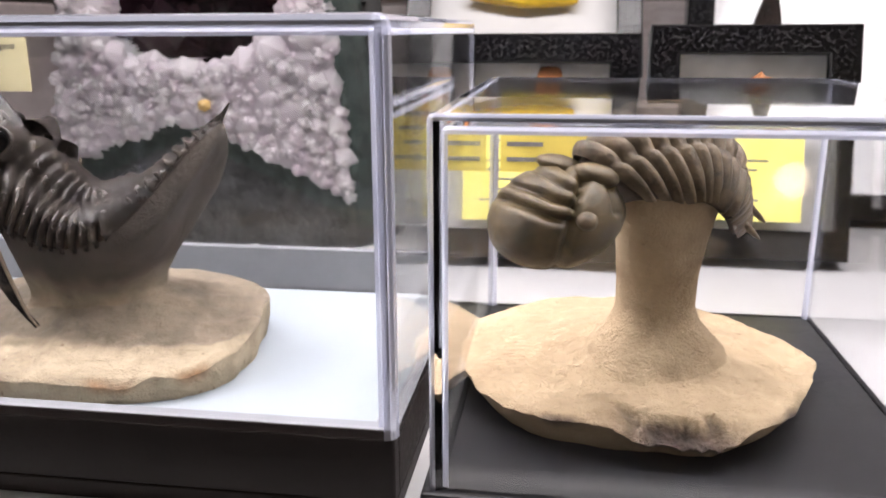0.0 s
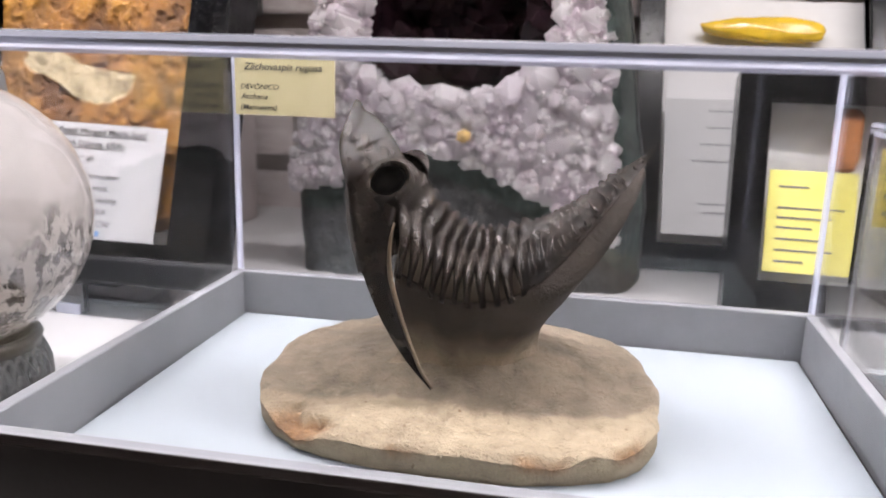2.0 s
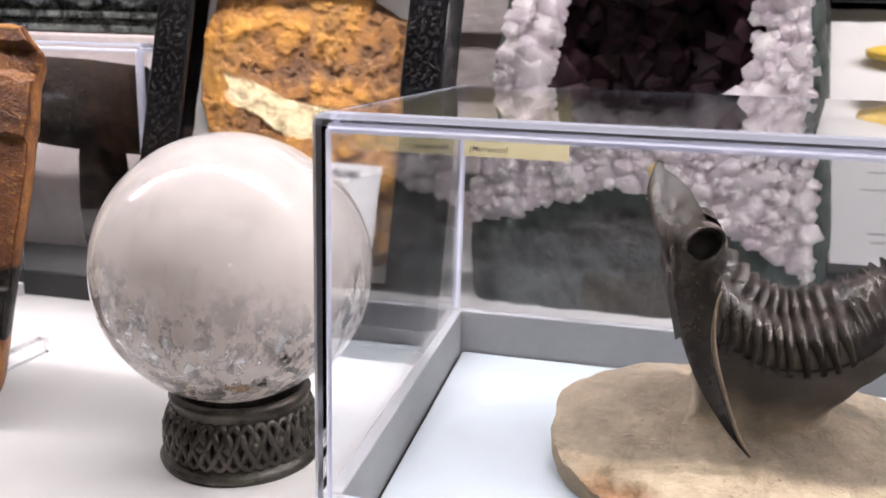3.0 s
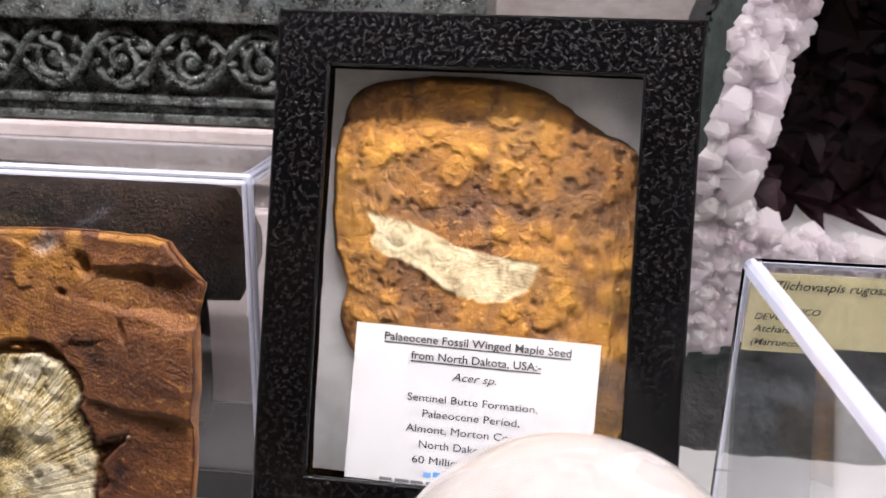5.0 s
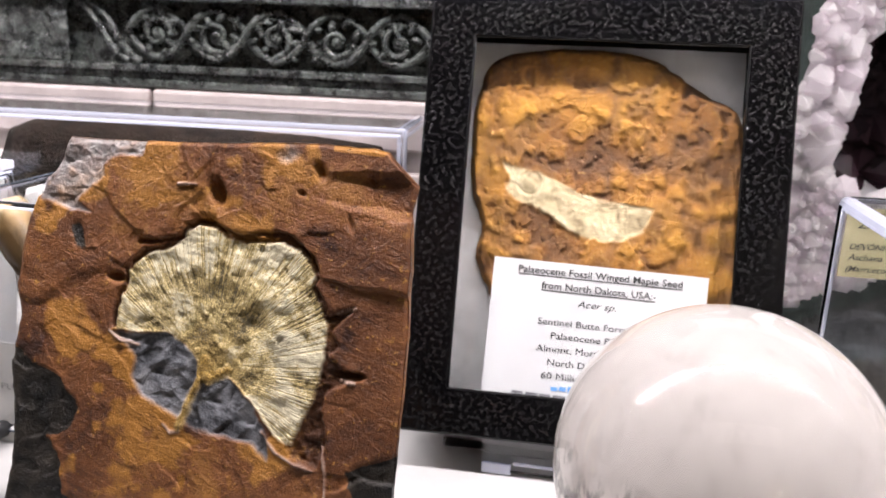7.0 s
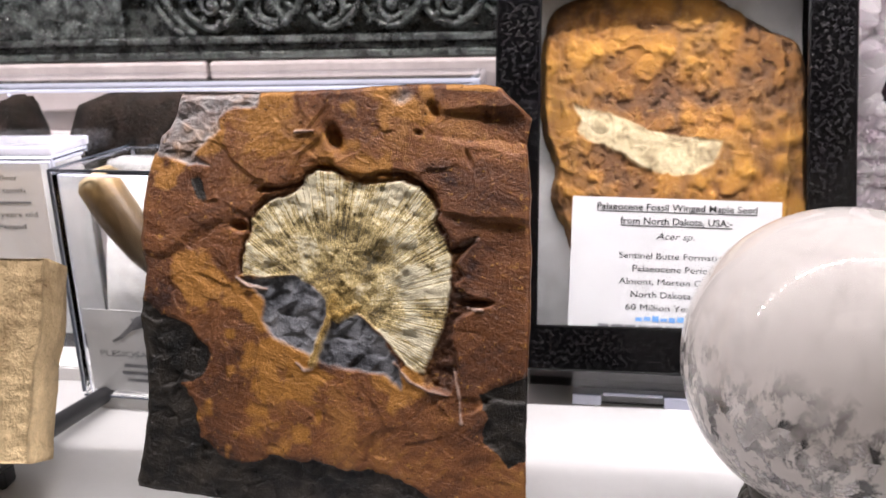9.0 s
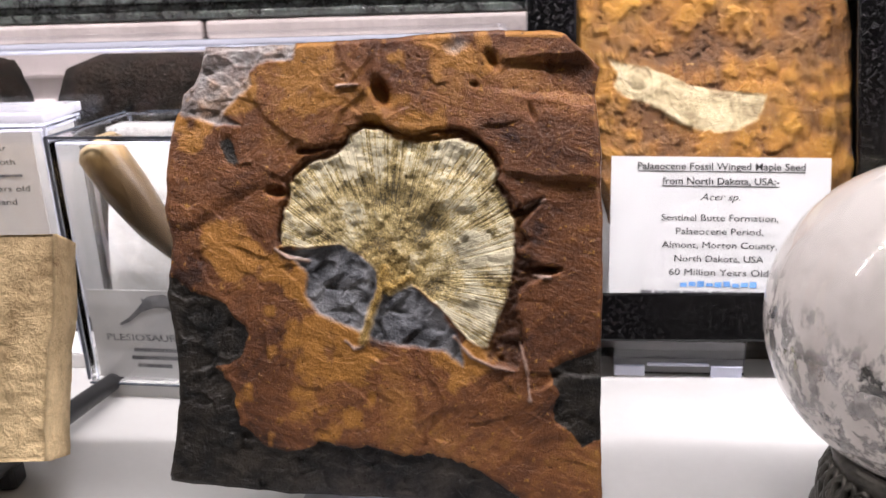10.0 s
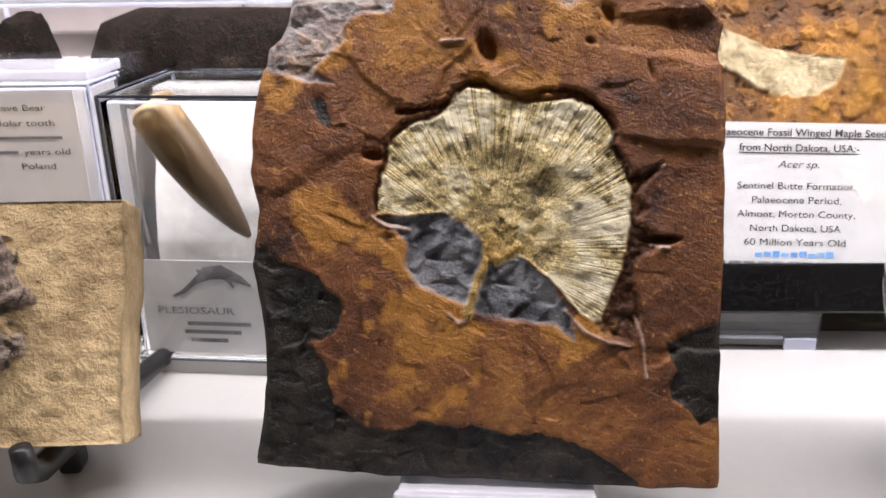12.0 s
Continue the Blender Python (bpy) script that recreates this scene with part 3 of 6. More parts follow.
for tag, size, centre in (("south", (2.6, 0.1, 2.1), (-0.1, -1.25, 0.25)), ("room_west", (0.1, 1.8, 2.1), (-1.35, -0.3, 0.25)),
                          ("room_east", (0.1, 1.8, 2.1), (1.15, -0.3, 0.25)), ("room_north", (2.6, 0.1, 2.1), (-0.1, 0.56, 0.25))):
    w = part("wall_" + tag, block(size, centre), ROOM_GREY)
    tagged(w, "plain painted wall of the dim show room", "wall", kind="structure")
floor = part("floor", block((2.6, 1.9, 0.1), (-0.1, -0.34, -0.85)), MORTAR)
tagged(floor, "plain grey floor of the show room", "floor", kind="structure")
roof = part("ceiling_room", block((2.6, 1.9, 0.1), (-0.1, -0.34, 1.35)), ROOM_GREY)
tagged(roof, "plain grey ceiling of the show room", "ceiling", kind="structure")

wall = part("wall_north", block((1.5, 0.03, 0.36), (-0.1, 0.482, 0.178)), MORTAR)
tagged(wall, "limewashed brick wall behind the specimens", "wall", kind="structure")

strip = thing("led_strip", pose(-0.12, STRIP_Y, STRIP_Z + 0.004), "white LED strip fixed under the upper shelf", "light strip")
part("backing", block((1.25, 0.010, 0.002), (0, 0, 0.006)), WHITE_PAINT, strip)
led_me = mesh_np("led", [(-0.004, -0.004, 0), (-0.004, 0.004, 0), (0.004, 0.004, 0), (0.004, -0.004, 0)], [(0, 1, 2, 3)])
led_me.materials.append(LED_GLOW)
for k in range(42):
    part("led", led_me, None, strip).location = (-0.615 + 0.03 * k, 0, 0.004)


wall_lamp = thing("wall_lamp", pose(0.455, -1.20, 0.49), "round warm lamp on the wall of the show room", "lamp")
part("plate", block((0.07, 0.012, 0.07), (0, 0.006, 0), 0.003), WHITE_PAINT, wall_lamp)
bm = bmesh.new()
bmesh.ops.create_uvsphere(bm, u_segments=24, v_segments=16, radius=0.034)
bmesh.ops.translate(bm, vec=(0, 0.044, 0), verts=bm.verts)
part("bulb", bm, LAMP_GLOW, wall_lamp, "glowing warm glass bulb", True)

# ---- clear box with the great-eyed trilobite ----
def display_tray(m, w, d, h, cover_h):
    """A shallow dark tray with a grey inside wall, pale lining and a clear lid."""
    box = thing("display_box", m, "clear lidded display box with a grey tray and pale blue lining", "display box", "clear display boxes")
    t = 0.004
    bm = block((w, d, 0.004), (w / 2, d / 2, 0.002), 0.0004)
    part("tray_floor", bm, TRAY_DARK, box)
    part("lining", block((w - 2 * t - 0.002, d - 2 * t - 0.002, 0.0012), (w / 2, d / 2, 0.0047)), PAPER_BLUISH, box, "pale blue paper lining")
    for size, at in (((w, t, h - 0.004), (w / 2, t / 2, h / 2 + 0.002)), ((w, t, h - 0.004), (w / 2, d - t / 2, h / 2 + 0.002)),
                     ((t, d - 2 * t, h - 0.004), (t / 2, d / 2, h / 2 + 0.002)), ((t, d - 2 * t, h - 0.004), (w - t / 2, d / 2, h / 2 + 0.002))):
        side = part("tray_side", block(size, at, 0.0004), TRAY_GREY, box, "grey tray side, dark outside")
        side.data.materials.append(TRAY_DARK)
        for f in side.data.polygons:
            n, c = f.normal, f.center
            if (n.y < -0.9 and c.y < 0.001) or (n.x < -0.9 and c.x < 0.001) or (n.x > 0.9 and c.x > w - 0.001) or (n.y > 0.9 and c.y > d - 0.001):
                f.material_index = 1
    cover(box, w + 0.0012, d + 0.0012, cover_h, 0.0022, 0.0023, (-0.0006, -0.0006, h - 0.002), "clear plastic cover with bright edges")
    return box


tray_a = display_tray(pose(-0.1340, 0.1325, 0.0, 0, 0, 0), 0.1790, 0.1230, 0.019, 0.0735)
label_a = thing("specimen_label", pose(-0.1312, 0.2518, 0.0690), "cream specimen label stuck inside the rear of the clear lid", "label")
part("card", block((0.0320, 0.0003, 0.0172), (0.0160, 0, 0.0086)), PAPER_CREAM, label_a)
words("Zlichovaspis rugosa", 0.0250, 0.0021, INK, label_a, (0.0155, -0.0003, 0.0136), True, 0.25)
words("DEVÓNICO", 0.0125, 0.0016, INK, label_a, (0.0018, -0.0003, 0.0078), True, 0.25, align=-0.5)
words("Atchana", 0.0088, 0.0017, INK, label_a, (0.0018, -0.0003, 0.0048), True, 0.25, align=-0.5)
words("(Marruecos)", 0.0118, 0.0017, INK, label_a, (0.0018, -0.0003, 0.0016), True, 0.25, align=-0.5)


def rock_base(rx, ry, thick, seed, rough=0.0006, taper=0.9, facets=0.05, dish=0.0, tilt=0.0, power=2.6, mound=(0, 1, 1), chips=(), nr=64, na=240, worked=None):
    """An irregular flat stone, its top and side in one mesh, standing on z = 0. chips: (degrees, half width, reach, drop)."""
    a = np.arange(na) * 2 * math.pi / na
    edge = 1 + facets * fbm(np.cos(a) * 1.6 + 5, np.sin(a) * 1.6 + 5, 3, seed) * 2 + 0.012 * fbm(np.cos(a) * 9 + 5, np.sin(a) * 9 + 5, 3, seed + 1)
    edge /= (np.abs(np.cos(a)) ** power + np.abs(np.sin(a)) ** power) ** (1 / power)
    rows, chip_rows, worked_rows = [], [], []
    for i in range(nr):
        r = 1 - (1 - (i + 0.02) / (nr - 0.98)) ** 1.35
        x, y = rx * r * edge * np.cos(a), ry * r * edge * np.sin(a)
        z = thick + rough * fbm(x * 160, y * 160, 4, seed + 3) - 0.0008 * np.clip((r - 0.95) / 0.05, 0, 1) ** 2
        z = z + tilt * y + dish * (1 - r) ** 2 + mound[0] * np.exp(-((x - 0.001) / mound[1]) ** 2 - ((y - 0.005) / mound[2]) ** 2) + 0.0008 * fbm(x * 45, y * 45, 2, seed + 9)
        chip = np.zeros(na)
        for degrees, wide, reach, drop in chips:
            off = (np.degrees(a) - degrees + 180) % 360 - 180
            g = np.exp(-(off / wide) ** 4) * np.clip((r - 1 + reach * (1 + 0.9 * fbm(x * 300, y * 300, 3, seed + 13))) / 0.035, 0, 1)
            z = z - drop * g * (0.65 + 0.7 * np.abs(fbm(x * 420, y * 420, 3, seed + 15)))
            chip = np.maximum(chip, g)
        rows.append(np.stack([x, y, z], -1))
        chip_rows.append(chip)
        worked_rows.append(worked(x, y) if worked else np.zeros(na))
        rim_z, rim_chip = z, chip
    for k, f in enumerate((0.93, 0.82, 0.68, 0.52, 0.36, 0.2, 0.07, 0.0)):
        facet = 0.016 * np.abs(fbm(np.cos(a) * 6 + 7, np.sin(a) * 6 + 7 + f * 1.1, 3, seed + 5)) + 0.006 * fbm(np.cos(a) * 22 + 30, np.sin(a) * 22 + 30 + f * 6, 2, seed + 6)
        s = (taper + (1 - taper) * f) + 0.010 * math.sin(math.pi * min(1, f * 1.1)) - facet
        x, y = rx * edge * np.cos(a) * s, ry * edge * np.sin(a) * s
        rows.append(np.stack([x, y, rim_z * f], -1))
        chip_rows.append(rim_chip * max(0.0, f - 0.55) * 2)
        worked_rows.append(np.zeros(na))
    verts = np.vstack(rows)
    faces = grid_faces(len(rows), na, wrap=True)
    faces.append(tuple((len(rows) - 1) * na + k for k in range(na))[::-1])
    faces.append(tuple(range(na))[::-1])
    return mesh_np("rock_base", verts, faces, {"chip": np.concatenate(chip_rows), "high": np.concatenate(worked_rows)})


def air_blasted(x, y):
    """The greyer, worked stone round the fossil; the front ledge is left raw."""
    line = np.interp(x, [-0.05, -0.03, 0.02, 0.035, 0.05], [-0.016, -0.0185, -0.0195, -0.015, -0.004])
    return np.clip((y - line + 0.0016 * fbm(x * 160, y * 160, 3, 77)) / 0.0022, 0, 1) * (0.85 + 0.3 * fbm(x * 90, y * 240, 3, 78))


fossil_a = thing("trilobite_fossil", pose(0, 0, 0), "dark glossy trilobite arching over a flat tan rock base", "fossil")
base_a = part("rock_base", rock_base(0.0463, 0.0335, 0.0095, 11, rough=0.0012, taper=0.97, facets=0.05, dish=0.0010, tilt=0.10, mound=(0.0090, 0.0230, 0.0170),
                                     chips=((230, 9, 0.14, 0.0030), (296, 6, 0.05, 0.0016), (318, 5, 0.04, 0.0014), (262, 4, 0.03, 0.0010)), worked=air_blasted), BASE_TAN, fossil_a, "flat tan stone base with chipped edges", True)
base_a.location = (-0.0485, 0.1935, 0.0054)

AXIS_A = [(-0.0640, 0.0600), (-0.0548, 0.0508), (-0.0465, 0.0468), (-0.0385, 0.0480), (-0.0294, 0.0522), (-0.0216, 0.0572), (-0.0142, 0.0635), (-0.0100, 0.0672)]
EDGE_A = [(-0.0625, 0.0430), (-0.0555, 0.0395), (-0.0480, 0.0372), (-0.0385, 0.0380), (-0.0305, 0.0424), (-0.0230, 0.0500), (-0.0152, 0.0600), (-0.0102, 0.0662)]
ROCK_A = [(-0.0625, 0.0430), (-0.0555, 0.0395), (-0.0480, 0.0370), (-0.0385, 0.0376), (-0.0272, 0.0400), (-0.0194, 0.0462), (-0.0128, 0.0568), (-0.0096, 0.0650)]
Y_A = 0.1955


def body_a(s, w, lift=0.0):
    """A point of the shell: s from head to tail, w from the near edge (-1) over the axis (0) to the far edge (1)."""
    s, w = np.broadcast_arrays(np.asarray(s, float), np.asarray(w, float))
    c, e = spline(AXIS_A, s), spline(EDGE_A, s)
    d = spline(AXIS_A, np.clip(s + 0.01, 0, 1)) - spline(AXIS_A, np.clip(s - 0.01, 0, 1))
    d = d / (np.linalg.norm(d, axis=-1)[..., None] + 1e-12)
    n = np.stack([-d[..., 1], d[..., 0]], -1)
    q = np.abs(w)
    half = 0.0178 * np.clip(1.02 - np.clip((s - 0.52) / 0.48, 0, 1) ** 1.6, 0.02, 1)
    lobe = 0.27 - 0.17 * s
    bump = 0.0027 * (1 - 0.55 * s) * np.sqrt(np.clip(1 - (q / lobe) ** 2, 0, 1)) + 0.0022 * np.sin(np.clip((q - lobe) / (1 - lobe), 0, 1) * math.pi) * (1 - 0.6 * s)
    bump = bump - 0.0014 * (1 - 0.5 * s) * np.exp(-((q - lobe - 0.02) / 0.045) ** 2)
    k = np.clip(q, 0, 1) ** 1.35
    lean = np.clip(q, 0, 1) * math.radians(72)
    xz = c * (1 - k)[..., None] + e * k[..., None] + n * (bump + lift * np.cos(lean))[..., None]
    return np.stack([xz[..., 0], Y_A + half * np.sin(np.clip(w, -1, 1) * math.pi / 2) * 0.98 + np.sign(w) * lift * np.sin(lean), xz[..., 1]], -1)


SEGMENTS, SHIELD = 11, 0.52
for i in range(SEGMENTS):
    w = np.linspace(-1, 1, 45)
    rows = []
    for t in (-0.10, 0.04, 0.22, 0.45, 0.68, 0.86, 0.97):
        q = np.abs(w)
        narrow = np.clip((q - 0.48) / 0.40, 0, 1) ** 1.3
        tt = t * (1 - 0.62 * narrow) + (0.5 + 0.35 * (i / SEGMENTS)) * 0.62 * narrow + 0.35 * q ** 2
        s = (i + tt) * SHIELD / SEGMENTS
        h = 0.0021 * (1 - abs(2 * (t + 0.1) / 1.07 - 1)) ** 0.85 * (1 - 0.35 * np.exp(-((q - 0.40) / 0.08) ** 2))
        furrow = -0.0003 * math.exp(-((t - 0.42) / 0.13) ** 2) * np.clip((q - 0.3) / 0.1, 0, 1) * (1 - narrow)
        knob = 0.0006 * np.exp(-((q - 0.22) / 0.06) ** 2) * math.sin(math.pi * np.clip((t + 0.1) / 1.07, 0, 1))
        p = body_a(s, w * (1.02 + 0.05 * math.sin(i * 2.3)), h + furrow + knob + 0.0004 * narrow)
        rows.append(p)
    under = [rows[-1] - [0, 0, 0.0012], rows[0] - [0, 0, 0.0012]]
    v = np.vstack(rows + under)
    f = grid_faces(9, 45) + [(8 * 45 + j, 8 * 45 + j + 1, j + 1, j) for j in range(44)]
    part("thorax_segment", mesh_np("thorax_segment", v, f), FOSSIL_BLACK, fossil_a, smooth=True)

s, w = np.meshgrid(np.linspace(SHIELD - 0.01, 1.0, 150), np.linspace(-1, 1, 61), indexing="ij")
q = np.abs(w)
phase = (s - SHIELD) / (1 - SHIELD) * 13 - 2.1 * q
rib = (0.5 - 0.5 * np.cos(phase * 2 * math.pi)) ** 1.8
edge_fade = np.clip((0.90 - q) / 0.08, 0, 1)
ring = np.abs(np.sin((s - SHIELD) / (1 - SHIELD) * 21 * math.pi)) ** 0.8
lift = np.where(q < 0.14, 0.0006 * ring, 0.0021 * rib * edge_fade * np.clip((q - 0.14) / 0.08, 0, 1)) * np.clip((1.02 - s) / 0.2, 0.15, 1) + 0.0004 * np.clip((q - 0.9) / 0.05, 0, 1)
v = body_a(s, w, lift)
part("tail_shield", mesh_np("tail_shield", v.reshape(-1, 3), grid_faces(150, 61)), FOSSIL_BLACK, fossil_a, "ribbed tail shield with a smooth border", True)
tail = np.array([(-0.0135, Y_A, 0.0632), (-0.0108, Y_A, 0.0668), (-0.0092, Y_A, 0.0690), (-0.0080, Y_A, 0.0708)])
part("tail_spine", mesh_np("tail_spine", *tube(tail, (0.0013, 0.0008, 0.0005, 0.0002), 8)), FOSSIL_BLACK, fossil_a, smooth=True)

s, w = np.meshgrid(np.linspace(0.02, SHIELD + 0.03, 60), np.linspace(-0.97, 0.97, 41), indexing="ij")
part("rock_core", mesh_np("rock_core", body_a(s, w, -0.0011).reshape(-1, 3), grid_faces(60, 41)), PEDESTAL_ROCK, fossil_a, "dark rock between the ribs", True)

# rock left under the arched body
na, rows = 96, []
half = np.linspace(0, 1, na // 2)
near_edge, rock_edge = body_a(0.02 + 0.97 * half, -1.0, 0.0003), spline(ROCK_A, 0.02 + 0.97 * half)
flank = np.stack([rock_edge[:, 0], Y_A + (near_edge[:, 1] - Y_A) * 1.0, rock_edge[:, 1]], -1)
mirror = lambda q: np.vstack([q, (q * [1, -1, 1] + [0, 2 * Y_A, 0])[::-1]])
rim, low_rim = mirror(near_edge), mirror(flank)
ang = np.arctan2(rim[:, 1] - Y_A, rim[:, 0] + 0.043)
foot = np.stack([-0.0520 + 0.0235 * np.cos(ang), 0.1985 + 0.0175 * np.sin(ang), np.full(na, 0.0150)], -1)
core = np.array((-0.0520, 0.1985))
rows += [rim, rim * 0.5 + low_rim * 0.5 + [0, 0, 0.0004], low_rim]
for k in np.linspace(0, 1, 26)[1:]:
    f = k ** 0.72
    p = low_rim * (1 - f) + foot * f
    waist = core + (foot[:, :2] - core) * 0.60
    p[:, :2] = low_rim[:, :2] * (1 - f) + waist * f + (foot[:, :2] - waist) * np.clip((k - 0.55) / 0.45, 0, 1) ** 2.2
    p[:, 0] += 0.0004 * fbm(ang * 4, p[:, 2] * 300, 3, 4)
    p[:, 1] += 0.0006 * fbm(ang * 4 + 9, p[:, 2] * 300, 3, 7)
    rows.append(p)
rows.append(foot - [0, 0, 0.006])
part("rock_pedestal", mesh_np("rock_pedestal", np.vstack(rows), grid_faces(len(rows), na, wrap=True), {"chip": np.zeros(len(rows) * na), "high": np.clip((np.vstack(rows)[:, 2] - 0.0185) / 0.011 + 0.35 * fbm(np.vstack(rows)[:, 0] * 200, np.vstack(rows)[:, 2] * 200, 3, 6), 0, 1)}), PEDESTAL, fossil_a, "brown rock left standing under the body", True)

# the head, in its own frame: f forward to the snout, l to the side, n out of the shell
NECK, HF, HN = np.array((-0.0632, Y_A, 0.0575)), np.array((-0.55, 0, 0.835)), np.array((0.835, 0, 0.55))


def head(f, l, n):
    return NECK + np.asarray(f)[..., None] * HF + np.asarray(n)[..., None] * HN + np.asarray(l)[..., None] * np.array((0, 1, 0))


MARGIN = [(0.0240, 0.0, 0.0005), (0.0178, 0.0080, -0.0039), (0.0083, 0.0150, -0.0055), (0.0010, 0.0182, -0.0086), (-0.0093, 0.0190, -0.0120)]


def margin(phi):
    m = spline(MARGIN, np.abs(phi))
    return m * np.stack([np.ones_like(phi), np.sign(phi + 1e-9), np.ones_like(phi)], -1)


r, phi = np.meshgrid(np.linspace(0, 1, 90), np.linspace(-1, 1, 181), indexing="ij")
mg = margin(phi)
back = np.stack([-0.0065 - 0.0045 * np.abs(phi), 0.012 * phi, -0.004 * np.abs(phi)], -1)
p = back * (1 - r)[..., None] + mg * r[..., None]
dome = 0.0016 * np.sin(r * math.pi * 0.92) * (1 - 0.3 * np.abs(phi))
across = p[..., 1] / 0.0082
along = (p[..., 0] - 0.010) / 0.0115
glabella = 0.0020 * np.clip(1 - across ** 2 - along ** 2, 0, 1) ** 0.45
furrows = sum(-0.0018 * np.exp(-((p[..., 0] - fx - 0.12 * np.abs(p[..., 1])) / 0.0007) ** 2) * np.clip(np.abs(across) - 0.15, 0, 1) for fx in (0.002, 0.007, 0.012)) * (np.abs(across) < 1.05)
pits = 0.00018 * fbm(p[..., 0] * 500, p[..., 1] * 500, 3, 8)
brim = -0.0005 * np.exp(-((r - 0.88) / 0.035) ** 2) + 0.0008 * np.exp(-((r - 0.96) / 0.03) ** 2)
socket = -0.0042 * np.exp(-(((p[..., 0] - 0.0048) / 0.0040) ** 2 + ((np.abs(p[..., 1]) - 0.0125) / 0.0042) ** 2) ** 2)
wrinkle = 0.0007 * (0.5 - np.abs(fbm(p[..., 0] * 330 + 0.8 * p[..., 1] * 330, p[..., 1] * 120, 3, 18))) * np.clip(np.abs(across) * 1.2 - 0.4, 0, 1)
brow = 0.0016 * np.exp(-((p[..., 0] - 0.0125 + 0.3 * (np.abs(p[..., 1]) - 0.009)) / 0.0013) ** 2 - ((np.abs(p[..., 1]) - 0.0095) / 0.0038) ** 2)
n = p[..., 2] + dome + glabella + furrows + pits + brim + socket + wrinkle + brow
v = np.stack([head(p[i, :, 0], p[i, :, 1], n[i]) for i in range(90)])
under = head(mg[-1, :, 0] * 0.97 - 0.0006, mg[-1, :, 1] * 0.97, mg[-1, :, 2] - 0.0016)
under2 = head(mg[-1, :, 0] * 0.5 - 0.004, mg[-1, :, 1] * 0.5, mg[-1, :, 2] * 0.5 - 0.0045)
part("head_shield", mesh_np("head_shield", np.vstack([v.reshape(-1, 3), under, under2]), grid_faces(92, 181)), FOSSIL_BLACK, fossil_a, "broad pitted head shield raised upright", True)
for side in (-1, 1):
    k = np.linspace(0, 1, 26)
    outer = spline([(-0.0724, 0.0630), (-0.0710, 0.0530), (-0.0683, 0.0429), (-0.0637, 0.0327), (-0.0580, 0.0246), (-0.0520, 0.0184)], k)
    inner = spline([(-0.0608, 0.0567), (-0.0621, 0.0495), (-0.0618, 0.0423), (-0.0590, 0.0331), (-0.0549, 0.0230), (-0.0518, 0.0187)], k)
    depth = 0.0186 + 0.0026 * k
    rows = []
    for f, out in ((0.0, -0.0006), (0.10, 0.0009), (0.26, -0.0002), (0.6, -0.0009), (0.88, 0.0006), (1.0, -0.0004)):
        xz = outer * (1 - f) + inner * f
        rows.append(np.stack([xz[:, 0], Y_A + side * (depth + out + 0.0002 * fbm(k * 30, k * 0 + f * 9, 3, 3)), xz[:, 1]], -1))
    for f in (0.9, 0.1):
        xz = outer * (1 - f) + inner * f
        rows.append(np.stack([xz[:, 0], Y_A + side * (depth - 0.0018 * (1 - k * 0.8)), xz[:, 1]], -1))
    spine = part("cheek_spine", mesh_np("cheek_spine", np.vstack(rows + rows[:1]), grid_faces(9, 26)), FOSSIL_BLACK, fossil_a, "long flat cheek spine", True)
    pts = np.stack([inner[2:, 0] + 0.0002, Y_A + side * (depth[2:] + 0.0005), inner[2:, 1]], -1)
    part("pale_edge", mesh_np("pale_edge", *tube(pts, np.interp(np.arange(24), [0, 3, 8, 23], [0.0002, 0.0004, 0.0006, 0.0003]), 7)), FOSSIL_TAN, spine, "tan worn edge", True)
    # the eye: a dark bowl in a raised rim, its lid swollen towards the neck
    axis = np.array((0.30, 0.86 * side, 0.40)) / np.linalg.norm((0.30, 0.86, 0.40))
    up = np.array((-0.45, 0, 0.89))
    up = up - axis * (up @ axis)
    up /= np.linalg.norm(up)
    along = np.cross(up, axis)
    along *= np.sign(along[0])

    def bowl(profile, name, mat, parent, label, lid=0.0):
        v, f = lathe(profile, 56)
        turn = np.arctan2(v[:, 1], v[:, 0])
        high = np.where(v[:, 2] > 0, v[:, 2] * (0.25 + 1.5 * lid * np.clip(np.cos(turn - 0.9), 0, 1)), v[:, 2]) if lid else v[:, 2] - 0.0010
        wide = 1 + 0.10 * (lid > 0) * np.clip(np.cos(turn - 0.5), 0, 1)
        p = np.array((-0.0648, Y_A + side * 0.0113, 0.0614)) + (v[:, 0] * 0.98 * wide)[:, None] * along + (v[:, 1] * 0.76 * wide)[:, None] * up + high[:, None] * axis
        return part(name, mesh_np(name, p, f), mat, parent, label, True)

    eye = bowl([(0.0041, 0.0012), (0.0039, -0.0006), (0.0032, -0.0022), (0.0018, -0.0031), (0.0001, -0.0034)], "eye", FOSSIL_EYE if side < 0 else FOSSIL_BLACK, fossil_a, "deep black eye bowl")
    bowl([(0.0074, -0.0040), (0.0062, -0.0018), (0.0052, 0.0001), (0.0047, 0.0006), (0.0043, 0.0006), (0.0040, 0.0002), (0.0039, -0.0006)], "eyelid", FOSSIL_BLACK, eye, "raised glossy rim", 2.0)


# ---- second clear box, with the knob-headed trilobite ----
box_b = thing("display_box", pose(0.0490, 0.1350, 0.0), "clear plastic cover on a low black plinth", "display box", "clear display boxes")
part("plinth", block((0.1000, 0.1130, 0.0050), (0.0500, 0.0565, 0.0025), 0.0006), PLINTH_BLACK, box_b, "low black plinth")
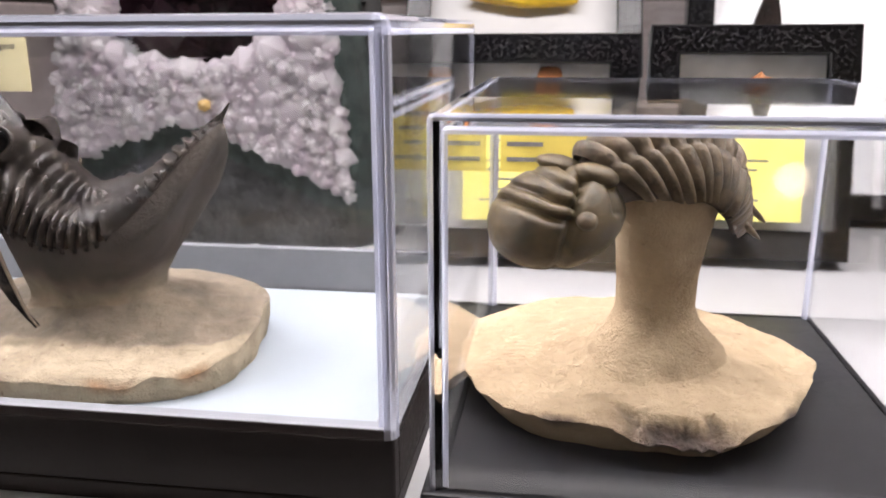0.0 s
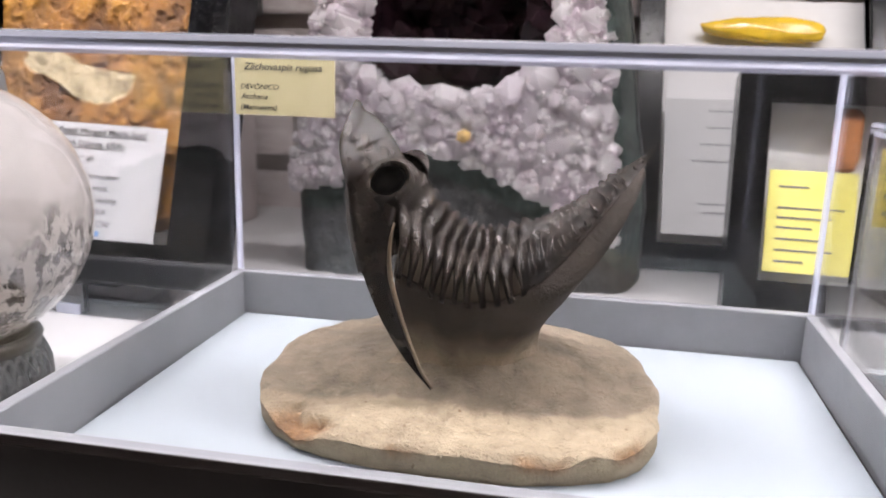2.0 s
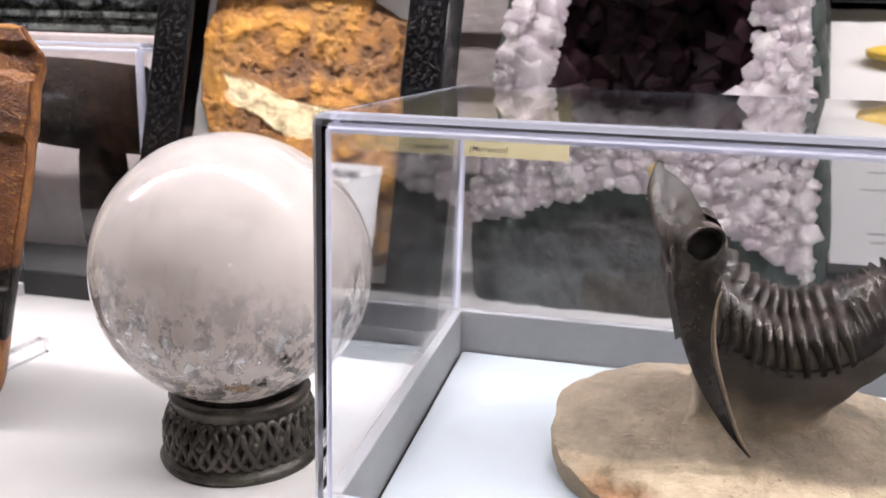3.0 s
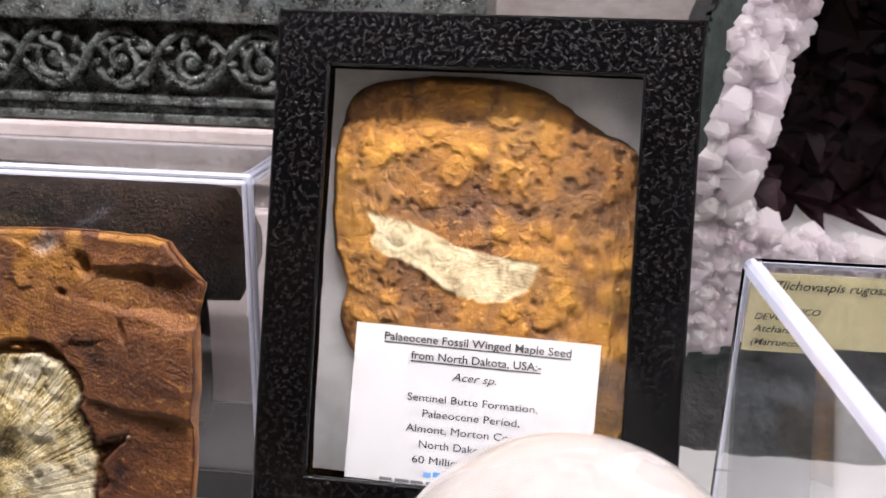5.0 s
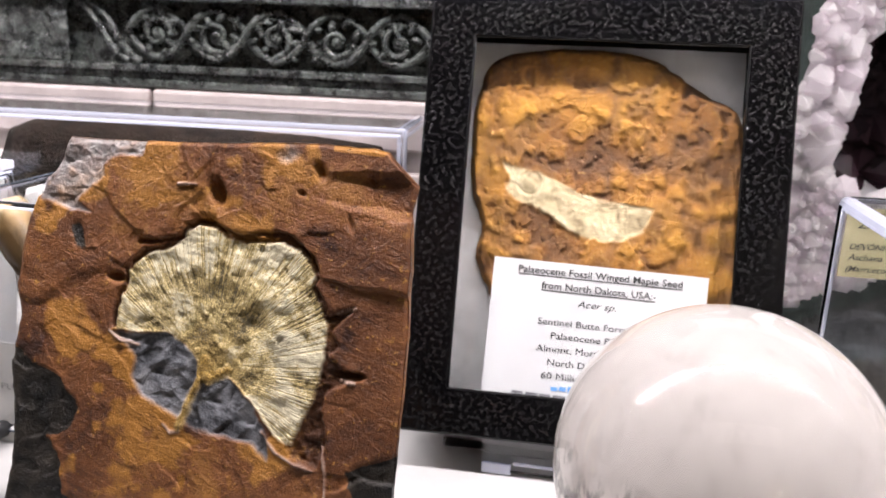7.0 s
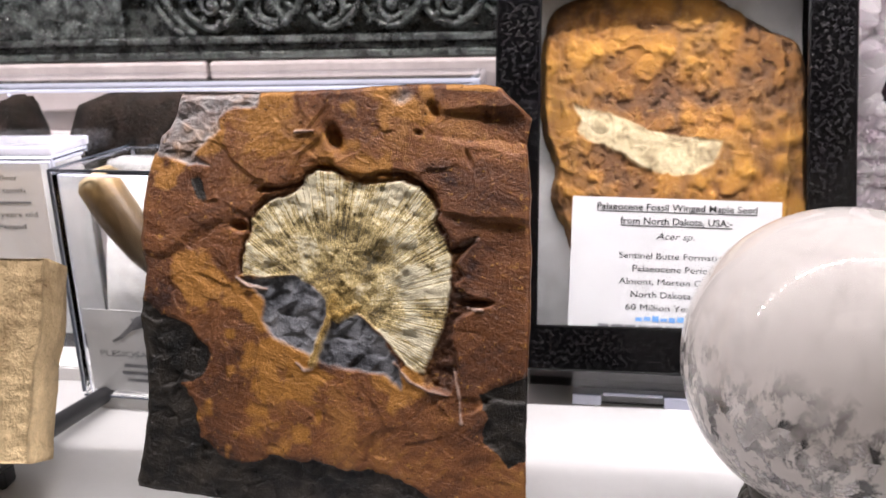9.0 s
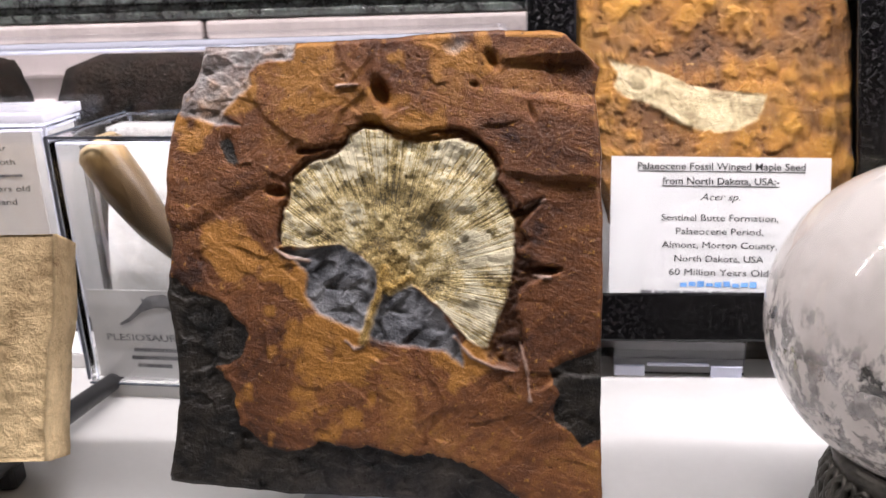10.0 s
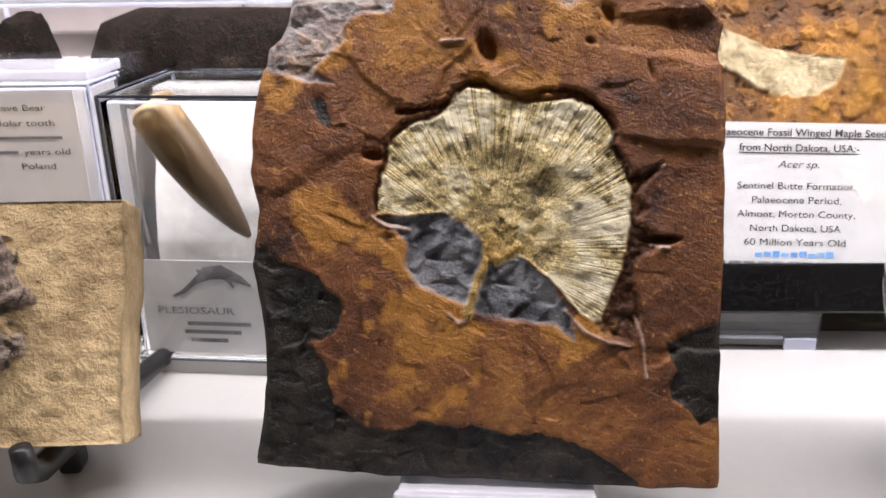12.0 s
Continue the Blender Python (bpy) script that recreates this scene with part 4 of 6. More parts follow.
cover(box_b, 0.0970, 0.1100, 0.0695, 0.0022, 0.0012, (0.0015, 0.0015, 0.0050), "clear plastic cover with bright edges")
label_b = thing("specimen_label", pose(0.0548, 0.2420, 0.0475), "gold specimen label stuck inside the rear of the clear cover", "label")
part("card", block((0.0310, 0.0003, 0.0205), (0.0155, 0, 0.0102)), PAPER_OLIVE, label_b)
for z, w in ((0.0160, 0.020), (0.0118, 0.012), (0.0075, 0.0105), (0.0030, 0.014)):
    bar(0.0018, 0.0018 + w, z, z + 0.0013, -0.0003, INK_GREY, label_b)

fossil_b = thing("trilobite_fossil", pose(0, 0, 0), "brown trilobite with a swollen head on a tan rock column", "fossil")
base_b = part("rock_base", rock_base(0.0415, 0.0420, 0.0088, 23, rough=0.0012, taper=0.84, facets=0.06, dish=0.0110, power=1.8, chips=((280, 17, 0.15, 0.0045), (246, 5, 0.03, 0.001), (318, 10, 0.03, 0.0012))), BASE_BUFF, fossil_b, "pale buff stone base with a chipped edge", True)
base_b.location = (0.0905, 0.1905, 0.0052)
AXIS_B = [(0.001, 0.0628), (0.009, 0.0672), (0.018, 0.0698), (0.028, 0.0698), (0.037, 0.0660), (0.044, 0.0585), (0.048, 0.0500)]
B0, BD, BL = np.array((0.0735, 0.1545)), np.array((0.80, 0.60)), np.array((0.60, -0.80))


def body_b(s, w, lift=0.0):
    """A point of the arched shell: s from head to tail, w across, the near edge at 1."""
    s, w = np.broadcast_arrays(np.asarray(s, float), np.asarray(w, float))
    c = spline(AXIS_B, s)
    d = spline(AXIS_B, np.clip(s + 0.01, 0, 1)) - spline(AXIS_B, np.clip(s - 0.01, 0, 1))
    d = d / (np.linalg.norm(d, axis=-1)[..., None] + 1e-12)
    n = np.stack([-d[..., 1], d[..., 0]], -1)
    size = (1 - 0.35 * np.clip((s - 0.6) / 0.4, 0, 1) ** 2) * (1 - 0.38 * np.clip((0.36 - s) / 0.36, 0, 1))
    a = w * math.radians(98)
    q = np.abs(w)
    lobe = 0.0012 * np.sqrt(np.clip(1 - (q / 0.34) ** 2, 0, 1))
    out = 0.0098 * np.sin(a) * size
    down = 0.0125 * (1 - np.cos(a)) * size
    ax = c + n * (lobe + lift * np.cos(a * 0.8) - down)[..., None]
    side = out + lift * np.sin(a * 0.8)
    return np.stack([B0[0] + BD[0] * ax[..., 0] + BL[0] * side, B0[1] + BD[1] * ax[..., 0] + BL[1] * side, ax[..., 1]], -1)


for i in range(10):
    w = np.linspace(-1, 1, 41)
    q = np.abs(w)
    rows = []
    for t in (-0.12, 0.03, 0.22, 0.45, 0.68, 0.88, 0.98):
        narrow = np.clip((q - 0.8) / 0.2, 0, 1)
        tt = t * (1 - 0.5 * narrow) + 0.3 * narrow + 1.2 * q ** 1.6
        h = 0.0017 * math.sin(math.pi * np.clip((t + 0.12) / 1.1, 0, 1)) ** 0.8 + 0.0005 * np.exp(-((q - 0.36) / 0.05) ** 2)
        rows.append(body_b(0.06 + (i + tt) * 0.70 / 10, w, h - 0.0010 * np.exp(-((q - 0.44) / 0.05) ** 2)))
    centre = np.array((B0[0] + BD[0] * 0.028, B0[1] + BD[1] * 0.028, 0.055))
    under = [rows[-1] * 0.93 + centre * 0.07, rows[0] * 0.93 + centre * 0.07]
    part("thorax_segment", mesh_np("thorax_segment", np.vstack(rows + under), grid_faces(9, 41)), FOSSIL_BUFF, fossil_b, smooth=True)
s, w = np.meshgrid(np.linspace(0.74, 1.0, 46), np.linspace(-1, 1, 41), indexing="ij")
lift = 0.0008 * np.abs(np.sin((s - 0.74) / 0.26 * 6 * math.pi)) ** 0.7 * (1.02 - s) * 4
part("tail_shield", mesh_np("tail_shield", body_b(s, w, lift).reshape(-1, 3), grid_faces(46, 41)), FOSSIL_BUFF, fossil_b, "ribbed drooping tail shield", True)
for k in (-0.75, -0.3, 0.3, 0.75):
    a = body_b(0.985, k, 0.0)
    tip = a + np.array((0.0032, 0.0024, -0.0030))
    part("tail_spine", mesh_np("tail_spine", *tube([a - 0.3 * (tip - a), a, 0.5 * (a + tip), tip], (0.0009, 0.0008, 0.0006, 0.0002), 7)), FOSSIL_BUFF, fossil_b, smooth=True)
s, w = np.meshgrid(np.linspace(0.05, 0.99, 50), np.linspace(-1, 1, 31), indexing="ij")
part("rock_core", mesh_np("rock_core", (body_b(s, w * 0.97, -0.0014)).reshape(-1, 3), grid_faces(50, 31)), PEDESTAL_ROCK, fossil_b, "rock filling the arched shell", True)
a = np.arange(64) * 2 * math.pi / 64
rows = []
for z, rx, ry in ((0.0585, 0.0125, 0.0088), (0.052, 0.0120, 0.0086), (0.044, 0.0104, 0.0082), (0.036, 0.0094, 0.0080), (0.028, 0.0092, 0.0082), (0.0245, 0.0104, 0.0094), (0.0215, 0.0130, 0.0118), (0.0182, 0.0165, 0.0150), (0.0110, 0.0195, 0.0180)):
    wob = 1 + 0.05 * fbm(np.cos(a) * 1.5 + z * 80, np.sin(a) * 1.5, 3, 5)
    x, y = rx * np.cos(a) * wob, ry * np.sin(a) * wob
    rows.append(np.stack([0.0945 + BD[0] * x + BL[0] * y, 0.1715 + 0.0120 * min(1, (0.0585 - z) / 0.030) + BD[1] * x + BL[1] * y, np.full(64, z)], -1))
part("rock_column", mesh_np("rock_column", np.vstack(rows), grid_faces(len(rows), 64, wrap=True), {"chip": np.zeros(len(rows) * 64)}), BASE_BUFF, fossil_b, "buff rock column holding the fossil up", True)


def blob(centre, radii, turn=(0, 0, 0), power=2.0, rough=0.0, seed=0, nu=24, nv=36):
    """A closed rounded lump; a higher power squares it."""
    t, a = np.meshgrid(np.linspace(0.02, math.pi - 0.02, nu), np.arange(nv) * 2 * math.pi / nv, indexing="ij")
    c = np.stack([np.sin(t) * np.cos(a), np.sin(t) * np.sin(a), np.cos(t)], -1)
    p = np.sign(c) * np.abs(c) ** (2 / power)
    if rough:
        p = p * (1 + rough * fbm(c[..., 0] * 2.2 + 3 + c[..., 2], c[..., 1] * 2.2 + 3 - c[..., 2], 4, seed))[..., None]
    p = p * np.array(radii)
    m = np.array(Euler([radians(k) for k in turn]).to_matrix())
    faces = [f[::-1] for f in grid_faces(nu, nv, wrap=True)] + [tuple(range(nv)), tuple((nu - 1) * nv + k for k in range(nv))[::-1]]
    return p.reshape(-1, 3) @ m.T + np.array(centre), faces


# the swollen head: a lump with lobes parted by furrows, an eye and a brow
HX, HY, HZ = np.array((0.987, 0.155, 0.035)), np.array((0.150, -0.955, 0.255)), np.array((0.0, 0.262, 0.965))
t, a = np.meshgrid(np.linspace(0.01, math.pi - 0.01, 90), np.arange(150) * 2 * math.pi / 150, indexing="ij")
p, q, front = np.sin(t) * np.cos(a), np.sin(t) * np.sin(a), np.cos(t)


def furrow(path, wide):
    """1 along the path over the front of the head, falling off sideways."""
    near = np.full(p.shape, 9.0)
    for (x0, z0), (x1, z1) in zip(path, path[1:]):
        dx, dz = x1 - x0, z1 - z0
        k = np.clip(((p - x0) * dx + (q - z0) * dz) / (dx * dx + dz * dz), 0, 1)
        near = np.minimum(near, np.hypot(p - x0 - k * dx, q - z0 - k * dz))
    return np.exp(-(near / wide) ** 2) * (front > -0.2)


swell = 1 + 0.02 * fbm(p * 3 + 4, q * 3 + 4 + front, 4, 3)
for path, wide, depth in (([(-0.85, 0.36), (-0.55, 0.16), (-0.25, -0.04), (0.12, -0.15)], 0.065, 0.15), ([(-0.70, 0.62), (-0.44, 0.46), (-0.18, 0.27), (0.12, 0.16)], 0.06, 0.13),
                          ([(-0.36, 0.88), (-0.18, 0.70), (0.03, 0.50), (0.22, 0.42)], 0.055, 0.12), ([(0.02, 0.95), (0.14, 0.75), (0.30, 0.62)], 0.05, 0.10),
                          ([(0.34, 0.80), (0.26, 0.50), (0.16, 0.12), (0.08, -0.30), (0.02, -0.70), (0.0, -0.95)], 0.075, 0.15), ([(0.62, 0.75), (0.72, 0.35), (0.80, 0.0)], 0.06, 0.10)):
    swell = swell - depth * furrow(path, wide)
swell = swell + 0.10 * np.exp(-((p + 0.45) ** 2 + (q + 0.35) ** 2) / 0.20) - 0.08 * np.clip(p - 0.2, 0, 1) * np.clip(-q, 0, 1)
v = (np.array((0.0722, 0.1560, 0.0536)) + (p * swell * 0.0128)[..., None] * HX + (front * swell * 0.0115)[..., None] * HY + (q * swell * 0.0100)[..., None] * HZ).reshape(-1, 3)
head_b = part("head_shield", mesh_np("head_shield", v, grid_faces(90, 150, wrap=True)), FOSSIL_OLIVE, fossil_b, "swollen olive-brown head shield with deep furrows", True)
HC = np.array((0.0722, 0.1560, 0.0536))
for name, at, rr, mat, label in (("eye", (0.30, -0.14, 0.97), (0.0019, 0.0016, 0.0017), FOSSIL_BUFF, "small pale round eye"), ("brow", (0.02, 0.98, 0.05), (0.0046, 0.0040, 0.0018), FOSSIL_OLIVE, ""),
                                 ("brow", (0.50, 0.72, 0.40), (0.0044, 0.0036, 0.0022), FOSSIL_OLIVE, "")):
    c = HC + at[0] * 0.0128 * HX + at[2] * 0.0115 * HY + at[1] * 0.0100 * HZ
    part(name, mesh_np(name, *blob(c, rr, (0, 14, 12), 2.1, 0.08, 2, 18, 26)), mat, head_b, label, True)

# ---- rock crystal ball ----
BALL_R = 0.0326
ball = thing("crystal_ball", pose(-0.1737, 0.1800, 0.0480), "milky rock crystal ball resting on a dark ring stand", "crystal ball")
bm = bmesh.new()
bmesh.ops.create_uvsphere(bm, u_segments=128, v_segments=80, radius=BALL_R)
skin = part("ball", bm, CRYSTAL, ball, "polished clear rock crystal", True)
skin.visible_shadow = False
# the milky body just under the polished skin
bm = bmesh.new()
bmesh.ops.create_uvsphere(bm, u_segments=96, v_segments=64, radius=BALL_R - 0.0007)
part("milky_core", bm, MILKY, ball, "cloudy white quartz, grey-flecked below", True)
rng = np.random.default_rng(5)
VEIL = surface("white_quartz_veil", (0.62, 0.61, 0.61), (0.90, 0.88, 0.87), 420, (0.15, 0.35), 1500, 0.0002)
for k in range(36):
    c = rng.normal(0, 1, 3)
    c = c / np.linalg.norm(c) * (BALL_R * 0.86) * rng.uniform(0.25, 1.0) ** 0.5
    c[2] = -abs(c[2]) * 0.75 - 0.004
    size = rng.uniform(0.0012, 0.0052)
    s, t = np.meshgrid(np.linspace(-1, 1, 9), np.linspace(-1, 1, 9), indexing="ij")
    z = 0.6 * fbm(s * 1.4 + k, t * 1.4, 3, k)
    keep = np.stack([s * size * (1 - 0.4 * t ** 2), t * size * 0.6 * (1 - 0.4 * s ** 2), z * size], -1).reshape(-1, 3)
    m = np.array(Euler(rng.uniform(-1.2, 1.2, 3)).to_matrix())
    q = keep @ m.T + c
    q *= np.minimum(1, (BALL_R - 0.0020) / np.linalg.norm(q, axis=1))[:, None]
    part("inclusion", mesh_np("inclusion", q, grid_faces(9, 9)), VEIL, ball, "white fracture veil inside", True)

ring = thing("ball_stand", pose(-0.1725, 0.1800, 0.0), "dark pewter ring stand with knotwork under the ball", "stand")
prof = [(0.0165, 0.0), (0.0212, 0.0), (0.0216, 0.0012), (0.0208, 0.0024), (0.0200, 0.0030), (0.0186, 0.0085), (0.0178, 0.0140), (0.0182, 0.0172), (0.0188, 0.0186), (0.0182, 0.0200), (0.0170, 0.0202), (0.0158, 0.0185), (0.0150, 0.0150), (0.0150, 0.0)]
prof = [(0.93 * r, 0.9 * z) for r, z in prof]
part("ring", mesh_np("ring", *lathe(prof, 96)), BRONZE, ring, smooth=True)
for strand in range(4):
    k = np.linspace(0, 2 * math.pi, 260)
    z = 0.0096 + 0.0056 * np.sin(k * 9 + strand * math.pi / 2)
    rad = 0.0200 - (z - 0.003) * 0.14 + 0.0005 * np.cos(k * 18 + strand * math.pi)
    part("knot_strand", mesh_np("knot_strand", *tube(np.stack([0.93 * rad * np.cos(k), 0.93 * rad * np.sin(k), 0.9 * z], -1), 0.0010, 7, up=(0, 0, 1))), BRONZE, ring, smooth=True)
for j in range(18):
    a = j * math.pi / 9 + 0.1
    me = mesh_np("knot_boss", *blob((0.0179 * math.cos(a), 0.0179 * math.sin(a), 0.0088), (0.0015, 0.0015, 0.0018), (0, 0, 0), 2, 0.1, 1, 10, 12))
    part("knot_boss", me, BRONZE, ring, smooth=True)

# ---- ginkgo leaf slab ----
def facets(u, v, count, size, tilt, seed, soft=0.25):
    """Chipped rock: flat cells, each tilted its own way, meeting in crisp edges."""
    rng_ = np.random.default_rng(seed)
    near, second = np.full(u.shape, 1e9), np.full(u.shape, 1e9)
    h, h2 = np.zeros(u.shape), np.zeros(u.shape)
    for cu, cv, tu, tv, lift in zip(rng_.uniform(-8, 92, count), rng_.uniform(-8, 98, count), rng_.normal(0, tilt, count), rng_.normal(0, tilt, count), rng_.normal(0, size, count)):
        dist = np.hypot((u - cu) * 0.8, v - cv)
        plane = lift + tu * (u - cu) + tv * (v - cv)
        first = dist < near
        later = ~first & (dist < second)
        h2 = np.where(first, h, np.where(later, plane, h2))
        second = np.where(first, near, np.where(later, dist, second))
        h, near = np.where(first, plane, h), np.where(first, dist, near)
    k = 0.5 * np.clip(1 - (second - near) / soft, 0, 1)
    return h * (1 - k) + np.where(second < 1e8, h2, h) * k


def along_path(u, v, path, wide, rough=0.0, seed=0):
    """1 along the path, falling to 0 at its width."""
    near = np.full(u.shape, 1e9)
    for (x0, z0), (x1, z1) in zip(path, path[1:]):
        dx, dz = x1 - x0, z1 - z0
        t = np.clip(((u - x0) * dx + (v - z0) * dz) / (dx * dx + dz * dz), 0, 1)
        near = np.minimum(near, np.hypot(u - x0 - t * dx, v - z0 - t * dz))
    return np.clip(1.3 - near / (wide * (1 + rough * fbm(u / 1.5, v / 1.5, 2, seed))), 0, 1)


slab = thing("leaf_fossil_slab", pose(-0.3283, 0.1784, 0.0137, -17.87, 0, -3.32), "rust-brown stone slab with a cream ginkgo leaf, leaning back", "fossil slab")
NU, NV, MM = 330, 350, 0.001
a, b = np.meshgrid(np.linspace(0, 1, NU), np.linspace(0, 1, NV), indexing="ij")
left = np.interp(b, [0, 0.05, 0.18, 0.28, 0.31, 0.43, 0.55, 0.63, 0.68, 0.79, 0.855, 0.895, 0.91, 1], [-5.0, -4.2, -3.0, -3.4, -3.6, -5.7, -4.4, -5.9, -5.6, -4.7, -2.9, -1.9, 0.4, 3.0]) + 0.45 * fbm(b * 18, b * 0, 3, 3)
right = np.interp(b, [0, 0.2, 0.5, 0.66, 0.80, 0.875, 0.93, 0.985, 1], [88.9, 88.6, 88.6, 88.5, 87.8, 86.8, 87.7, 82.0, 80.8]) + 0.3 * fbm(b * 20, b * 0 + 4, 3, 5)
u = left * (1 - a) + right * a
low = np.interp(a, [0, 0.3, 0.55, 1], [-2.4, -3.9, -4.3, -4.6]) + 0.35 * fbm(a * 14, a * 0, 3, 8)
high = np.interp(a, [0, 0.25, 0.5, 0.72, 0.95, 1], [93.3, 93.3, 94.1, 95.2, 95.2, 94.5]) + 0.28 * fbm(a * 22, a * 0 + 2, 3, 6)
v = low * (1 - b) + high * b
LEAF = [(20.4, 50.2), (20.2, 54.1), (20.7, 57.4), (22.3, 60.2), (21.9, 63.0), (23.8, 65.2), (26.6, 67.9), (31, 69), (33.8, 70.9), (35.5, 73.9), (38.2, 75.2), (42, 74.8), (44.8, 72.8), (48.6, 71.9), (54, 72.2), (58.4, 72.8), (62.7, 71.2), (65.9, 68.5), (67, 65.2),
        (66.2, 63.1), (68.7, 59.9), (70.4, 55.5), (70.4, 49), (70.2, 45.8), (68.9, 39.2), (66.3, 32.6), (65, 28.7), (62, 29.7), (58.7, 33), (55.4, 36.8), (50.9, 40.6), (48.7, 41.7), (46, 40.5), (43.8, 39.4), (41.9, 41), (41.2, 44.9), (37.7, 48.2), (33.2, 50.3), (26.5, 49.5)]
FU, FV = 43.6, 43.2
th, rad = np.degrees(np.arctan2(v - FV, u - FU)), np.hypot(u - FU, v - FV)
th = np.where(th < -100, th + 360, th)
lp = np.array(LEAF)
l_th, l_r = np.degrees(np.arctan2(lp[:, 1] - FV, lp[:, 0] - FU)), np.hypot(lp[:, 0] - FU, lp[:, 1] - FV)
l_th = np.where(l_th < -100, l_th + 360, l_th)
far = l_r > 12
reach = np.interp(th, np.sort(l_th[far]), l_r[far][np.argsort(l_th[far])])
ru, rv = u + 0.5 * fbm(u / 1.6, v / 1.6, 3, 15), v + 0.5 * fbm(u / 1.6, v / 1.6, 3, 16)
leaf = inside(ru, rv, LEAF, 0.7)
STEM = [(43.2, 45.5), (42.1, 40.8), (40.2, 35.8), (38.5, 29.6)]
stem = np.maximum(along_path(u, v, STEM, 1.05, 0.5, 14), along_path(u, v, [(42.4, 41.0), (45.0, 41.6), (48.4, 43.4)], 0.9, 0.5, 17))
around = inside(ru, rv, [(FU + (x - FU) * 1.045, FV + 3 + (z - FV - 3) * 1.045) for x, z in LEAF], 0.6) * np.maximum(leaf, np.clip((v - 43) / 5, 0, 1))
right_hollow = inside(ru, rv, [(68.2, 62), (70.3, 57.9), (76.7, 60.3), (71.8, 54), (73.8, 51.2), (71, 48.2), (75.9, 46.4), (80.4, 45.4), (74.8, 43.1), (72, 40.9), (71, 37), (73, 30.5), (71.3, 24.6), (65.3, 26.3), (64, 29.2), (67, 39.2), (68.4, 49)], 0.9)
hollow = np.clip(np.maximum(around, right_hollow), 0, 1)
grey = inside(u + 0.9 * fbm(u / 3, v / 3, 3, 4), v + 0.7 * fbm(u / 3, v / 3, 3, 5), [(20, 48.9), (23, 47.4), (26, 44.2), (25.4, 39.7), (28.8, 35.3), (33.2, 33.3), (37.7, 31.8), (42.2, 29.6), (48.8, 28.5), (55.4, 28), (60, 24.6), (58.6, 31.9), (54.3, 37.2), (48.7, 42), (41.6, 45.9), (37.7, 48.6), (33.2, 50.6), (26.5, 49.8)], 0.9)
wob_u, wob_v = u + 1.6 * fbm(u / 5, v / 5, 4, 21), v + 1.6 * fbm(u / 5, v / 5, 4, 22)
stain = np.maximum(inside(wob_u, wob_v, [(-9, 43), (-2.5, 41.8), (3.8, 38.9), (8.4, 36.7), (12.9, 32.8), (14, 30.5), (11.7, 26.5), (6, 23.6), (8.2, 20.2), (10.5, 15.7), (11.8, 11.5), (17.3, 6), (22, 4.8), (28.6, 7), (36, 6.4), (40, 7.4), (45.6, 5.3), (54, 6.3), (61, 4.6), (69.6, 0), (73, -3), (72, -9), (-9, -9)], 1.3),
                   inside(wob_u, wob_v, [(78.4, 24.5), (84, 27.5), (92, 31), (92, 10), (87.2, 9.4), (83.9, 8.4), (79, 16.5)], 1.5) * 0.95)
stain = np.maximum(stain, np.clip(1.5 - np.hypot((wob_u - 8.7 + 0.4 * (wob_v - 70)) / 1.7, (wob_v - 70) / 3.6) * 1.2, 0, 1) * 0.8)
pale = inside(u + 0.8 * fbm(u / 3, v / 3, 3, 23), v + 0.8 * fbm(u / 3, v / 3, 3, 24), [(-8, 97), (24, 97), (23, 90.2), (17.3, 90), (12.8, 87.2), (13.5, 84.4), (9.5, 81.6), (7.6, 78.8), (11, 75.8), (5.3, 76.4), (-8, 80.6)], 0.9)
pale = np.maximum(pale * (0.75 + 0.5 * fbm(u / 2.5, v / 2.5, 3, 25)), 0.55 * np.clip(1.4 - np.hypot((wob_u - 58) / 2.4, (wob_v - 92.5) / 1.7), 0, 1)).clip(0, 1)
ochre = np.clip(fbm(u / 9, v / 9, 4, 31) * 2.5 - 0.04 + 0.8 * np.clip(1 - np.hypot((u - 5) / 13, (v - 48) / 9), 0, 1) + 0.55 * np.clip(1 - np.hypot((u - 30) / 12, (v - 80) / 9), 0, 1) + 0.5 * np.clip(1 - np.hypot((u - 34) / 22, (v - 11) / 6), 0, 1), 0, 1) * (1 - 0.75 * np.clip((u - 62) / 12, 0, 1) * np.clip((80 - v) / 6, 0, 1))
ochre = np.maximum(ochre, 1.6 * inside(u, v, [(68.5, 93.9), (80, 93.4), (82, 98), (68, 98)], 0.7))
wu, wv = u + 1.5 * fbm(u / 7, v / 7, 3, 33), v + 1.5 * fbm(u / 7, v / 7, 3, 34)
height = 0.6 * facets(wu, wv, 30, 0.10, 0.014, 41, 1.6) + facets(wu * 1.1 + wv * 0.25, wv, 520, 0.035, 0.028, 42, 0.35) + 0.25 * fbm(u / 18, v / 18, 2, 43)
height += 0.05 * fbm(u / 1.4, v / 1.4, 3, 47) - 0.9 * np.clip(fbm(u / 2.0, v / 2.0, 2, 46) - 0.56, 0, 1) * 2.5
# the split plate across the upper left corner
height += 0.55 * inside(wu, wv, [(20, 99), (43, 99), (41, 86), (34, 78), (31, 71), (24, 72), (16, 78), (12, 86)], 0.8) + 0.35 * inside(wu, wv, [(30, 99), (43, 99), (40, 90), (35, 85)], 0.6)
height *= 1 - 0.8 * leaf
height += -1.15 * hollow + 0.75 * leaf + 0.9 * leaf * fbm(u / 6, v / 6, 3, 48) + 0.34 * leaf * fbm(u / 1.5, v / 1.5, 3, 45) + 0.6 * fbm(u / 1.3, v / 1.3, 3, 49) * hollow * (1 - leaf)
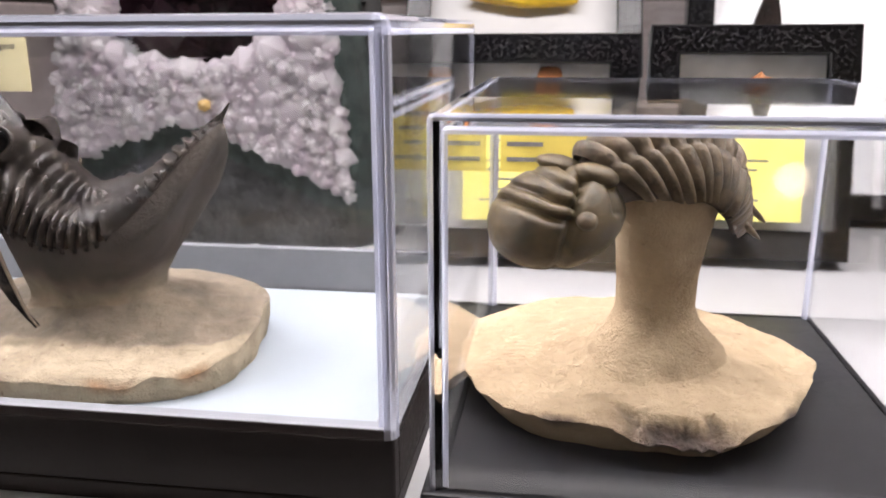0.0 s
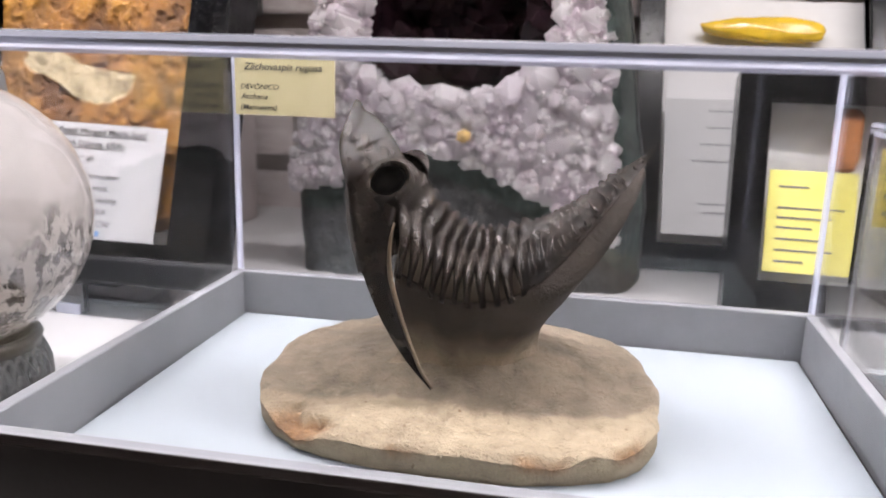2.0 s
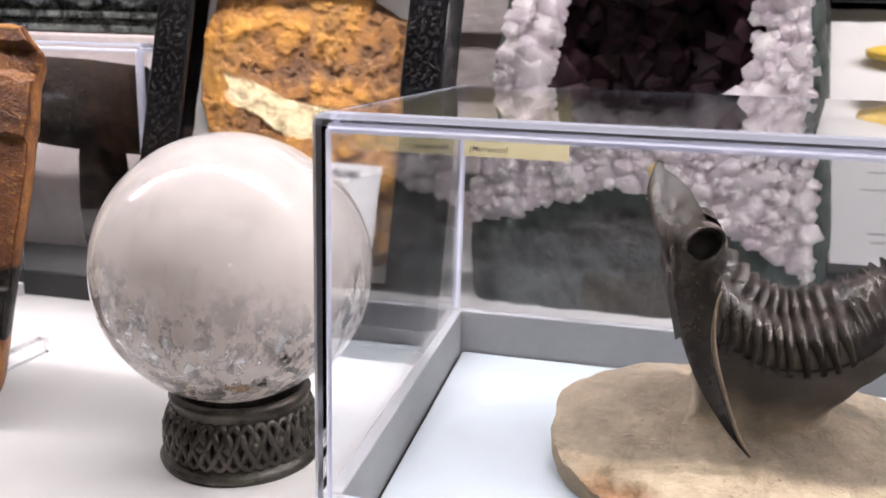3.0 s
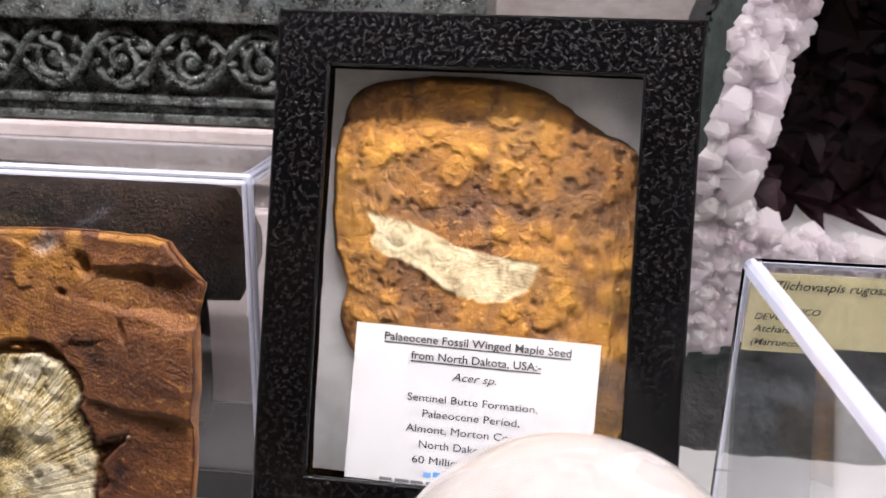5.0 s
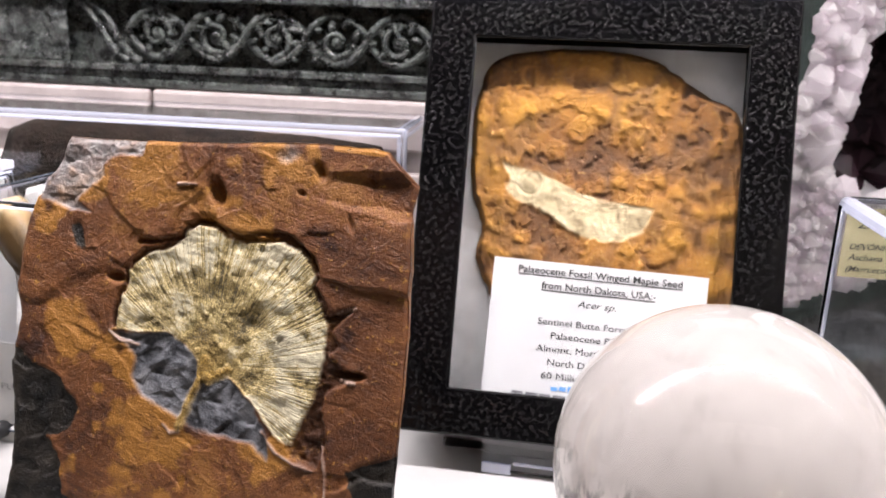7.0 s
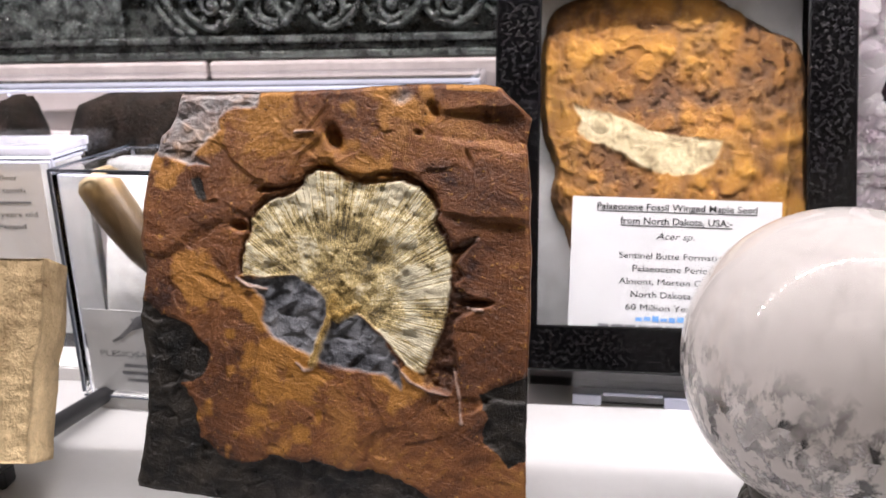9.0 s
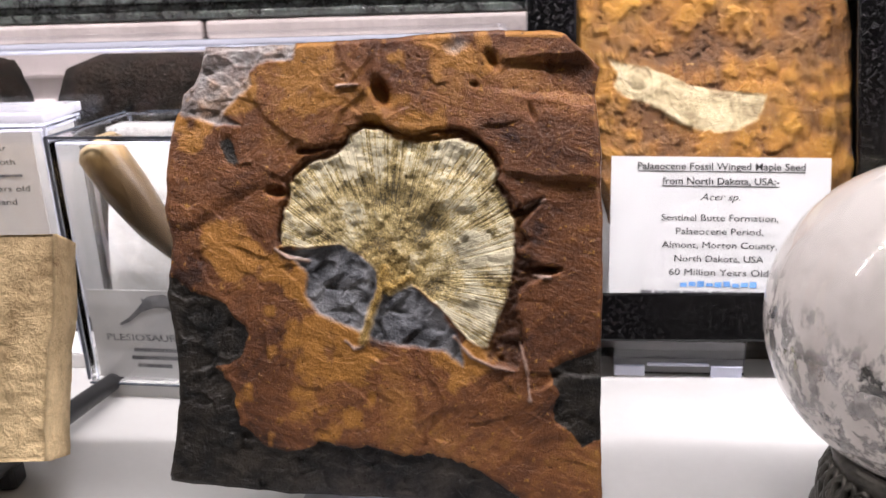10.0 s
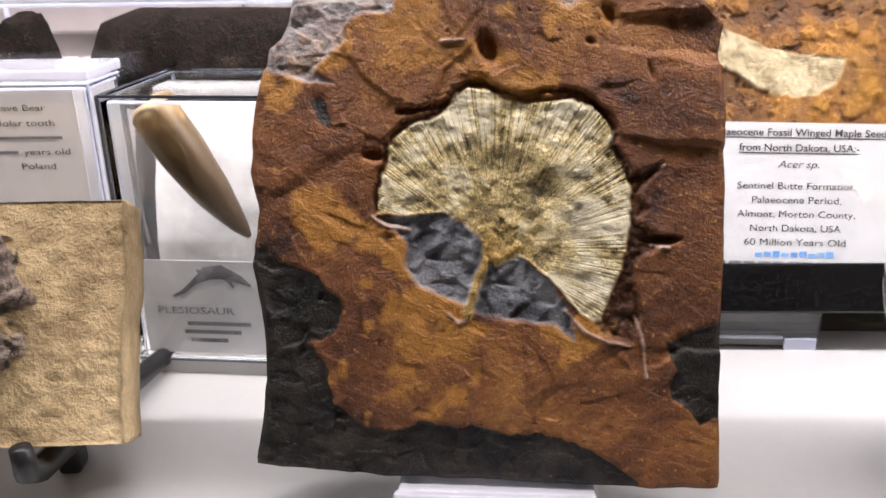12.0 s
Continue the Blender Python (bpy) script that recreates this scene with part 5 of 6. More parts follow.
height += 0.55 * stem * (1 - 0.4 * leaf) - 0.75 * grey * (1 - leaf) * (1 - stem) + 0.8 * facets(u, v, 700, 0.10, 0.12, 44, 0.3) * grey * (1 - leaf)
height += -0.5 * stain - 1.0 * pale + stain * (0.6 * facets(wu, wv, 900, 0.12, 0.10, 71, 0.3)) + pale * 0.8 * facets(wu, wv, 500, 0.14, 0.08, 72, 0.3)
lines = np.zeros(u.shape)
for path in ([(19.2, 49.3), (22.0, 47.5), (26.5, 46.7)], [(34.6, 29.8), (36.6, 28.1), (38.6, 28.5), (38.9, 30.2)], [(58.1, 30.8), (61.5, 26.9), (66.4, 24.8), (70.7, 24.0)], [(72.5, 58.2), (76.7, 59.9)], [(74.8, 44.0), (78, 43.7)], [(32.7, 84.0), (37.1, 84.2)], [(71.8, 30), (73.4, 24), (74, 18)]):
    lines = np.maximum(lines, along_path(u, v, path, 0.40, 0.9, 61))
height += 0.5 * lines
chalk = lines
cracks = np.maximum(along_path(u, v, [(42.6, 75.0), (48.6, 73.3), (52.9, 74.2), (59.4, 74.6), (63.4, 71.8), (67.2, 67.2)], 0.7, 0.8, 62), along_path(u, v, [(24.4, 70.2), (29, 70.8), (34.1, 72.0)], 0.8, 0.7, 63))
cracks = np.maximum(cracks, along_path(u, v, [(70.4, 56.6), (75.6, 59.2)], 0.6, 0.6, 64))
for pu, pv, ru_, rv_, deep_ in ((42.0, 82.6, 2.0, 3.0, 2.4), (19.4, 61.6, 2.3, 1.2, 1.8), (39.8, 76.4, 2.6, 1.2, 1.6), (76.5, 45.2, 3.2, 0.8, 1.8), (65.7, 89.3, 1.4, 1.9, 1.5), (77.4, 87.8, 0.9, 1.2, 1.0), (62, 84, 0.8, 0.6, 0.8), (74, 78, 0.6, 2.0, 0.7)):
    height -= deep_ * np.exp(-((((u - pu + 0.35 * (v - pv)) / ru_) ** 2 + ((v - pv) / rv_) ** 2) ** 1.5))
height -= 1.3 * cracks * (1 - 0.8 * leaf)
# the cracks take the recess's painted shade too
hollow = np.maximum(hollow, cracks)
height -= 0.6 * np.clip((np.abs(a - 0.5) - 0.490) / 0.010, 0, 1) + 0.6 * np.clip((np.abs(b - 0.5) - 0.490) / 0.010, 0, 1)
leaf_all = np.clip(leaf + stem, 0, 1)
grey = grey * (1 - leaf_all)
front = np.stack([u * MM, -height * MM, v * MM], -1)
order = np.concatenate([front[:, 0], front[-1, 1:], front[-2::-1, -1], front[0, -2:0:-1]])
index = np.arange(NU * NV).reshape(NU, NV)
loop = np.concatenate([index[:, 0], index[-1, 1:], index[-2::-1, -1], index[0, -2:0:-1]]).tolist()
centre = np.array((42 * MM, 0, 47 * MM))
rings, faces, at, prev = [], [f[::-1] for f in grid_faces(NU, NV)], NU * NV, loop
for k, depth in enumerate((1.2, 3.0, 5.5, 8.5)):
    wobble = 0.35 * fbm(np.arange(len(loop)) / 9.0, np.full(len(loop), k * 2.7), 3, 51)
    p = order.copy()
    p[:, 1] = depth * MM + (0.0 if k else 0.5) * order[:, 1]
    p += (p - centre) * np.array((1, 0, 1)) * ((0.004, 0.0, -0.030, -0.075)[k] + 0.008 * wobble)[:, None]
    rings.append(p)
    now = list(range(at, at + len(loop)))
    faces += [(prev[i], prev[(i + 1) % len(loop)], now[(i + 1) % len(loop)], now[i]) for i in range(len(loop))]
    prev, at = now, at + len(loop)
faces.append(tuple(prev))
pad = lambda x, fill=0.0: np.concatenate([x.ravel(), np.full(at - NU * NV, fill)])
side_stain = np.concatenate([stain.ravel()] + [np.array([stain.ravel()[i] for i in loop])] * 4)
me = mesh_np("slab", np.vstack([front.reshape(-1, 3)] + rings), faces,
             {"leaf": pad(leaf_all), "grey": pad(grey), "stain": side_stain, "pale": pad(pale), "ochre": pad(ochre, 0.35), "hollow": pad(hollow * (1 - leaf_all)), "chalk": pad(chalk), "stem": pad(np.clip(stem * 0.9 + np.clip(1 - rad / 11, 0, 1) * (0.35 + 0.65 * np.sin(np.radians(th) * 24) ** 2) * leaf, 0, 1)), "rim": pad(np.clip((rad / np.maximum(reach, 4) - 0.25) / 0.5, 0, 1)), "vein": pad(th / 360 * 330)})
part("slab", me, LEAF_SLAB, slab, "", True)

stand = thing("slab_stand", pose(-0.2840, 0.1720, 0.0, 0, 0, -3.3), "small clear plastic easel under the leaf slab", "easel stand")
part("ledge", block((0.040, 0.022, 0.0026), (0, 0.008, 0.0062), 0.0004, turn=pose(0, 0, 0, -6)), SCUFFED_CLEAR, stand)
part("lip", block((0.040, 0.0026, 0.0080), (0, -0.0050, 0.0075), 0.0004, turn=pose(0, 0, 0, -18)), SCUFFED_CLEAR, stand)
for x in (-0.017, 0.017):
    part("foot", block((0.0040, 0.060, 0.0052), (x, 0.022, 0.0026), 0.0004), THIN_CLEAR, stand)
part("back_rest", block((0.030, 0.0026, 0.060), (0, 0.037, 0.034), 0.0004, turn=pose(0, 0, 0, -17.9)), THIN_CLEAR, stand)
for o in stand.children:
    o.visible_shadow = False


# ---- framed specimens ----
def mount(name, m, w, h, depth, border, label, batting=COTTON, glazed=True):
    """A black card display frame: rim, sides, back, batting and a glass pane; the front face in the local xz plane."""
    fr = thing(name, m, label, "display frame", "framed specimens")
    bm = bmesh.new()
    o = [(0, 0), (w, 0), (w, h), (0, h)]
    i = [(border, border), (w - border, border), (w - border, h - border), (border, h - border)]
    lip = 0.0016
    layers = [(o, depth), (o, 0.0006), ([(x + (0.0006 if x < w / 2 else -0.0006), z + (0.0006 if z < h / 2 else -0.0006)) for x, z in o], 0.0),
              ([(x - (0.0005 if x < w / 2 else -0.0005), z - (0.0005 if z < h / 2 else -0.0005)) for x, z in i], 0.0), (i, 0.0005), (i, lip)]
    vs = [[bm.verts.new((x, y, z)) for x, z in ring_] for ring_, y in layers]
    for r0, r1 in zip(vs, vs[1:]):
        for k in range(4):
            bm.faces.new((r0[k], r0[(k + 1) % 4], r1[(k + 1) % 4], r1[k]))
    bm.faces.new(vs[0])
    bmesh.ops.recalc_face_normals(bm, faces=bm.faces)
    part("frame", bm, LEATHERETTE, fr, "black leather-grained card frame")
    gx, gz = np.meshgrid(np.linspace(border - 0.002, w - border + 0.002, 40), np.linspace(border - 0.002, h - border + 0.002, 44), indexing="ij")
    gy = depth * 0.72 - 0.0016 * fbm(gx * 70, gz * 70, 4, 3)
    part("batting", mesh_np("batting", np.stack([gx, gy, gz], -1).reshape(-1, 3), [f[::-1] for f in grid_faces(40, 44)]), batting, fr, "soft white fibre padding", True)
    if not glazed:
        return fr
    pane = part("pane", block((w - 2 * border + 0.004, 0.0010, h - 2 * border + 0.004), (w / 2, lip + 0.0008, h / 2)), THIN_CLEAR, fr, "clear glass pane")
    pane.visible_shadow = False
    return fr


RIKER = pose(-0.2508, 0.2474, 0.0126, -17.22, 0, -1.22)
seed_frame = mount("display_mount", RIKER, 0.1075, 0.1342, 0.0200, 0.0141, "black leather-grained display frame leaning back, with padding and glass")
seed_fossil = thing("seed_fossil", RIKER @ pose(0, 0.0105, 0), "ochre stone with a cream winged maple seed, behind the glass", "fossil")
NR, NA = 150, 330
ang = np.arange(NA) * 2 * math.pi / NA
edge = spline([(97, 70), (97, 92), (94.5, 102.7), (84, 109), (75.5, 114.6), (66, 119.4), (54, 121.0), (40, 121.2), (25, 119), (17.6, 115), (14.6, 106), (13.4, 96), (14.2, 76), (18.6, 64), (17.6, 54), (23.3, 41), (31, 22), (58, 16), (92, 22), (97, 40), (97, 70)], np.arange(NA) / NA)
r = np.linspace(0.001, 1, NR)[:, None, None]
p = np.array((54.0, 70.0)) * (1 - r) + edge[None] * r
p[1:] += (0.5 * fbm(p[1:, :, 0] / 3, p[1:, :, 1] / 3, 3, 3))[..., None] * r[1:]
u, v = p[..., 0], p[..., 1]
crag = np.clip(np.abs(fbm(u / 13, v / 13, 4, 66)) * -3.2 + 1.0 + 0.8 * fbm(u / 20, v / 20, 2, 67), 0, 1)
height = 1.7 * fbm(u / 22, v / 22, 4, 61) + 1.3 * np.abs(fbm(u / 8, v / 8, 4, 62)) + 0.5 * fbm(u / 3, v / 3, 3, 63) - 0.8 * crag * (0.3 + 1.1 * np.abs(fbm(u / 2.4, v / 2.4, 3, 68)))
height = ledges(height * 1.15, 0.75, 0.18) * 0.75 + height * 0.35
height += 1.6 * np.clip(1 - np.hypot((u - 50) / 30, (v - 100) / 12), 0, 1) + 0.8 * np.clip(1 - np.hypot((u - 28) / 10, (v - 100) / 10), 0, 1)
ca, sa = math.cos(math.radians(-17)), math.sin(math.radians(-17))
su, sv = (u - 27.5) * ca + (v - 79.5) * sa, -(u - 27.5) * sa + (v - 79.5) * ca
seed = inside(u + 0.7 * fbm(u / 2, v / 2, 3, 71), v + 0.7 * fbm(u / 2, v / 2, 3, 72), [(24.2, 83.4), (28.4, 82.2), (35.8, 81.2), (41.7, 78.7), (49.1, 75.5), (57.8, 73.5), (70.6, 72.3), (70.1, 69), (68.2, 65.4), (62.7, 62.4), (57.1, 61.1), (49.9, 62.7), (44, 65.2), (39.4, 68.5), (34.9, 70.8), (29, 72.1), (26.1, 75.6), (27.1, 79.3)], 0.8)
height = height * (1 - 0.75 * seed) + seed * (0.4 + 0.7 * np.exp(-(np.hypot(su - 6, sv) / 3.0) ** 2) - 0.35 * np.exp(-((np.hypot(su - 6, sv) - 3.4) / 0.7) ** 2))
# darker brown along the crags, none on the seed
crag_tone = np.clip(crag * 0.6, 0, 1) * (1 - seed)
fall = np.clip((r[..., 0] - 0.93) / 0.07, 0, 1) ** 2
y = -(height + 1.0) * 1.05 * (1 - fall) + 4.6 * fall
me = mesh_np("stone", np.stack([u * MM, y * MM, v * MM], -1).reshape(-1, 3), [f[::-1] for f in grid_faces(NR, NA, wrap=True)],
             {"height": np.clip((height + 1.0) / 3.0, 0, 1), "seed": seed, "stain": crag_tone, "vein": np.where(su < 9, np.hypot(su - 6, sv) * 0.6, (sv + 0.020 * (su - 30) ** 2 - 0.55 * su) * 1.1)})
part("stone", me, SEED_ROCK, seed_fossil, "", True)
seed_card = thing("specimen_card", RIKER @ pose(0.0236, 0.0042, 0.0138, 0, 1.4, 0), "white printed card tucked behind the glass of the seed frame", "label")
part("card", block((0.0628, 0.0003, 0.0405), (0.0314, 0, 0.0203)), PAPER_WHITE, seed_card)
for text, w, z, h, bold, slant in (("Palaeocene Fossil Winged Maple Seed", 0.0480, 0.0368, 0.0021, True, 0), ("from North Dakota, USA:-", 0.0335, 0.0325, 0.0021, True, 0), ("Acer sp.", 0.0115, 0.0279, 0.0021, False, 0.3),
                                   ("Sentinel Butte Formation,", 0.0335, 0.0218, 0.0020, False, 0), ("Palaeocene Period,", 0.0250, 0.0178, 0.0020, False, 0), ("Almont, Morton County,", 0.0330, 0.0138, 0.0020, False, 0),
                                   ("North Dakota, USA", 0.0255, 0.0098, 0.0020, False, 0), ("60 Million Years Old", 0.0285, 0.0058, 0.0020, False, 0)):
    words(text, w, h, INK, seed_card, (0.0316, -0.0003, z), bold, slant)
    if bold:
        bar(0.0316 - w / 2, 0.0316 + w / 2, z - 0.0007, z - 0.0004, -0.0003, INK, seed_card, "underline")
for k in range(9):
    bar(0.0206 + 0.0025 * k, 0.0226 + 0.0025 * k, 0.0024 + 0.0002 * (k % 2), 0.0036 + 0.0003 * (k % 3), -0.0003, INK_BLUE, seed_card)
for k in range(11):
    bar(0.0092 + 0.0041 * k, 0.0125 + 0.0041 * k + 0.0004 * (k % 2), 0.0004, 0.0012, -0.0003, INK_GREY, seed_card)

easel = thing("frame_stand", pose(-0.2000, 0.2560, 0.0, 0, 0, -3.1), "clear plastic easel under the black seed frame", "easel stand")
part("ledge", block((0.044, 0.030, 0.0030), (0.0, 0.013, 0.0085), 0.0004, turn=pose(0, 0, 0, -8)), THIN_CLEAR, easel)
part("lip", block((0.038, 0.0028, 0.0120), (-0.006, -0.0058, 0.0064), 0.0004), THIN_CLEAR, easel)
for x in (-0.0205, 0.0075):
    part("lip_corner", block((0.0090, 0.0012, 0.0036), (x, -0.0080, 0.0022), 0.0004), EDGE_CLEAR, easel, "lavender scuffed corner")
# the bright line on the lip is a highlight, modelled as a pale bar
part("slot", block((0.0180, 0.0008, 0.0012), (-0.0065, -0.0078, 0.0042), 0.0003), EDGE_CLEAR, easel, "pale bar in place of a highlight on the lip")
part("foot", block((0.095, 0.050, 0.0030), (0.008, 0.030, 0.0015), 0.0004), THIN_CLEAR, easel)
part("back_rest", block((0.040, 0.0028, 0.080), (0.0, 0.042, 0.045), 0.0004, turn=pose(0, 0, 0, -17)), THIN_CLEAR, easel)
for o in easel.children:
    o.visible_shadow = False

AMBER_POSE = pose(-0.0045, 0.3690, 0.0010, -25.0, 0, 2.0)
amber_frame = mount("display_mount", AMBER_POSE, 0.1140, 0.1520, 0.0180, 0.0120, "black display frame with a golden amber lump on white padding", WHITE_PAINT, False)
lump = thing("amber", AMBER_POSE @ pose(0.0570, 0.0075, 0.1175, 0, 1, 0), "long golden amber lump against white padding", "amber")
v, f = blob((0, 0, 0), (0.0275, 0.0036, 0.0062), (0, 0, 0), 2.6, 0.16, 7, 30, 60)
v[:, 2] *= 1 - 0.45 * np.clip(-v[:, 0] / 0.0275, 0, 1)
part("lump", mesh_np("lump", v, f), AMBER, lump, smooth=True)
amber_card = thing("specimen_card", AMBER_POSE @ pose(0.0140, 0.0050, 0.0170), "white printed card inside the amber frame", "label")
part("card", block((0.055, 0.0003, 0.064), (0.0275, 0, 0.032)), PAPER_WHITE, amber_card)
for z in (0.058, 0.050, 0.042, 0.034, 0.014, 0.010):
    bar(0.0150 + 0.004 * math.sin(z * 900), 0.0420, z, z + 0.0005, -0.0003, INK_GREY, amber_card)

F1 = pose(0.0262, 0.3045, 0.0040, -13.5, 0, -3.0)
frame_one = mount("display_mount", F1, 0.0730, 0.0850, 0.0170, 0.0112, "small black display frame with reddish amber above a yellow card")
F2 = pose(0.1040, 0.3150, 0.0040, -13.5, 0, -2.0)
frame_two = mount("display_mount", F2, 0.0760, 0.0880, 0.0170, 0.0112, "small black display frame with a red fleck above a yellow card")
F3 = pose(0.1270, 0.3900, 0.0040, -14.0, 0, -3.0)
frame_three = mount("display_mount", F3, 0.1100, 0.1400, 0.0180, 0.0120, "black display frame holding a small dark tooth on white padding")
tip = thing("shark_tooth", F3 @ pose(0.0360, 0.0080, 0.0920), "small dark pointed fossil tooth on white padding", "tooth")
part("tooth", mesh_np("tooth", *tube([(0, 0, -0.012), (0.001, 0, 0.0), (0.002, 0, 0.010), (0.003, 0, 0.016)], (0.007, 0.006, 0.0035, 0.0004), 12, 0.4)), DARK_BONE, tip, smooth=True)
for fm, dx in ((F1, 0.0128), (F2, 0.0180)):
    card = thing("specimen_card", fm @ pose(dx, 0.0050, 0.0145), "bright yellow printed card inside a small black frame", "label")
    part("card", block((0.0310 if fm is F1 else 0.040, 0.0003, 0.0362), (0.0155 if fm is F1 else 0.020, 0, 0.0181)), PAPER_YELLOW, card)
    for z, w in ((0.0300, 0.010), (0.0225, 0.024), (0.0190, 0.020), (0.0155, 0.012), (0.0115, 0.016), (0.0075, 0.021), (0.0035, 0.010)):
        bar(0.0035, 0.0035 + w, z, z + 0.0007, -0.0003, INK_GREY, card)
piece = thing("amber", F1 @ pose(0.0390, 0.0070, 0.0625), "red-brown amber piece on white padding", "amber")
part("lump", mesh_np("lump", *blob((0, 0, 0), (0.0050, 0.0034, 0.0110), (0, 3, 0), 5.0, 0.10, 4)), AMBER_RED, piece, smooth=True)
piece = thing("amber", F2 @ pose(0.0410, 0.0070, 0.0650), "small red amber fleck on white padding", "amber")
part("lump", mesh_np("lump", *blob((0, 0, 0), (0.0045, 0.0024, 0.0060), (0, 30, 0), 2.4, 0.25, 5)), AMBER_RED, piece, smooth=True)


# ---- amethyst geode ----
geode = thing("amethyst_geode", pose(-0.0720, 0.3230, 0.0), "standing amethyst geode with a pale crystal rim and a dark hollow", "geode")
GN, GM = 120, 130
a, b = np.meshgrid(np.linspace(-1, 1, GN), np.linspace(0, 1, GM), indexing="ij")
GH = 0.205
z = b * GH
half_w = np.interp(z, [0, 0.03, 0.08, 0.14, 0.18, 0.205], [0.0700, 0.0715, 0.0655, 0.0560, 0.0400, 0.0120])
shift = np.interp(z, [0, 0.1, 0.2], [0.0, -0.0015, -0.003])
x = a * half_w + shift + 0.0015 * fbm(a * 3, z * 40, 3, 91) * (np.abs(a) > 0.9)


def hollow_mask(x, z):
    """How far inside the geode's hollow, in metres, negative outside."""
    hw = np.interp(z, [0.070, 0.0765, 0.086, 0.11, 0.15, 0.175, 0.186], [-0.02, 0.026, 0.043, 0.0425, 0.034, 0.018, -0.01])
    mid = np.interp(z, [0.07, 0.11, 0.15], [-0.008, -0.0035, -0.004])
    return hw - np.abs(x - mid) + 0.004 * fbm(x * 90, z * 90, 3, 93)


def foot_line(x):
    """The height at which the dark foot gives way to crystal."""
    return np.interp(x, [-0.072, -0.052, -0.036, -0.012, 0.010, 0.045, 0.072], [0.034, 0.036, 0.043, 0.052, 0.044, 0.027, 0.012])


hm = hollow_mask(x, z)
deep = np.clip(hm / 0.018, 0, 1)
y = 0.0030 * fbm(x * 120, z * 120, 4, 95) + 0.055 * deep ** 0.8 + 0.0015 * np.clip((foot_line(x) - z) / 0.004, -1, 1)
y = y + 0.020 * np.clip((np.abs(a) - 0.86) / 0.14, 0, 1) ** 2 + 0.012 * np.clip((b - 0.9) / 0.1, 0, 1) ** 2
front = np.stack([x, y, z], -1)
index = np.arange(GN * GM).reshape(GN, GM)
loop = np.concatenate([index[:, 0], index[-1, 1:], index[-2::-1, -1], index[0, -2:0:-1]]).tolist()
rim = front.reshape(-1, 3)[loop]
rings, faces, at, prev = [], [f[::-1] for f in grid_faces(GN, GM)], GN * GM, loop
for depth, k in ((0.03, 1.02), (0.055, 1.0), (0.08, 0.85), (0.092, 0.5)):
    p = rim.copy()
    p[:, 0] *= k
    p[:, 1] = depth + 0.003 * fbm(p[:, 0] * 60, p[:, 2] * 60, 3, 97)
    rings.append(p)
    now = list(range(at, at + len(loop)))
    faces += [(prev[i], prev[(i + 1) % len(loop)], now[(i + 1) % len(loop)], now[i]) for i in range(len(loop))]
    prev, at = now, at + len(loop)
faces.append(tuple(prev))
rind = part("rind", mesh_np("rind", np.vstack([front.reshape(-1, 3)] + rings), faces), GEODE_RIND, geode, "dark green-grey rind and foot", True)
rind.data.materials.append(QUARTZ_PALE)
rind.data.materials.append(QUARTZ_DEEP)
rind.data.materials.append(GEODE_BAND)
crust = (z > foot_line(x) + 0.003 * fbm(x * 150, z * 150, 3, 99)) & (np.abs(a) < 0.93) & (a < 0.84)
kind_of = np.where(crust, np.where(hm > 0.003, 2, 1), np.where(z > foot_line(x) - 0.009, 3, 0))[:-1, :-1].ravel()
rind.data.polygons.foreach_set("material_index", np.concatenate([kind_of, np.zeros(len(faces) - len(kind_of), int)]).tolist())


def crystal(sides=6):
    """A stubby pointed quartz crystal, 1 high, its root below z = 0."""
    bm = bmesh.new()
    rings = []
    for h, r in ((-0.6, 0.22), (0.02, 0.50)):
        rings.append([bm.verts.new((r * math.cos(k * 2 * math.pi / sides + 0.2), r * math.sin(k * 2 * math.pi / sides + 0.2), h)) for k in range(sides)])
    tip = bm.verts.new((0.07, 0.04, 0.55))
    for k in range(sides):
        bm.faces.new((rings[0][k], rings[0][(k + 1) % sides], rings[1][(k + 1) % sides], rings[1][k]))
        bm.faces.new((rings[1][k], rings[1][(k + 1) % sides], tip))
    me = bpy.data.meshes.new("crystal")
    bm.to_mesh(me)
    bm.free()
    return me


pale_me, deep_me = crystal(), crystal()
pale_me.materials.append(QUARTZ_PALE)
deep_me.materials.append(QUARTZ_DEEP)
rng = np.random.default_rng(12)


def grow(me, x, z, y, size, lean, label=""):
    """A crystal at x, z on the face, pointing out of it and leaning."""
    ob = part("crystal", me, None, geode, label)
    turn = Vector((lean[0], -1, lean[1])).to_track_quat("Z", "Y") @ Euler((0, 0, rng.uniform(0, 6))).to_quaternion()
    ob.matrix_basis = Matrix.LocRotScale((x, y, z), turn, (size * rng.uniform(0.8, 1.35), size * rng.uniform(0.8, 1.35), size * rng.uniform(0.65, 1.05)))


count = 0
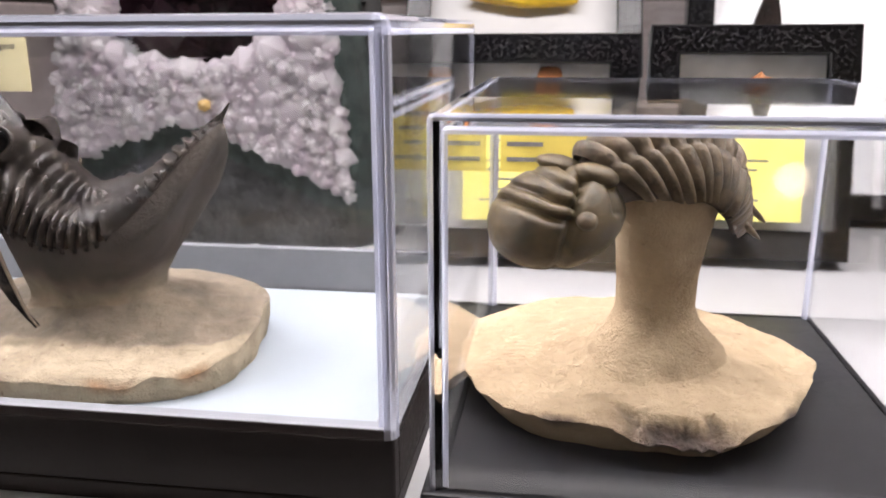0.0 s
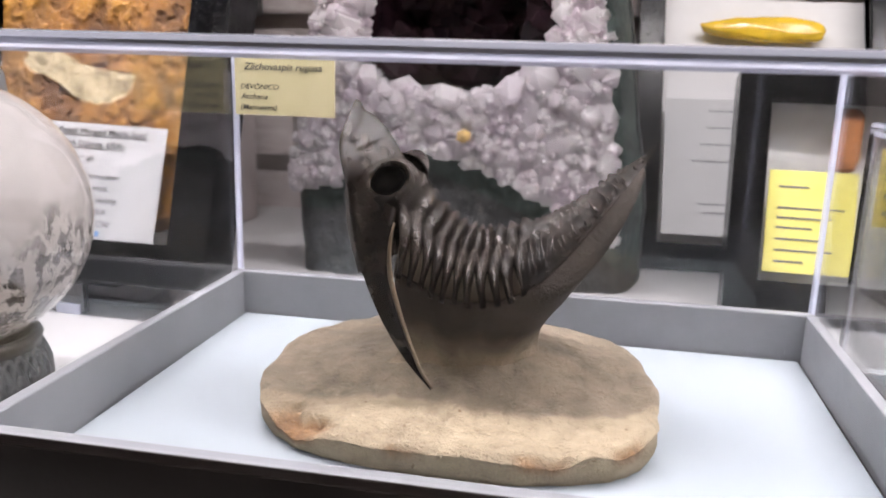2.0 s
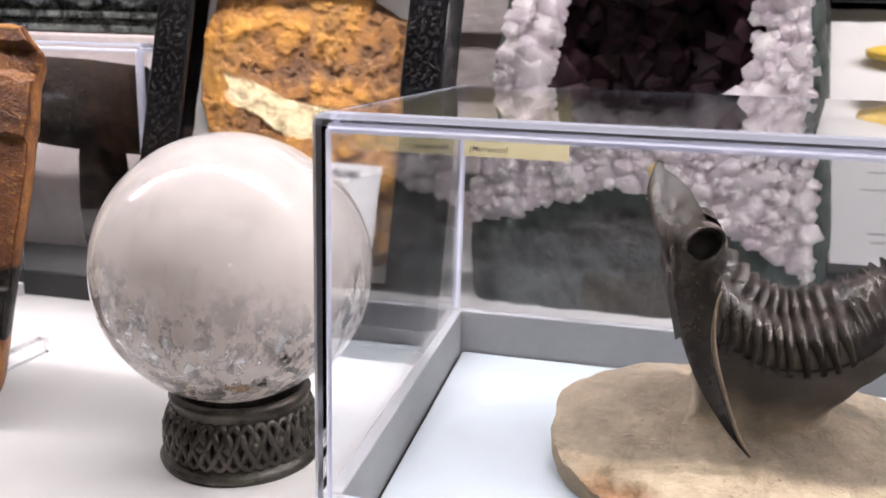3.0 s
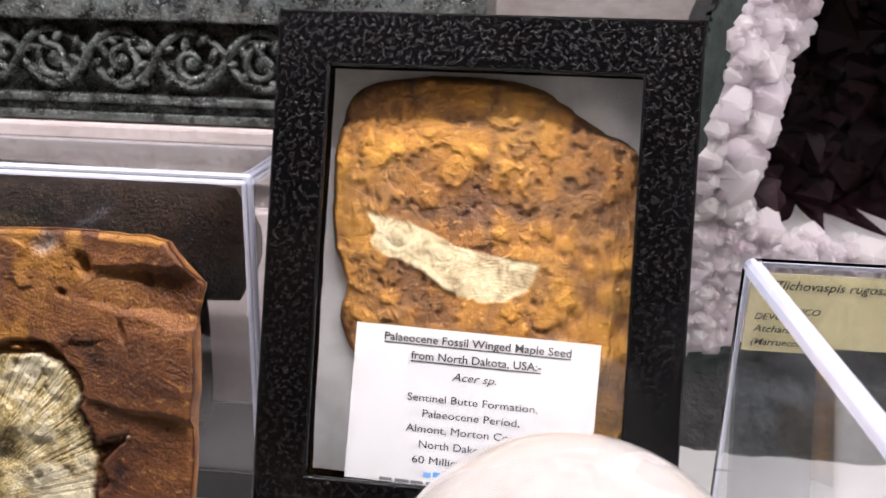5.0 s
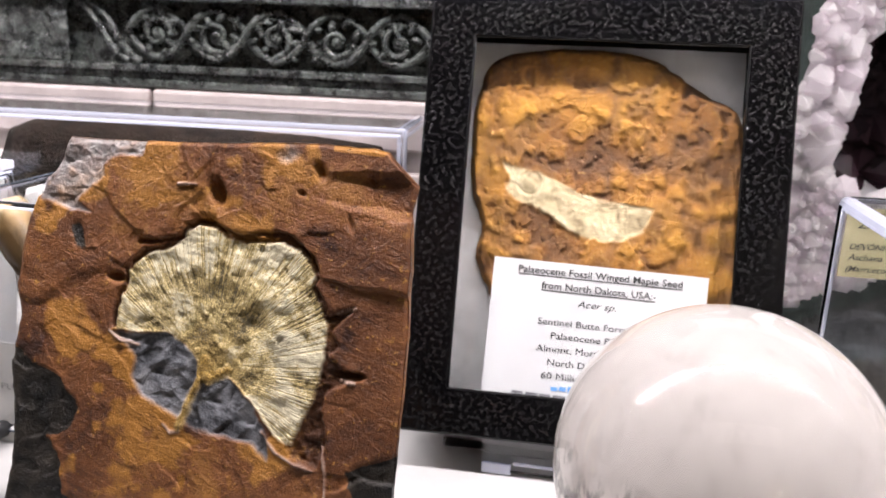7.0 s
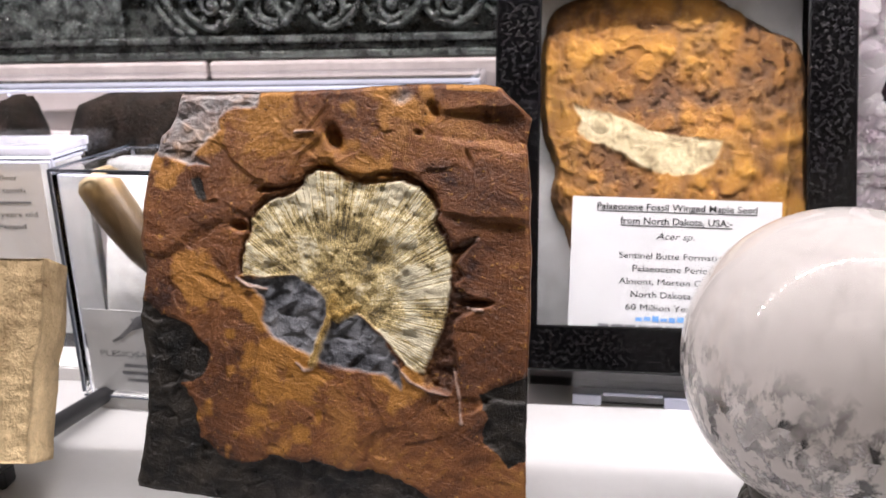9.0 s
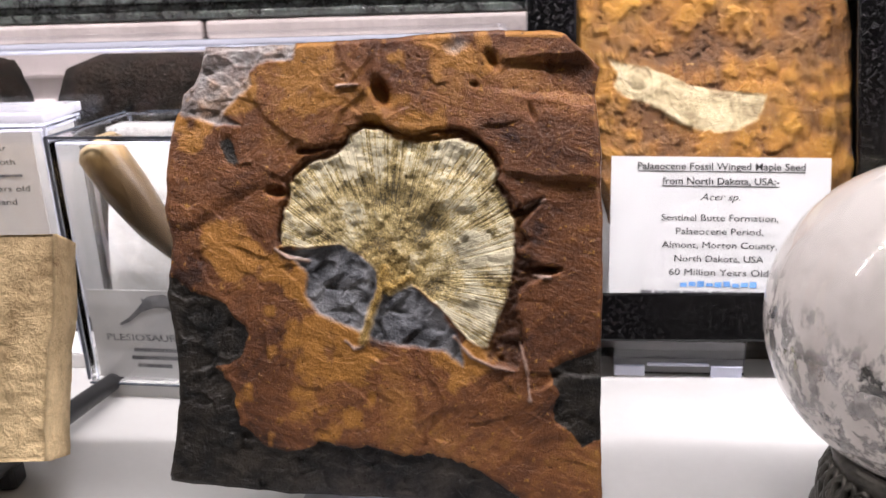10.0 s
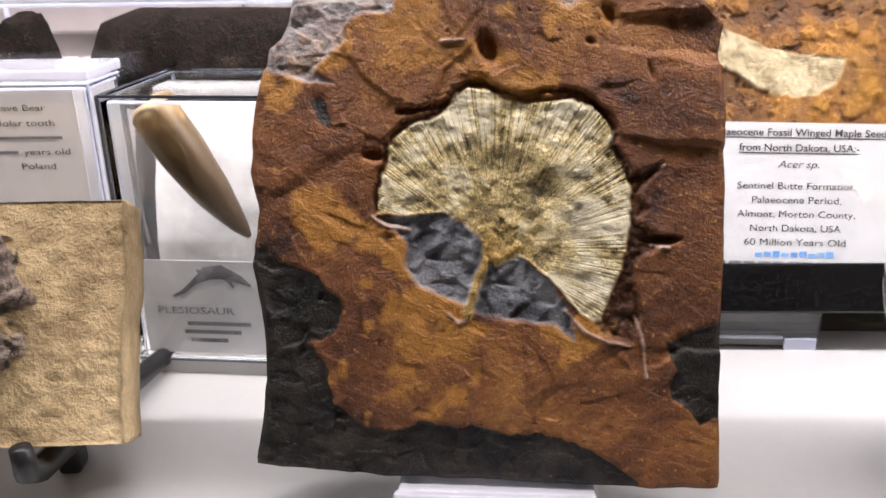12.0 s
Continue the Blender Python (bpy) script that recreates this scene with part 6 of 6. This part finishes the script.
while count < 260:
    cx, cz = rng.uniform(-0.072, 0.068), rng.uniform(0.012, 0.175)
    wide = np.interp(cz, [0, 0.03, 0.08, 0.14, 0.18, 0.205], [0.0700, 0.0715, 0.0655, 0.0560, 0.0400, 0.0120]) - 0.004
    m = float(hollow_mask(np.array(cx), np.array(cz)))
    if m > 0.004 or cz < foot_line(cx) + 0.003 or abs(cx) > wide or cx > wide - 0.0075 or (cz > 0.15 and rng.random() < 0.5):
        continue
    near = np.clip(1 + m / 0.012, 0, 1)
    inward = np.array((-0.0035 - cx, 0.115 - cz))
    inward = 0.4 * near * inward / np.linalg.norm(inward) + rng.normal(0, 0.25, 2)
    grow(pale_me, cx, cz, -0.0005 + 0.006 * max(0, m) / 0.004, rng.uniform(0.0065, 0.0105) * (1 + 0.35 * near), inward)
    count += 1
# the small crystals between them, joined
small, taken = [], 0
cone = np.array([(0.42 * math.cos(k * math.pi / 3), 0.42 * math.sin(k * math.pi / 3), h) for h in (-0.5, 0.0) for k in range(6)] + [(0.05, 0.02, 0.55)])
cone_faces = [(k, (k + 1) % 6, 6 + (k + 1) % 6, 6 + k) for k in range(6)] + [(6 + k, 6 + (k + 1) % 6, 12) for k in range(6)]
while taken < 900:
    cx, cz = rng.uniform(-0.072, 0.068), rng.uniform(0.010, 0.19)
    wide = np.interp(cz, [0, 0.03, 0.08, 0.14, 0.18, 0.205], [0.0700, 0.0715, 0.0655, 0.0560, 0.0400, 0.0120]) - 0.002
    m = float(hollow_mask(np.array(cx), np.array(cz)))
    if m > 0.007 or cz < foot_line(cx) + 0.001 or abs(cx) > wide or cx > wide - 0.0085:
        continue
    turn = np.array((Vector((rng.normal(0, 0.3), -1, rng.normal(0, 0.3))).to_track_quat("Z", "Y") @ Euler((0, 0, rng.uniform(0, 6))).to_quaternion()).to_matrix())
    size = rng.uniform(0.0040, 0.0080)
    small.append((cone * size * np.array((1, 1, rng.uniform(0.5, 0.9))) @ turn.T + np.array((cx, -0.0012 + 0.008 * max(0, m) / 0.007, cz)), cone_faces))
    taken += 1
tagged(part("crystal_crust", mesh_np("crystal_crust", *joined(small)), QUARTZ_PALE, geode), kind="stuff")
count = 0
while count < 150:
    cx, cz = rng.uniform(-0.05, 0.042), rng.uniform(0.078, 0.175)
    m = float(hollow_mask(np.array(cx), np.array(cz)))
    if m < 0.005:
        continue
    grow(deep_me, cx, cz, 0.055 * min(1, m / 0.018) ** 0.8 - 0.001, rng.uniform(0.009, 0.019), (rng.normal(0, 0.5), rng.normal(0, 0.5)))
    count += 1
STAIN_Q = surface("rust_stained_quartz", (0.62, 0.38, 0.10), (0.80, 0.60, 0.28), 200, (0.2, 0.4), 900, 0.0001)
stain_me = crystal()
stain_me.materials.append(STAIN_Q)
grow(stain_me, 0.0012, 0.0590, -0.0040, 0.0060, (0, 0), "rust-stained crystal")

# ---- carved chest ----
CX0, CX1, CY, CZ = -0.660, -0.1985, 0.3270, 0.1030
chest = thing("carved_chest", pose(0, 0, 0), "dark green carved stone chest with a vine scroll frieze", "chest")
chest_w, chest_c = CX1 - CX0, (CX0 + CX1) / 2
bm = block((chest_w - 0.004, 0.105, 0.140), (chest_c, CY + 0.0565, CZ + 0.073), 0.0010)
part("body", bm, CARVED, chest)
for z0, z1, out in ((0.0, 0.0030, 0.0036), (0.0032, 0.0056, 0.0024), (0.0058, 0.0086, 0.0040), (0.0318, 0.0480, 0.0052), (0.0485, 0.0500, 0.0058)):
    part("moulding", block((chest_w, 0.008, z1 - z0), (chest_c, CY + 0.006 - out, CZ + (z0 + z1) / 2), 0.0006), CARVED, chest)


def vine(x0, x1):
    """One length of interlaced vine scroll: two stems, tendrils and leaves, as one relief."""
    pieces = []
    L, mid = 0.046, CZ + 0.0202
    xs = np.linspace(x0, x1, int((x1 - x0) / L * 60) + 2)
    ph = (xs - x0) / L * 2 * math.pi
    for turn, amp, r in ((0.0, 0.0090, 0.00160), (0.0, 0.0064, 0.0010), (math.pi, 0.0088, 0.00145)):
        z = mid + amp * np.sign(np.sin(ph + turn)) * np.abs(np.sin(ph + turn)) ** 0.8
        pieces.append(tube(np.stack([xs, CY + 0.0008 - 0.0006 * np.cos(ph + turn), z], -1), r, 8))
    for j in range(int((x1 - x0) / (L / 2))):
        cx = x0 + (j + 0.5) * L / 2
        up = 1 if j % 2 == 0 else -1
        cz = mid + up * 0.0012 * math.sin(j * 2.7)
        spin = np.linspace(0, 2.6 * math.pi, 50)
        rr = 0.0060 * (1 - spin / (3.1 * math.pi))
        wob = 1.6 * math.sin(j * 2.1)
        pieces.append(tube(np.stack([cx + rr * np.cos(spin + wob), np.full_like(spin, CY + 0.0004), cz + up * rr * np.sin(spin + wob)], -1), np.linspace(0.0014, 0.0010, 50), 7))
        pieces.append(blob((cx + 0.0004, CY + 0.0002, cz), (0.0022, 0.0018, 0.0022), (0, 0, 0), 2, 0.1, j, 9, 12))
        for n in range(9):
            a = n * 0.7 + j * 1.3
            r = 0.0052 + 0.0034 * ((n * 7 + j * 3) % 5) / 4
            lx, lz = 1.15 * r * math.cos(a), 0.95 * r * math.sin(a)
            pieces.append(blob((cx + lx, CY + 0.0005, cz + lz), (0.0024 + 0.0008 * math.sin(n + j), 0.0015, 0.0013), (0, -math.degrees(a) + 40 * math.sin(n * 2 + j), 0), 2.0, 0.2, n + j, 9, 12))
    return joined(pieces)


for x0, x1 in ((-0.655, -0.505), (-0.372, -0.204)):
    part("vine_scroll", mesh_np("vine_scroll", *vine(x0, x1)), CARVED, chest, "carved vine scroll with leaves", True)
for flip, cx in ((1, -0.392), (-1, -0.487)):
    k = np.linspace(0, 1, 40)
    zz = CZ + 0.031 - 0.0215 * (k ** 2 * (3 - 2 * k))
    part("ogee_border", mesh_np("ogee_border", *joined([tube(np.stack([cx + flip * (0.020 * k + dx), np.full(40, CY + 0.0004), zz], -1), 0.0016, 8) for dx in (0, 0.0045)])), CARVED, chest, smooth=True)
gx, gz = np.meshgrid(np.linspace(-0.482, -0.396, 110), np.linspace(CZ + 0.009, CZ + 0.0316, 40), indexing="ij")
gy = CY - 0.0006 - 0.0012 * fbm(gx * 260, gz * 260, 4, 17)
part("rough_panel", mesh_np("rough_panel", np.stack([gx, gy, gz], -1).reshape(-1, 3), [f[::-1] for f in grid_faces(110, 40)]), CARVED, chest, "rough-hewn panel", True)
riser = thing("stone_riser", pose(CX0 + 0.002, 0.3235, 0.0), "pale pinkish stone blocks stacked under the carved chest", "riser")
part("core", block((0.4560, 0.096, 0.1010), (0.2290, 0.052, 0.0505)), MORTAR, riser)
for z0, z1, cuts in ((0.0005, 0.0760, (0.0, 0.118, 0.236, 0.350, 0.458)), (0.0840, 0.1024, (0.0, 0.175, 0.295, 0.458))):
    for x0, x1 in zip(cuts, cuts[1:]):
        part("stone_block", block((x1 - x0 - 0.0016, 0.102, z1 - z0), ((x0 + x1) / 2, 0.051, (z0 + z1) / 2), 0.0012), RISER_STONE, riser)

# ---- long clear case with the dark bone ----
case = thing("display_box", pose(-0.4417, 0.2737, 0.0), "long clear plastic case on a black base", "display box", "clear display boxes")
part("base", block((0.1870, 0.0432, 0.0100), (0.0935, 0.0216, 0.0050), 0.0006), BLACK_PLASTIC, case, "black base")
cover(case, 0.1862, 0.0426, 0.0893, 0.0020, 0.0012, (0.0004, 0.0004, 0.0100), "clear plastic cover")
bone = thing("dark_bone", pose(-0.3335, 0.2950, 0.0), "dark brown rough fossil bone inside the long clear case", "fossil bone")
NB, NC = 90, 44
k, a = np.meshgrid(np.linspace(0, 1, NB), np.arange(NC) * 2 * math.pi / NC, indexing="ij")
top = np.interp(k, [0, 0.03, 0.12, 0.4, 0.8, 0.97, 1], [0.080, 0.090, 0.0945, 0.0940, 0.0925, 0.0905, 0.080])
bot = np.interp(k, [0, 0.05, 0.25, 0.5, 0.75, 0.97, 1], [0.072, 0.064, 0.0605, 0.060, 0.057, 0.056, 0.068])
xx = -0.0710 + 0.142 * k
wob = 1 + 0.10 * fbm(k * 14, np.cos(a) * 2 + 5, 4, 5)
p = np.stack([xx + 0 * a, 0.0135 * np.cos(a) * wob * np.clip(np.sin(k * math.pi) * 4, 0.25, 1), (top + bot) / 2 + (top - bot) / 2 * np.sin(a) * (0.94 + 0.06 * wob)], -1)
faces = [f[::-1] for f in grid_faces(NB, NC, wrap=True)] + [tuple(range(NC)), tuple((NB - 1) * NC + j for j in range(NC))[::-1]]
part("shaft", mesh_np("shaft", p.reshape(-1, 3), faces), DARK_BONE, bone, smooth=True)
for x, r in ((-0.052, 0.010), (0.046, 0.009)):
    v, f = blob((x, 0, 0.0385), (r, 0.009, 0.0300), (0, 0, 0), 2.6, 0.12, 6, 30, 30)
    part("knuckle", mesh_np("knuckle", v, f), DARK_BONE, bone, smooth=True)
chunk = thing("dark_bone", pose(-0.4240, 0.2950, 0.0100), "short dark bone chunk at the end of the long case", "fossil bone")
v, f = blob((0, 0, 0.0420), (0.0095, 0.0120, 0.0420), (0, 0, 0), 2.8, 0.12, 16, 40, 36)
part("chunk", mesh_np("chunk", v, f), DARK_BONE, chunk, smooth=True)

# ---- tooth boxes ----
P0 = pose(-0.3803, 0.2383, 0.0, 0, 0, -5.0)
tooth_box = thing("tooth_box", P0, "small clear box with dark edges and white padding", "display box", "clear display boxes")
part("base", block((0.0640, 0.0440, 0.0050), (0.0320, 0.0220, 0.0025), 0.0004), PAPER_WHITE, tooth_box)
cover(tooth_box, 0.0640, 0.0440, 0.0725, 0.0014, 0.0006, (0, 0, 0.0050), "clear plastic cover")
for o in tooth_box.children:
    o.visible_shadow = False
EDGE_DARK = surface("dark_glass_edge", (0.06, 0.07, 0.09), (0.10, 0.115, 0.14), 90, (0.2, 0.3), 900, 0.00001)
for size, at in (((0.0640, 0.0006, 0.0006), (0.032, -0.0002, 0.0774)), ((0.0007, 0.0007, 0.072), (-0.0002, -0.0002, 0.0415)), ((0.0006, 0.0440, 0.0006), (-0.0002, 0.022, 0.0774)), ((0.0640, 0.0006, 0.0006), (0.032, 0.0442, 0.0774)), ((0.0640, 0.0006, 0.0005), (0.032, -0.0004, 0.0045))):
    part("edge_strip", block(size, at), EDGE_DARK, tooth_box, "dark taped edge")
gx, gz = np.meshgrid(np.linspace(0.003, 0.061, 40), np.linspace(0.006, 0.0745, 44), indexing="ij")
gy = 0.0150 + 0.010 * np.clip((gz - 0.035) / 0.04, 0, 1) - 0.0015 * fbm(gx * 90, gz * 90, 4, 6)
pad_me = mesh_np("padding", np.vstack([np.stack([gx, gy, gz], -1).reshape(-1, 3), np.stack([gx, gy + 0.010, gz], -1).reshape(-1, 3)]), [f[::-1] for f in grid_faces(40, 44)] + grid_faces(40, 44, 1760)
                 + [(i * 44 + 43, (i + 1) * 44 + 43, 1760 + (i + 1) * 44 + 43, 1760 + i * 44 + 43) for i in range(39)])
part("padding", pad_me, COTTON, tooth_box, "white cotton padding", True)
tooth = thing("fossil_tooth", P0 @ pose(0.0196, 0.0080, 0.0553, 6, 0, 0), "long curved brown fossil tooth with an ivory root", "tooth")
k = np.linspace(0, 1, 40)
line = np.stack([-0.0092 + 0.0215 * k + 0.0010 * np.sin(k * math.pi), -0.002 * np.sin(k * 3), 0.0195 - 0.0370 * k - 0.0010 * np.sin(k * math.pi)], -1)
rad = np.interp(k, [0, 0.05, 0.3, 0.6, 0.9, 1], [0.0046, 0.0063, 0.0064, 0.0051, 0.0024, 0.0008])
v, f = tube(line, rad, 20)
root_n = 17
part("root", mesh_np("root", v[:root_n * 20 + 20], [q for q in f if max(q) < root_n * 20 + 20], {"along": np.repeat(k, 20)[:root_n * 20 + 20]}), TOOTH, tooth, "pale ivory root", True)
part("crown", mesh_np("crown", v, [q for q in f if min(q) >= root_n * 20], {"along": np.repeat(k, 20)}), TOOTH, tooth, "brown enamel crown", True)
card = thing("specimen_card", P0 @ pose(0.0028, -0.0005, 0.0060), "white card with a plesiosaur drawing on the tooth box", "label")
part("card", block((0.0590, 0.0003, 0.0275), (0.0295, 0.0023, 0.01375)), PAPER_WHITE, card)
words("PLESIOSAUR", 0.0215, 0.0021, INK_GREY, card, (0.0150, 0.0019, 0.0120), True)
for z, x0, x1 in ((0.0085, 0.0120, 0.0300), (0.0060, 0.0110, 0.0270), (0.0035, 0.0125, 0.0230)):
    bar(x0, x1, z, z + 0.0012, 0.0019, INK_GREY, card)
neck = np.array([(0.0090, 0.0020, 0.0170), (0.0120, 0.0020, 0.0185), (0.0155, 0.0020, 0.0215), (0.0190, 0.0020, 0.0240), (0.0230, 0.0020, 0.0245), (0.0280, 0.0020, 0.0225), (0.0310, 0.0020, 0.0205)])
part("drawing", mesh_np("drawing", *joined([tube(neck, (0.0004, 0.0006, 0.0008, 0.0020, 0.0022, 0.0012, 0.0003), 10, 0.05), tube([(0.0180, 0.002, 0.0235), (0.0165, 0.002, 0.0250)], (0.0008, 0.0003), 8, 0.05), tube([(0.0240, 0.002, 0.0235), (0.0262, 0.002, 0.0200)], (0.0009, 0.0003), 8, 0.05)])), INK_GREY, card, "grey drawing of a long-necked reptile")

P1 = pose(-0.4560, 0.2560, 0.0, 0, 0, 0.0)
bear_box = thing("tooth_box", P1, "clear box with a milky lid and a printed label", "display box", "clear display boxes")
part("base", block((0.0660, 0.0230, 0.0050), (0.0330, 0.0115, 0.0025), 0.0004), WHITE_PAINT, bear_box)
cover(bear_box, 0.0660, 0.0230, 0.0730, 0.0014, 0.0006, (0, 0, 0.0050), "clear plastic cover")
part("lid", block((0.0670, 0.0240, 0.0030), (0.0330, 0.0115, 0.0800), 0.0006), SCUFFED_CLEAR, bear_box, "milky translucent lid").visible_shadow = False
part("backing", block((0.0620, 0.0010, 0.0700), (0.0330, 0.0200, 0.0405)), PAPER_WHITE, bear_box)
card = thing("specimen_card", P1 @ pose(0.0187, 0.0022, 0.0418), "pale printed card in the white-lidded box", "label")
GREY_CARD = surface("pale_grey_card", (0.52, 0.49, 0.46), (0.58, 0.55, 0.52), 60, (0.5, 0.7), 900, 0.00001)
part("card", block((0.0420, 0.0003, 0.0345), (0.0210, 0, 0.0173)), GREY_CARD, card)
words("Cave Bear", 0.0145, 0.0018, INK, card, (0.0265, -0.0003, 0.0285))
words("Molar tooth", 0.0170, 0.0018, INK, card, (0.0270, -0.0003, 0.0243))
bar(0.0160, 0.0370, 0.0206, 0.0214, -0.0003, INK_GREY, card)
words("years old", 0.0130, 0.0018, INK, card, (0.0320, -0.0003, 0.0162))
bar(0.0140, 0.0240, 0.0166, 0.0174, -0.0003, INK_GREY, card)
words("Poland", 0.0095, 0.0018, INK, card, (0.0290, -0.0003, 0.0121))

# ---- tan stone on a black easel ----
STONE_TAN = base_rock("tan_grey_stone", (0.34, 0.225, 0.105), (0.82, 0.615, 0.345), (0.3, 0.2, 0.1), rough=1.1)
stone = thing("stone_fossil", pose(-0.4032, 0.1765, 0.0165, -27, 0, 3), "tan stone block with a rough grey fossil, on a black easel", "fossil slab")
gu, gv = np.meshgrid(np.linspace(-0.045, 0.0425, 90), np.linspace(0, 0.0508, 60), indexing="ij")
gy = -0.0012 * fbm(gu * 50, gv * 50, 4, 3) - 0.0011 * np.abs(fbm(gu * 260, gv * 260, 3, 9)) - 0.0012 * np.clip(fbm(gu * 420, gv * 420, 2, 19) - 0.42, 0, 1) * 3
lumpm = np.clip(1.5 - np.hypot((gu - 0.006) / 0.020, (gv - 0.026) / 0.019) * 1.2, 0, 1)
gy -= 0.0030 * lumpm * (1 + 0.5 * fbm(gu * 380, gv * 380, 3, 13))
gu = gu + 0.0012 * fbm(gv * 60, gu * 0, 3, 2) * (np.abs(gu) > 0.04)
front = np.stack([gu, gy, gv], -1)
index = np.arange(90 * 60).reshape(90, 60)
loop = np.concatenate([index[:, 0], index[-1, 1:], index[-2::-1, -1], index[0, -2:0:-1]]).tolist()
rim = front.reshape(-1, 3)[loop]
rings, faces, at, prev = [], [f[::-1] for f in grid_faces(90, 60)], 5400, loop
for depth, k in ((0.0012, 1.008), (0.0075, 1.0), (0.0125, 0.992)):
    p = rim.copy()
    p[:, [0, 2]] = (p[:, [0, 2]] - [0, 0.0254]) * k + [0, 0.0254]
    p[:, 1] = depth + 0.0008 * fbm(p[:, 0] * 200, p[:, 2] * 200, 3, 3)
    rings.append(p)
    now = list(range(at, at + len(loop)))
    faces += [(prev[i], prev[(i + 1) % len(loop)], now[(i + 1) % len(loop)], now[i]) for i in range(len(loop))]
    prev, at = now, at + len(loop)
faces.append(tuple(prev))
part("block", mesh_np("block", np.vstack([front.reshape(-1, 3)] + rings), faces, {"chip": np.zeros(at)}), STONE_TAN, stone, "tan sandstone block", True)
SHELLY = surface("grey_shelly_fossil", (0.05, 0.036, 0.028), (0.66, 0.50, 0.40), 330, (0.5, 0.8), 1300, 0.0016)
v, f = blob((0.001, -0.0004, 0.024), (0.0230, 0.0040, 0.0150), (0, -32, 0), 2.2, 0.45, 12, 90, 120)
v[:, 1] -= 0.0042 * np.abs(fbm(v[:, 0] * 330, v[:, 2] * 330, 4, 5))
part("fossil", mesh_np("fossil", v, f), SHELLY, stone, "rough grey shelly fossil", True)
black_easel = thing("plate_easel", pose(-0.4000, 0.1955, 0.0, 0, 0, 3), "black plastic plate easel under the tan stone", "easel stand")
for x in (-0.030, 0.020):
    pts = [(x, -0.0230, 0.0190), (x, -0.0225, 0.0130), (x, -0.0180, 0.0105), (x, -0.004, 0.0075), (x + 0.004, 0.024, 0.0050), (x + 0.010, 0.048, 0.0042), (x + 0.012, 0.053, 0.0040)]
    part("leg", mesh_np("leg", *tube(pts, (0.0022, 0.0026, 0.0030, 0.0030, 0.0028, 0.0026, 0.0036), 10)), BLACK_PLASTIC, black_easel, smooth=True)
    part("foot", block((0.0050, 0.0060, 0.0060), (x, -0.0030, 0.0030), 0.0010), BLACK_PLASTIC, black_easel)
    part("upright", mesh_np("upright", *tube([(x, 0.008, 0.0065), (x, 0.018, 0.030), (x, 0.026, 0.045)], (0.0026, 0.0026, 0.0020), 10)), BLACK_PLASTIC, black_easel, smooth=True)

# ---- bricks of the wall ----
bm = block((1, 1, 1), (0, 0, 0), 0.035, 2)
bmesh.ops.subdivide_edges(bm, edges=[e for e in bm.edges if abs(e.verts[0].co.x - e.verts[1].co.x) > 0.5], cuts=5)
for vert in bm.verts:
    vert.co.y += 0.05 * noise.noise(vert.co * 4)
    vert.co.z += 0.02 * noise.noise(vert.co * 3 + Vector((5, 1, 2)))
brick_me = bpy.data.meshes.new("brick")
bm.to_mesh(brick_me)
bm.free()
brick_me.materials.append(BRICK_PAINT)
for row in range(5):
    for col in range(8):
        z = 0.0275 + 0.0785 * (row - 0.5) + 0.002 * math.sin(col * 5 + row)
        ob = part("brick", brick_me, None, wall)
        x = -0.80 + 0.205 * col + (0.10 if row % 2 else 0.0)
        ob.matrix_basis = Matrix.LocRotScale((min(max(x, -0.75), 0.55), 0.4660, max(z, 0.034) if row else 0.0), Euler((0, 0.004 * math.sin(row * 3 + col), 0)), (0.193, 0.016, 0.0685 if row else 0.040))
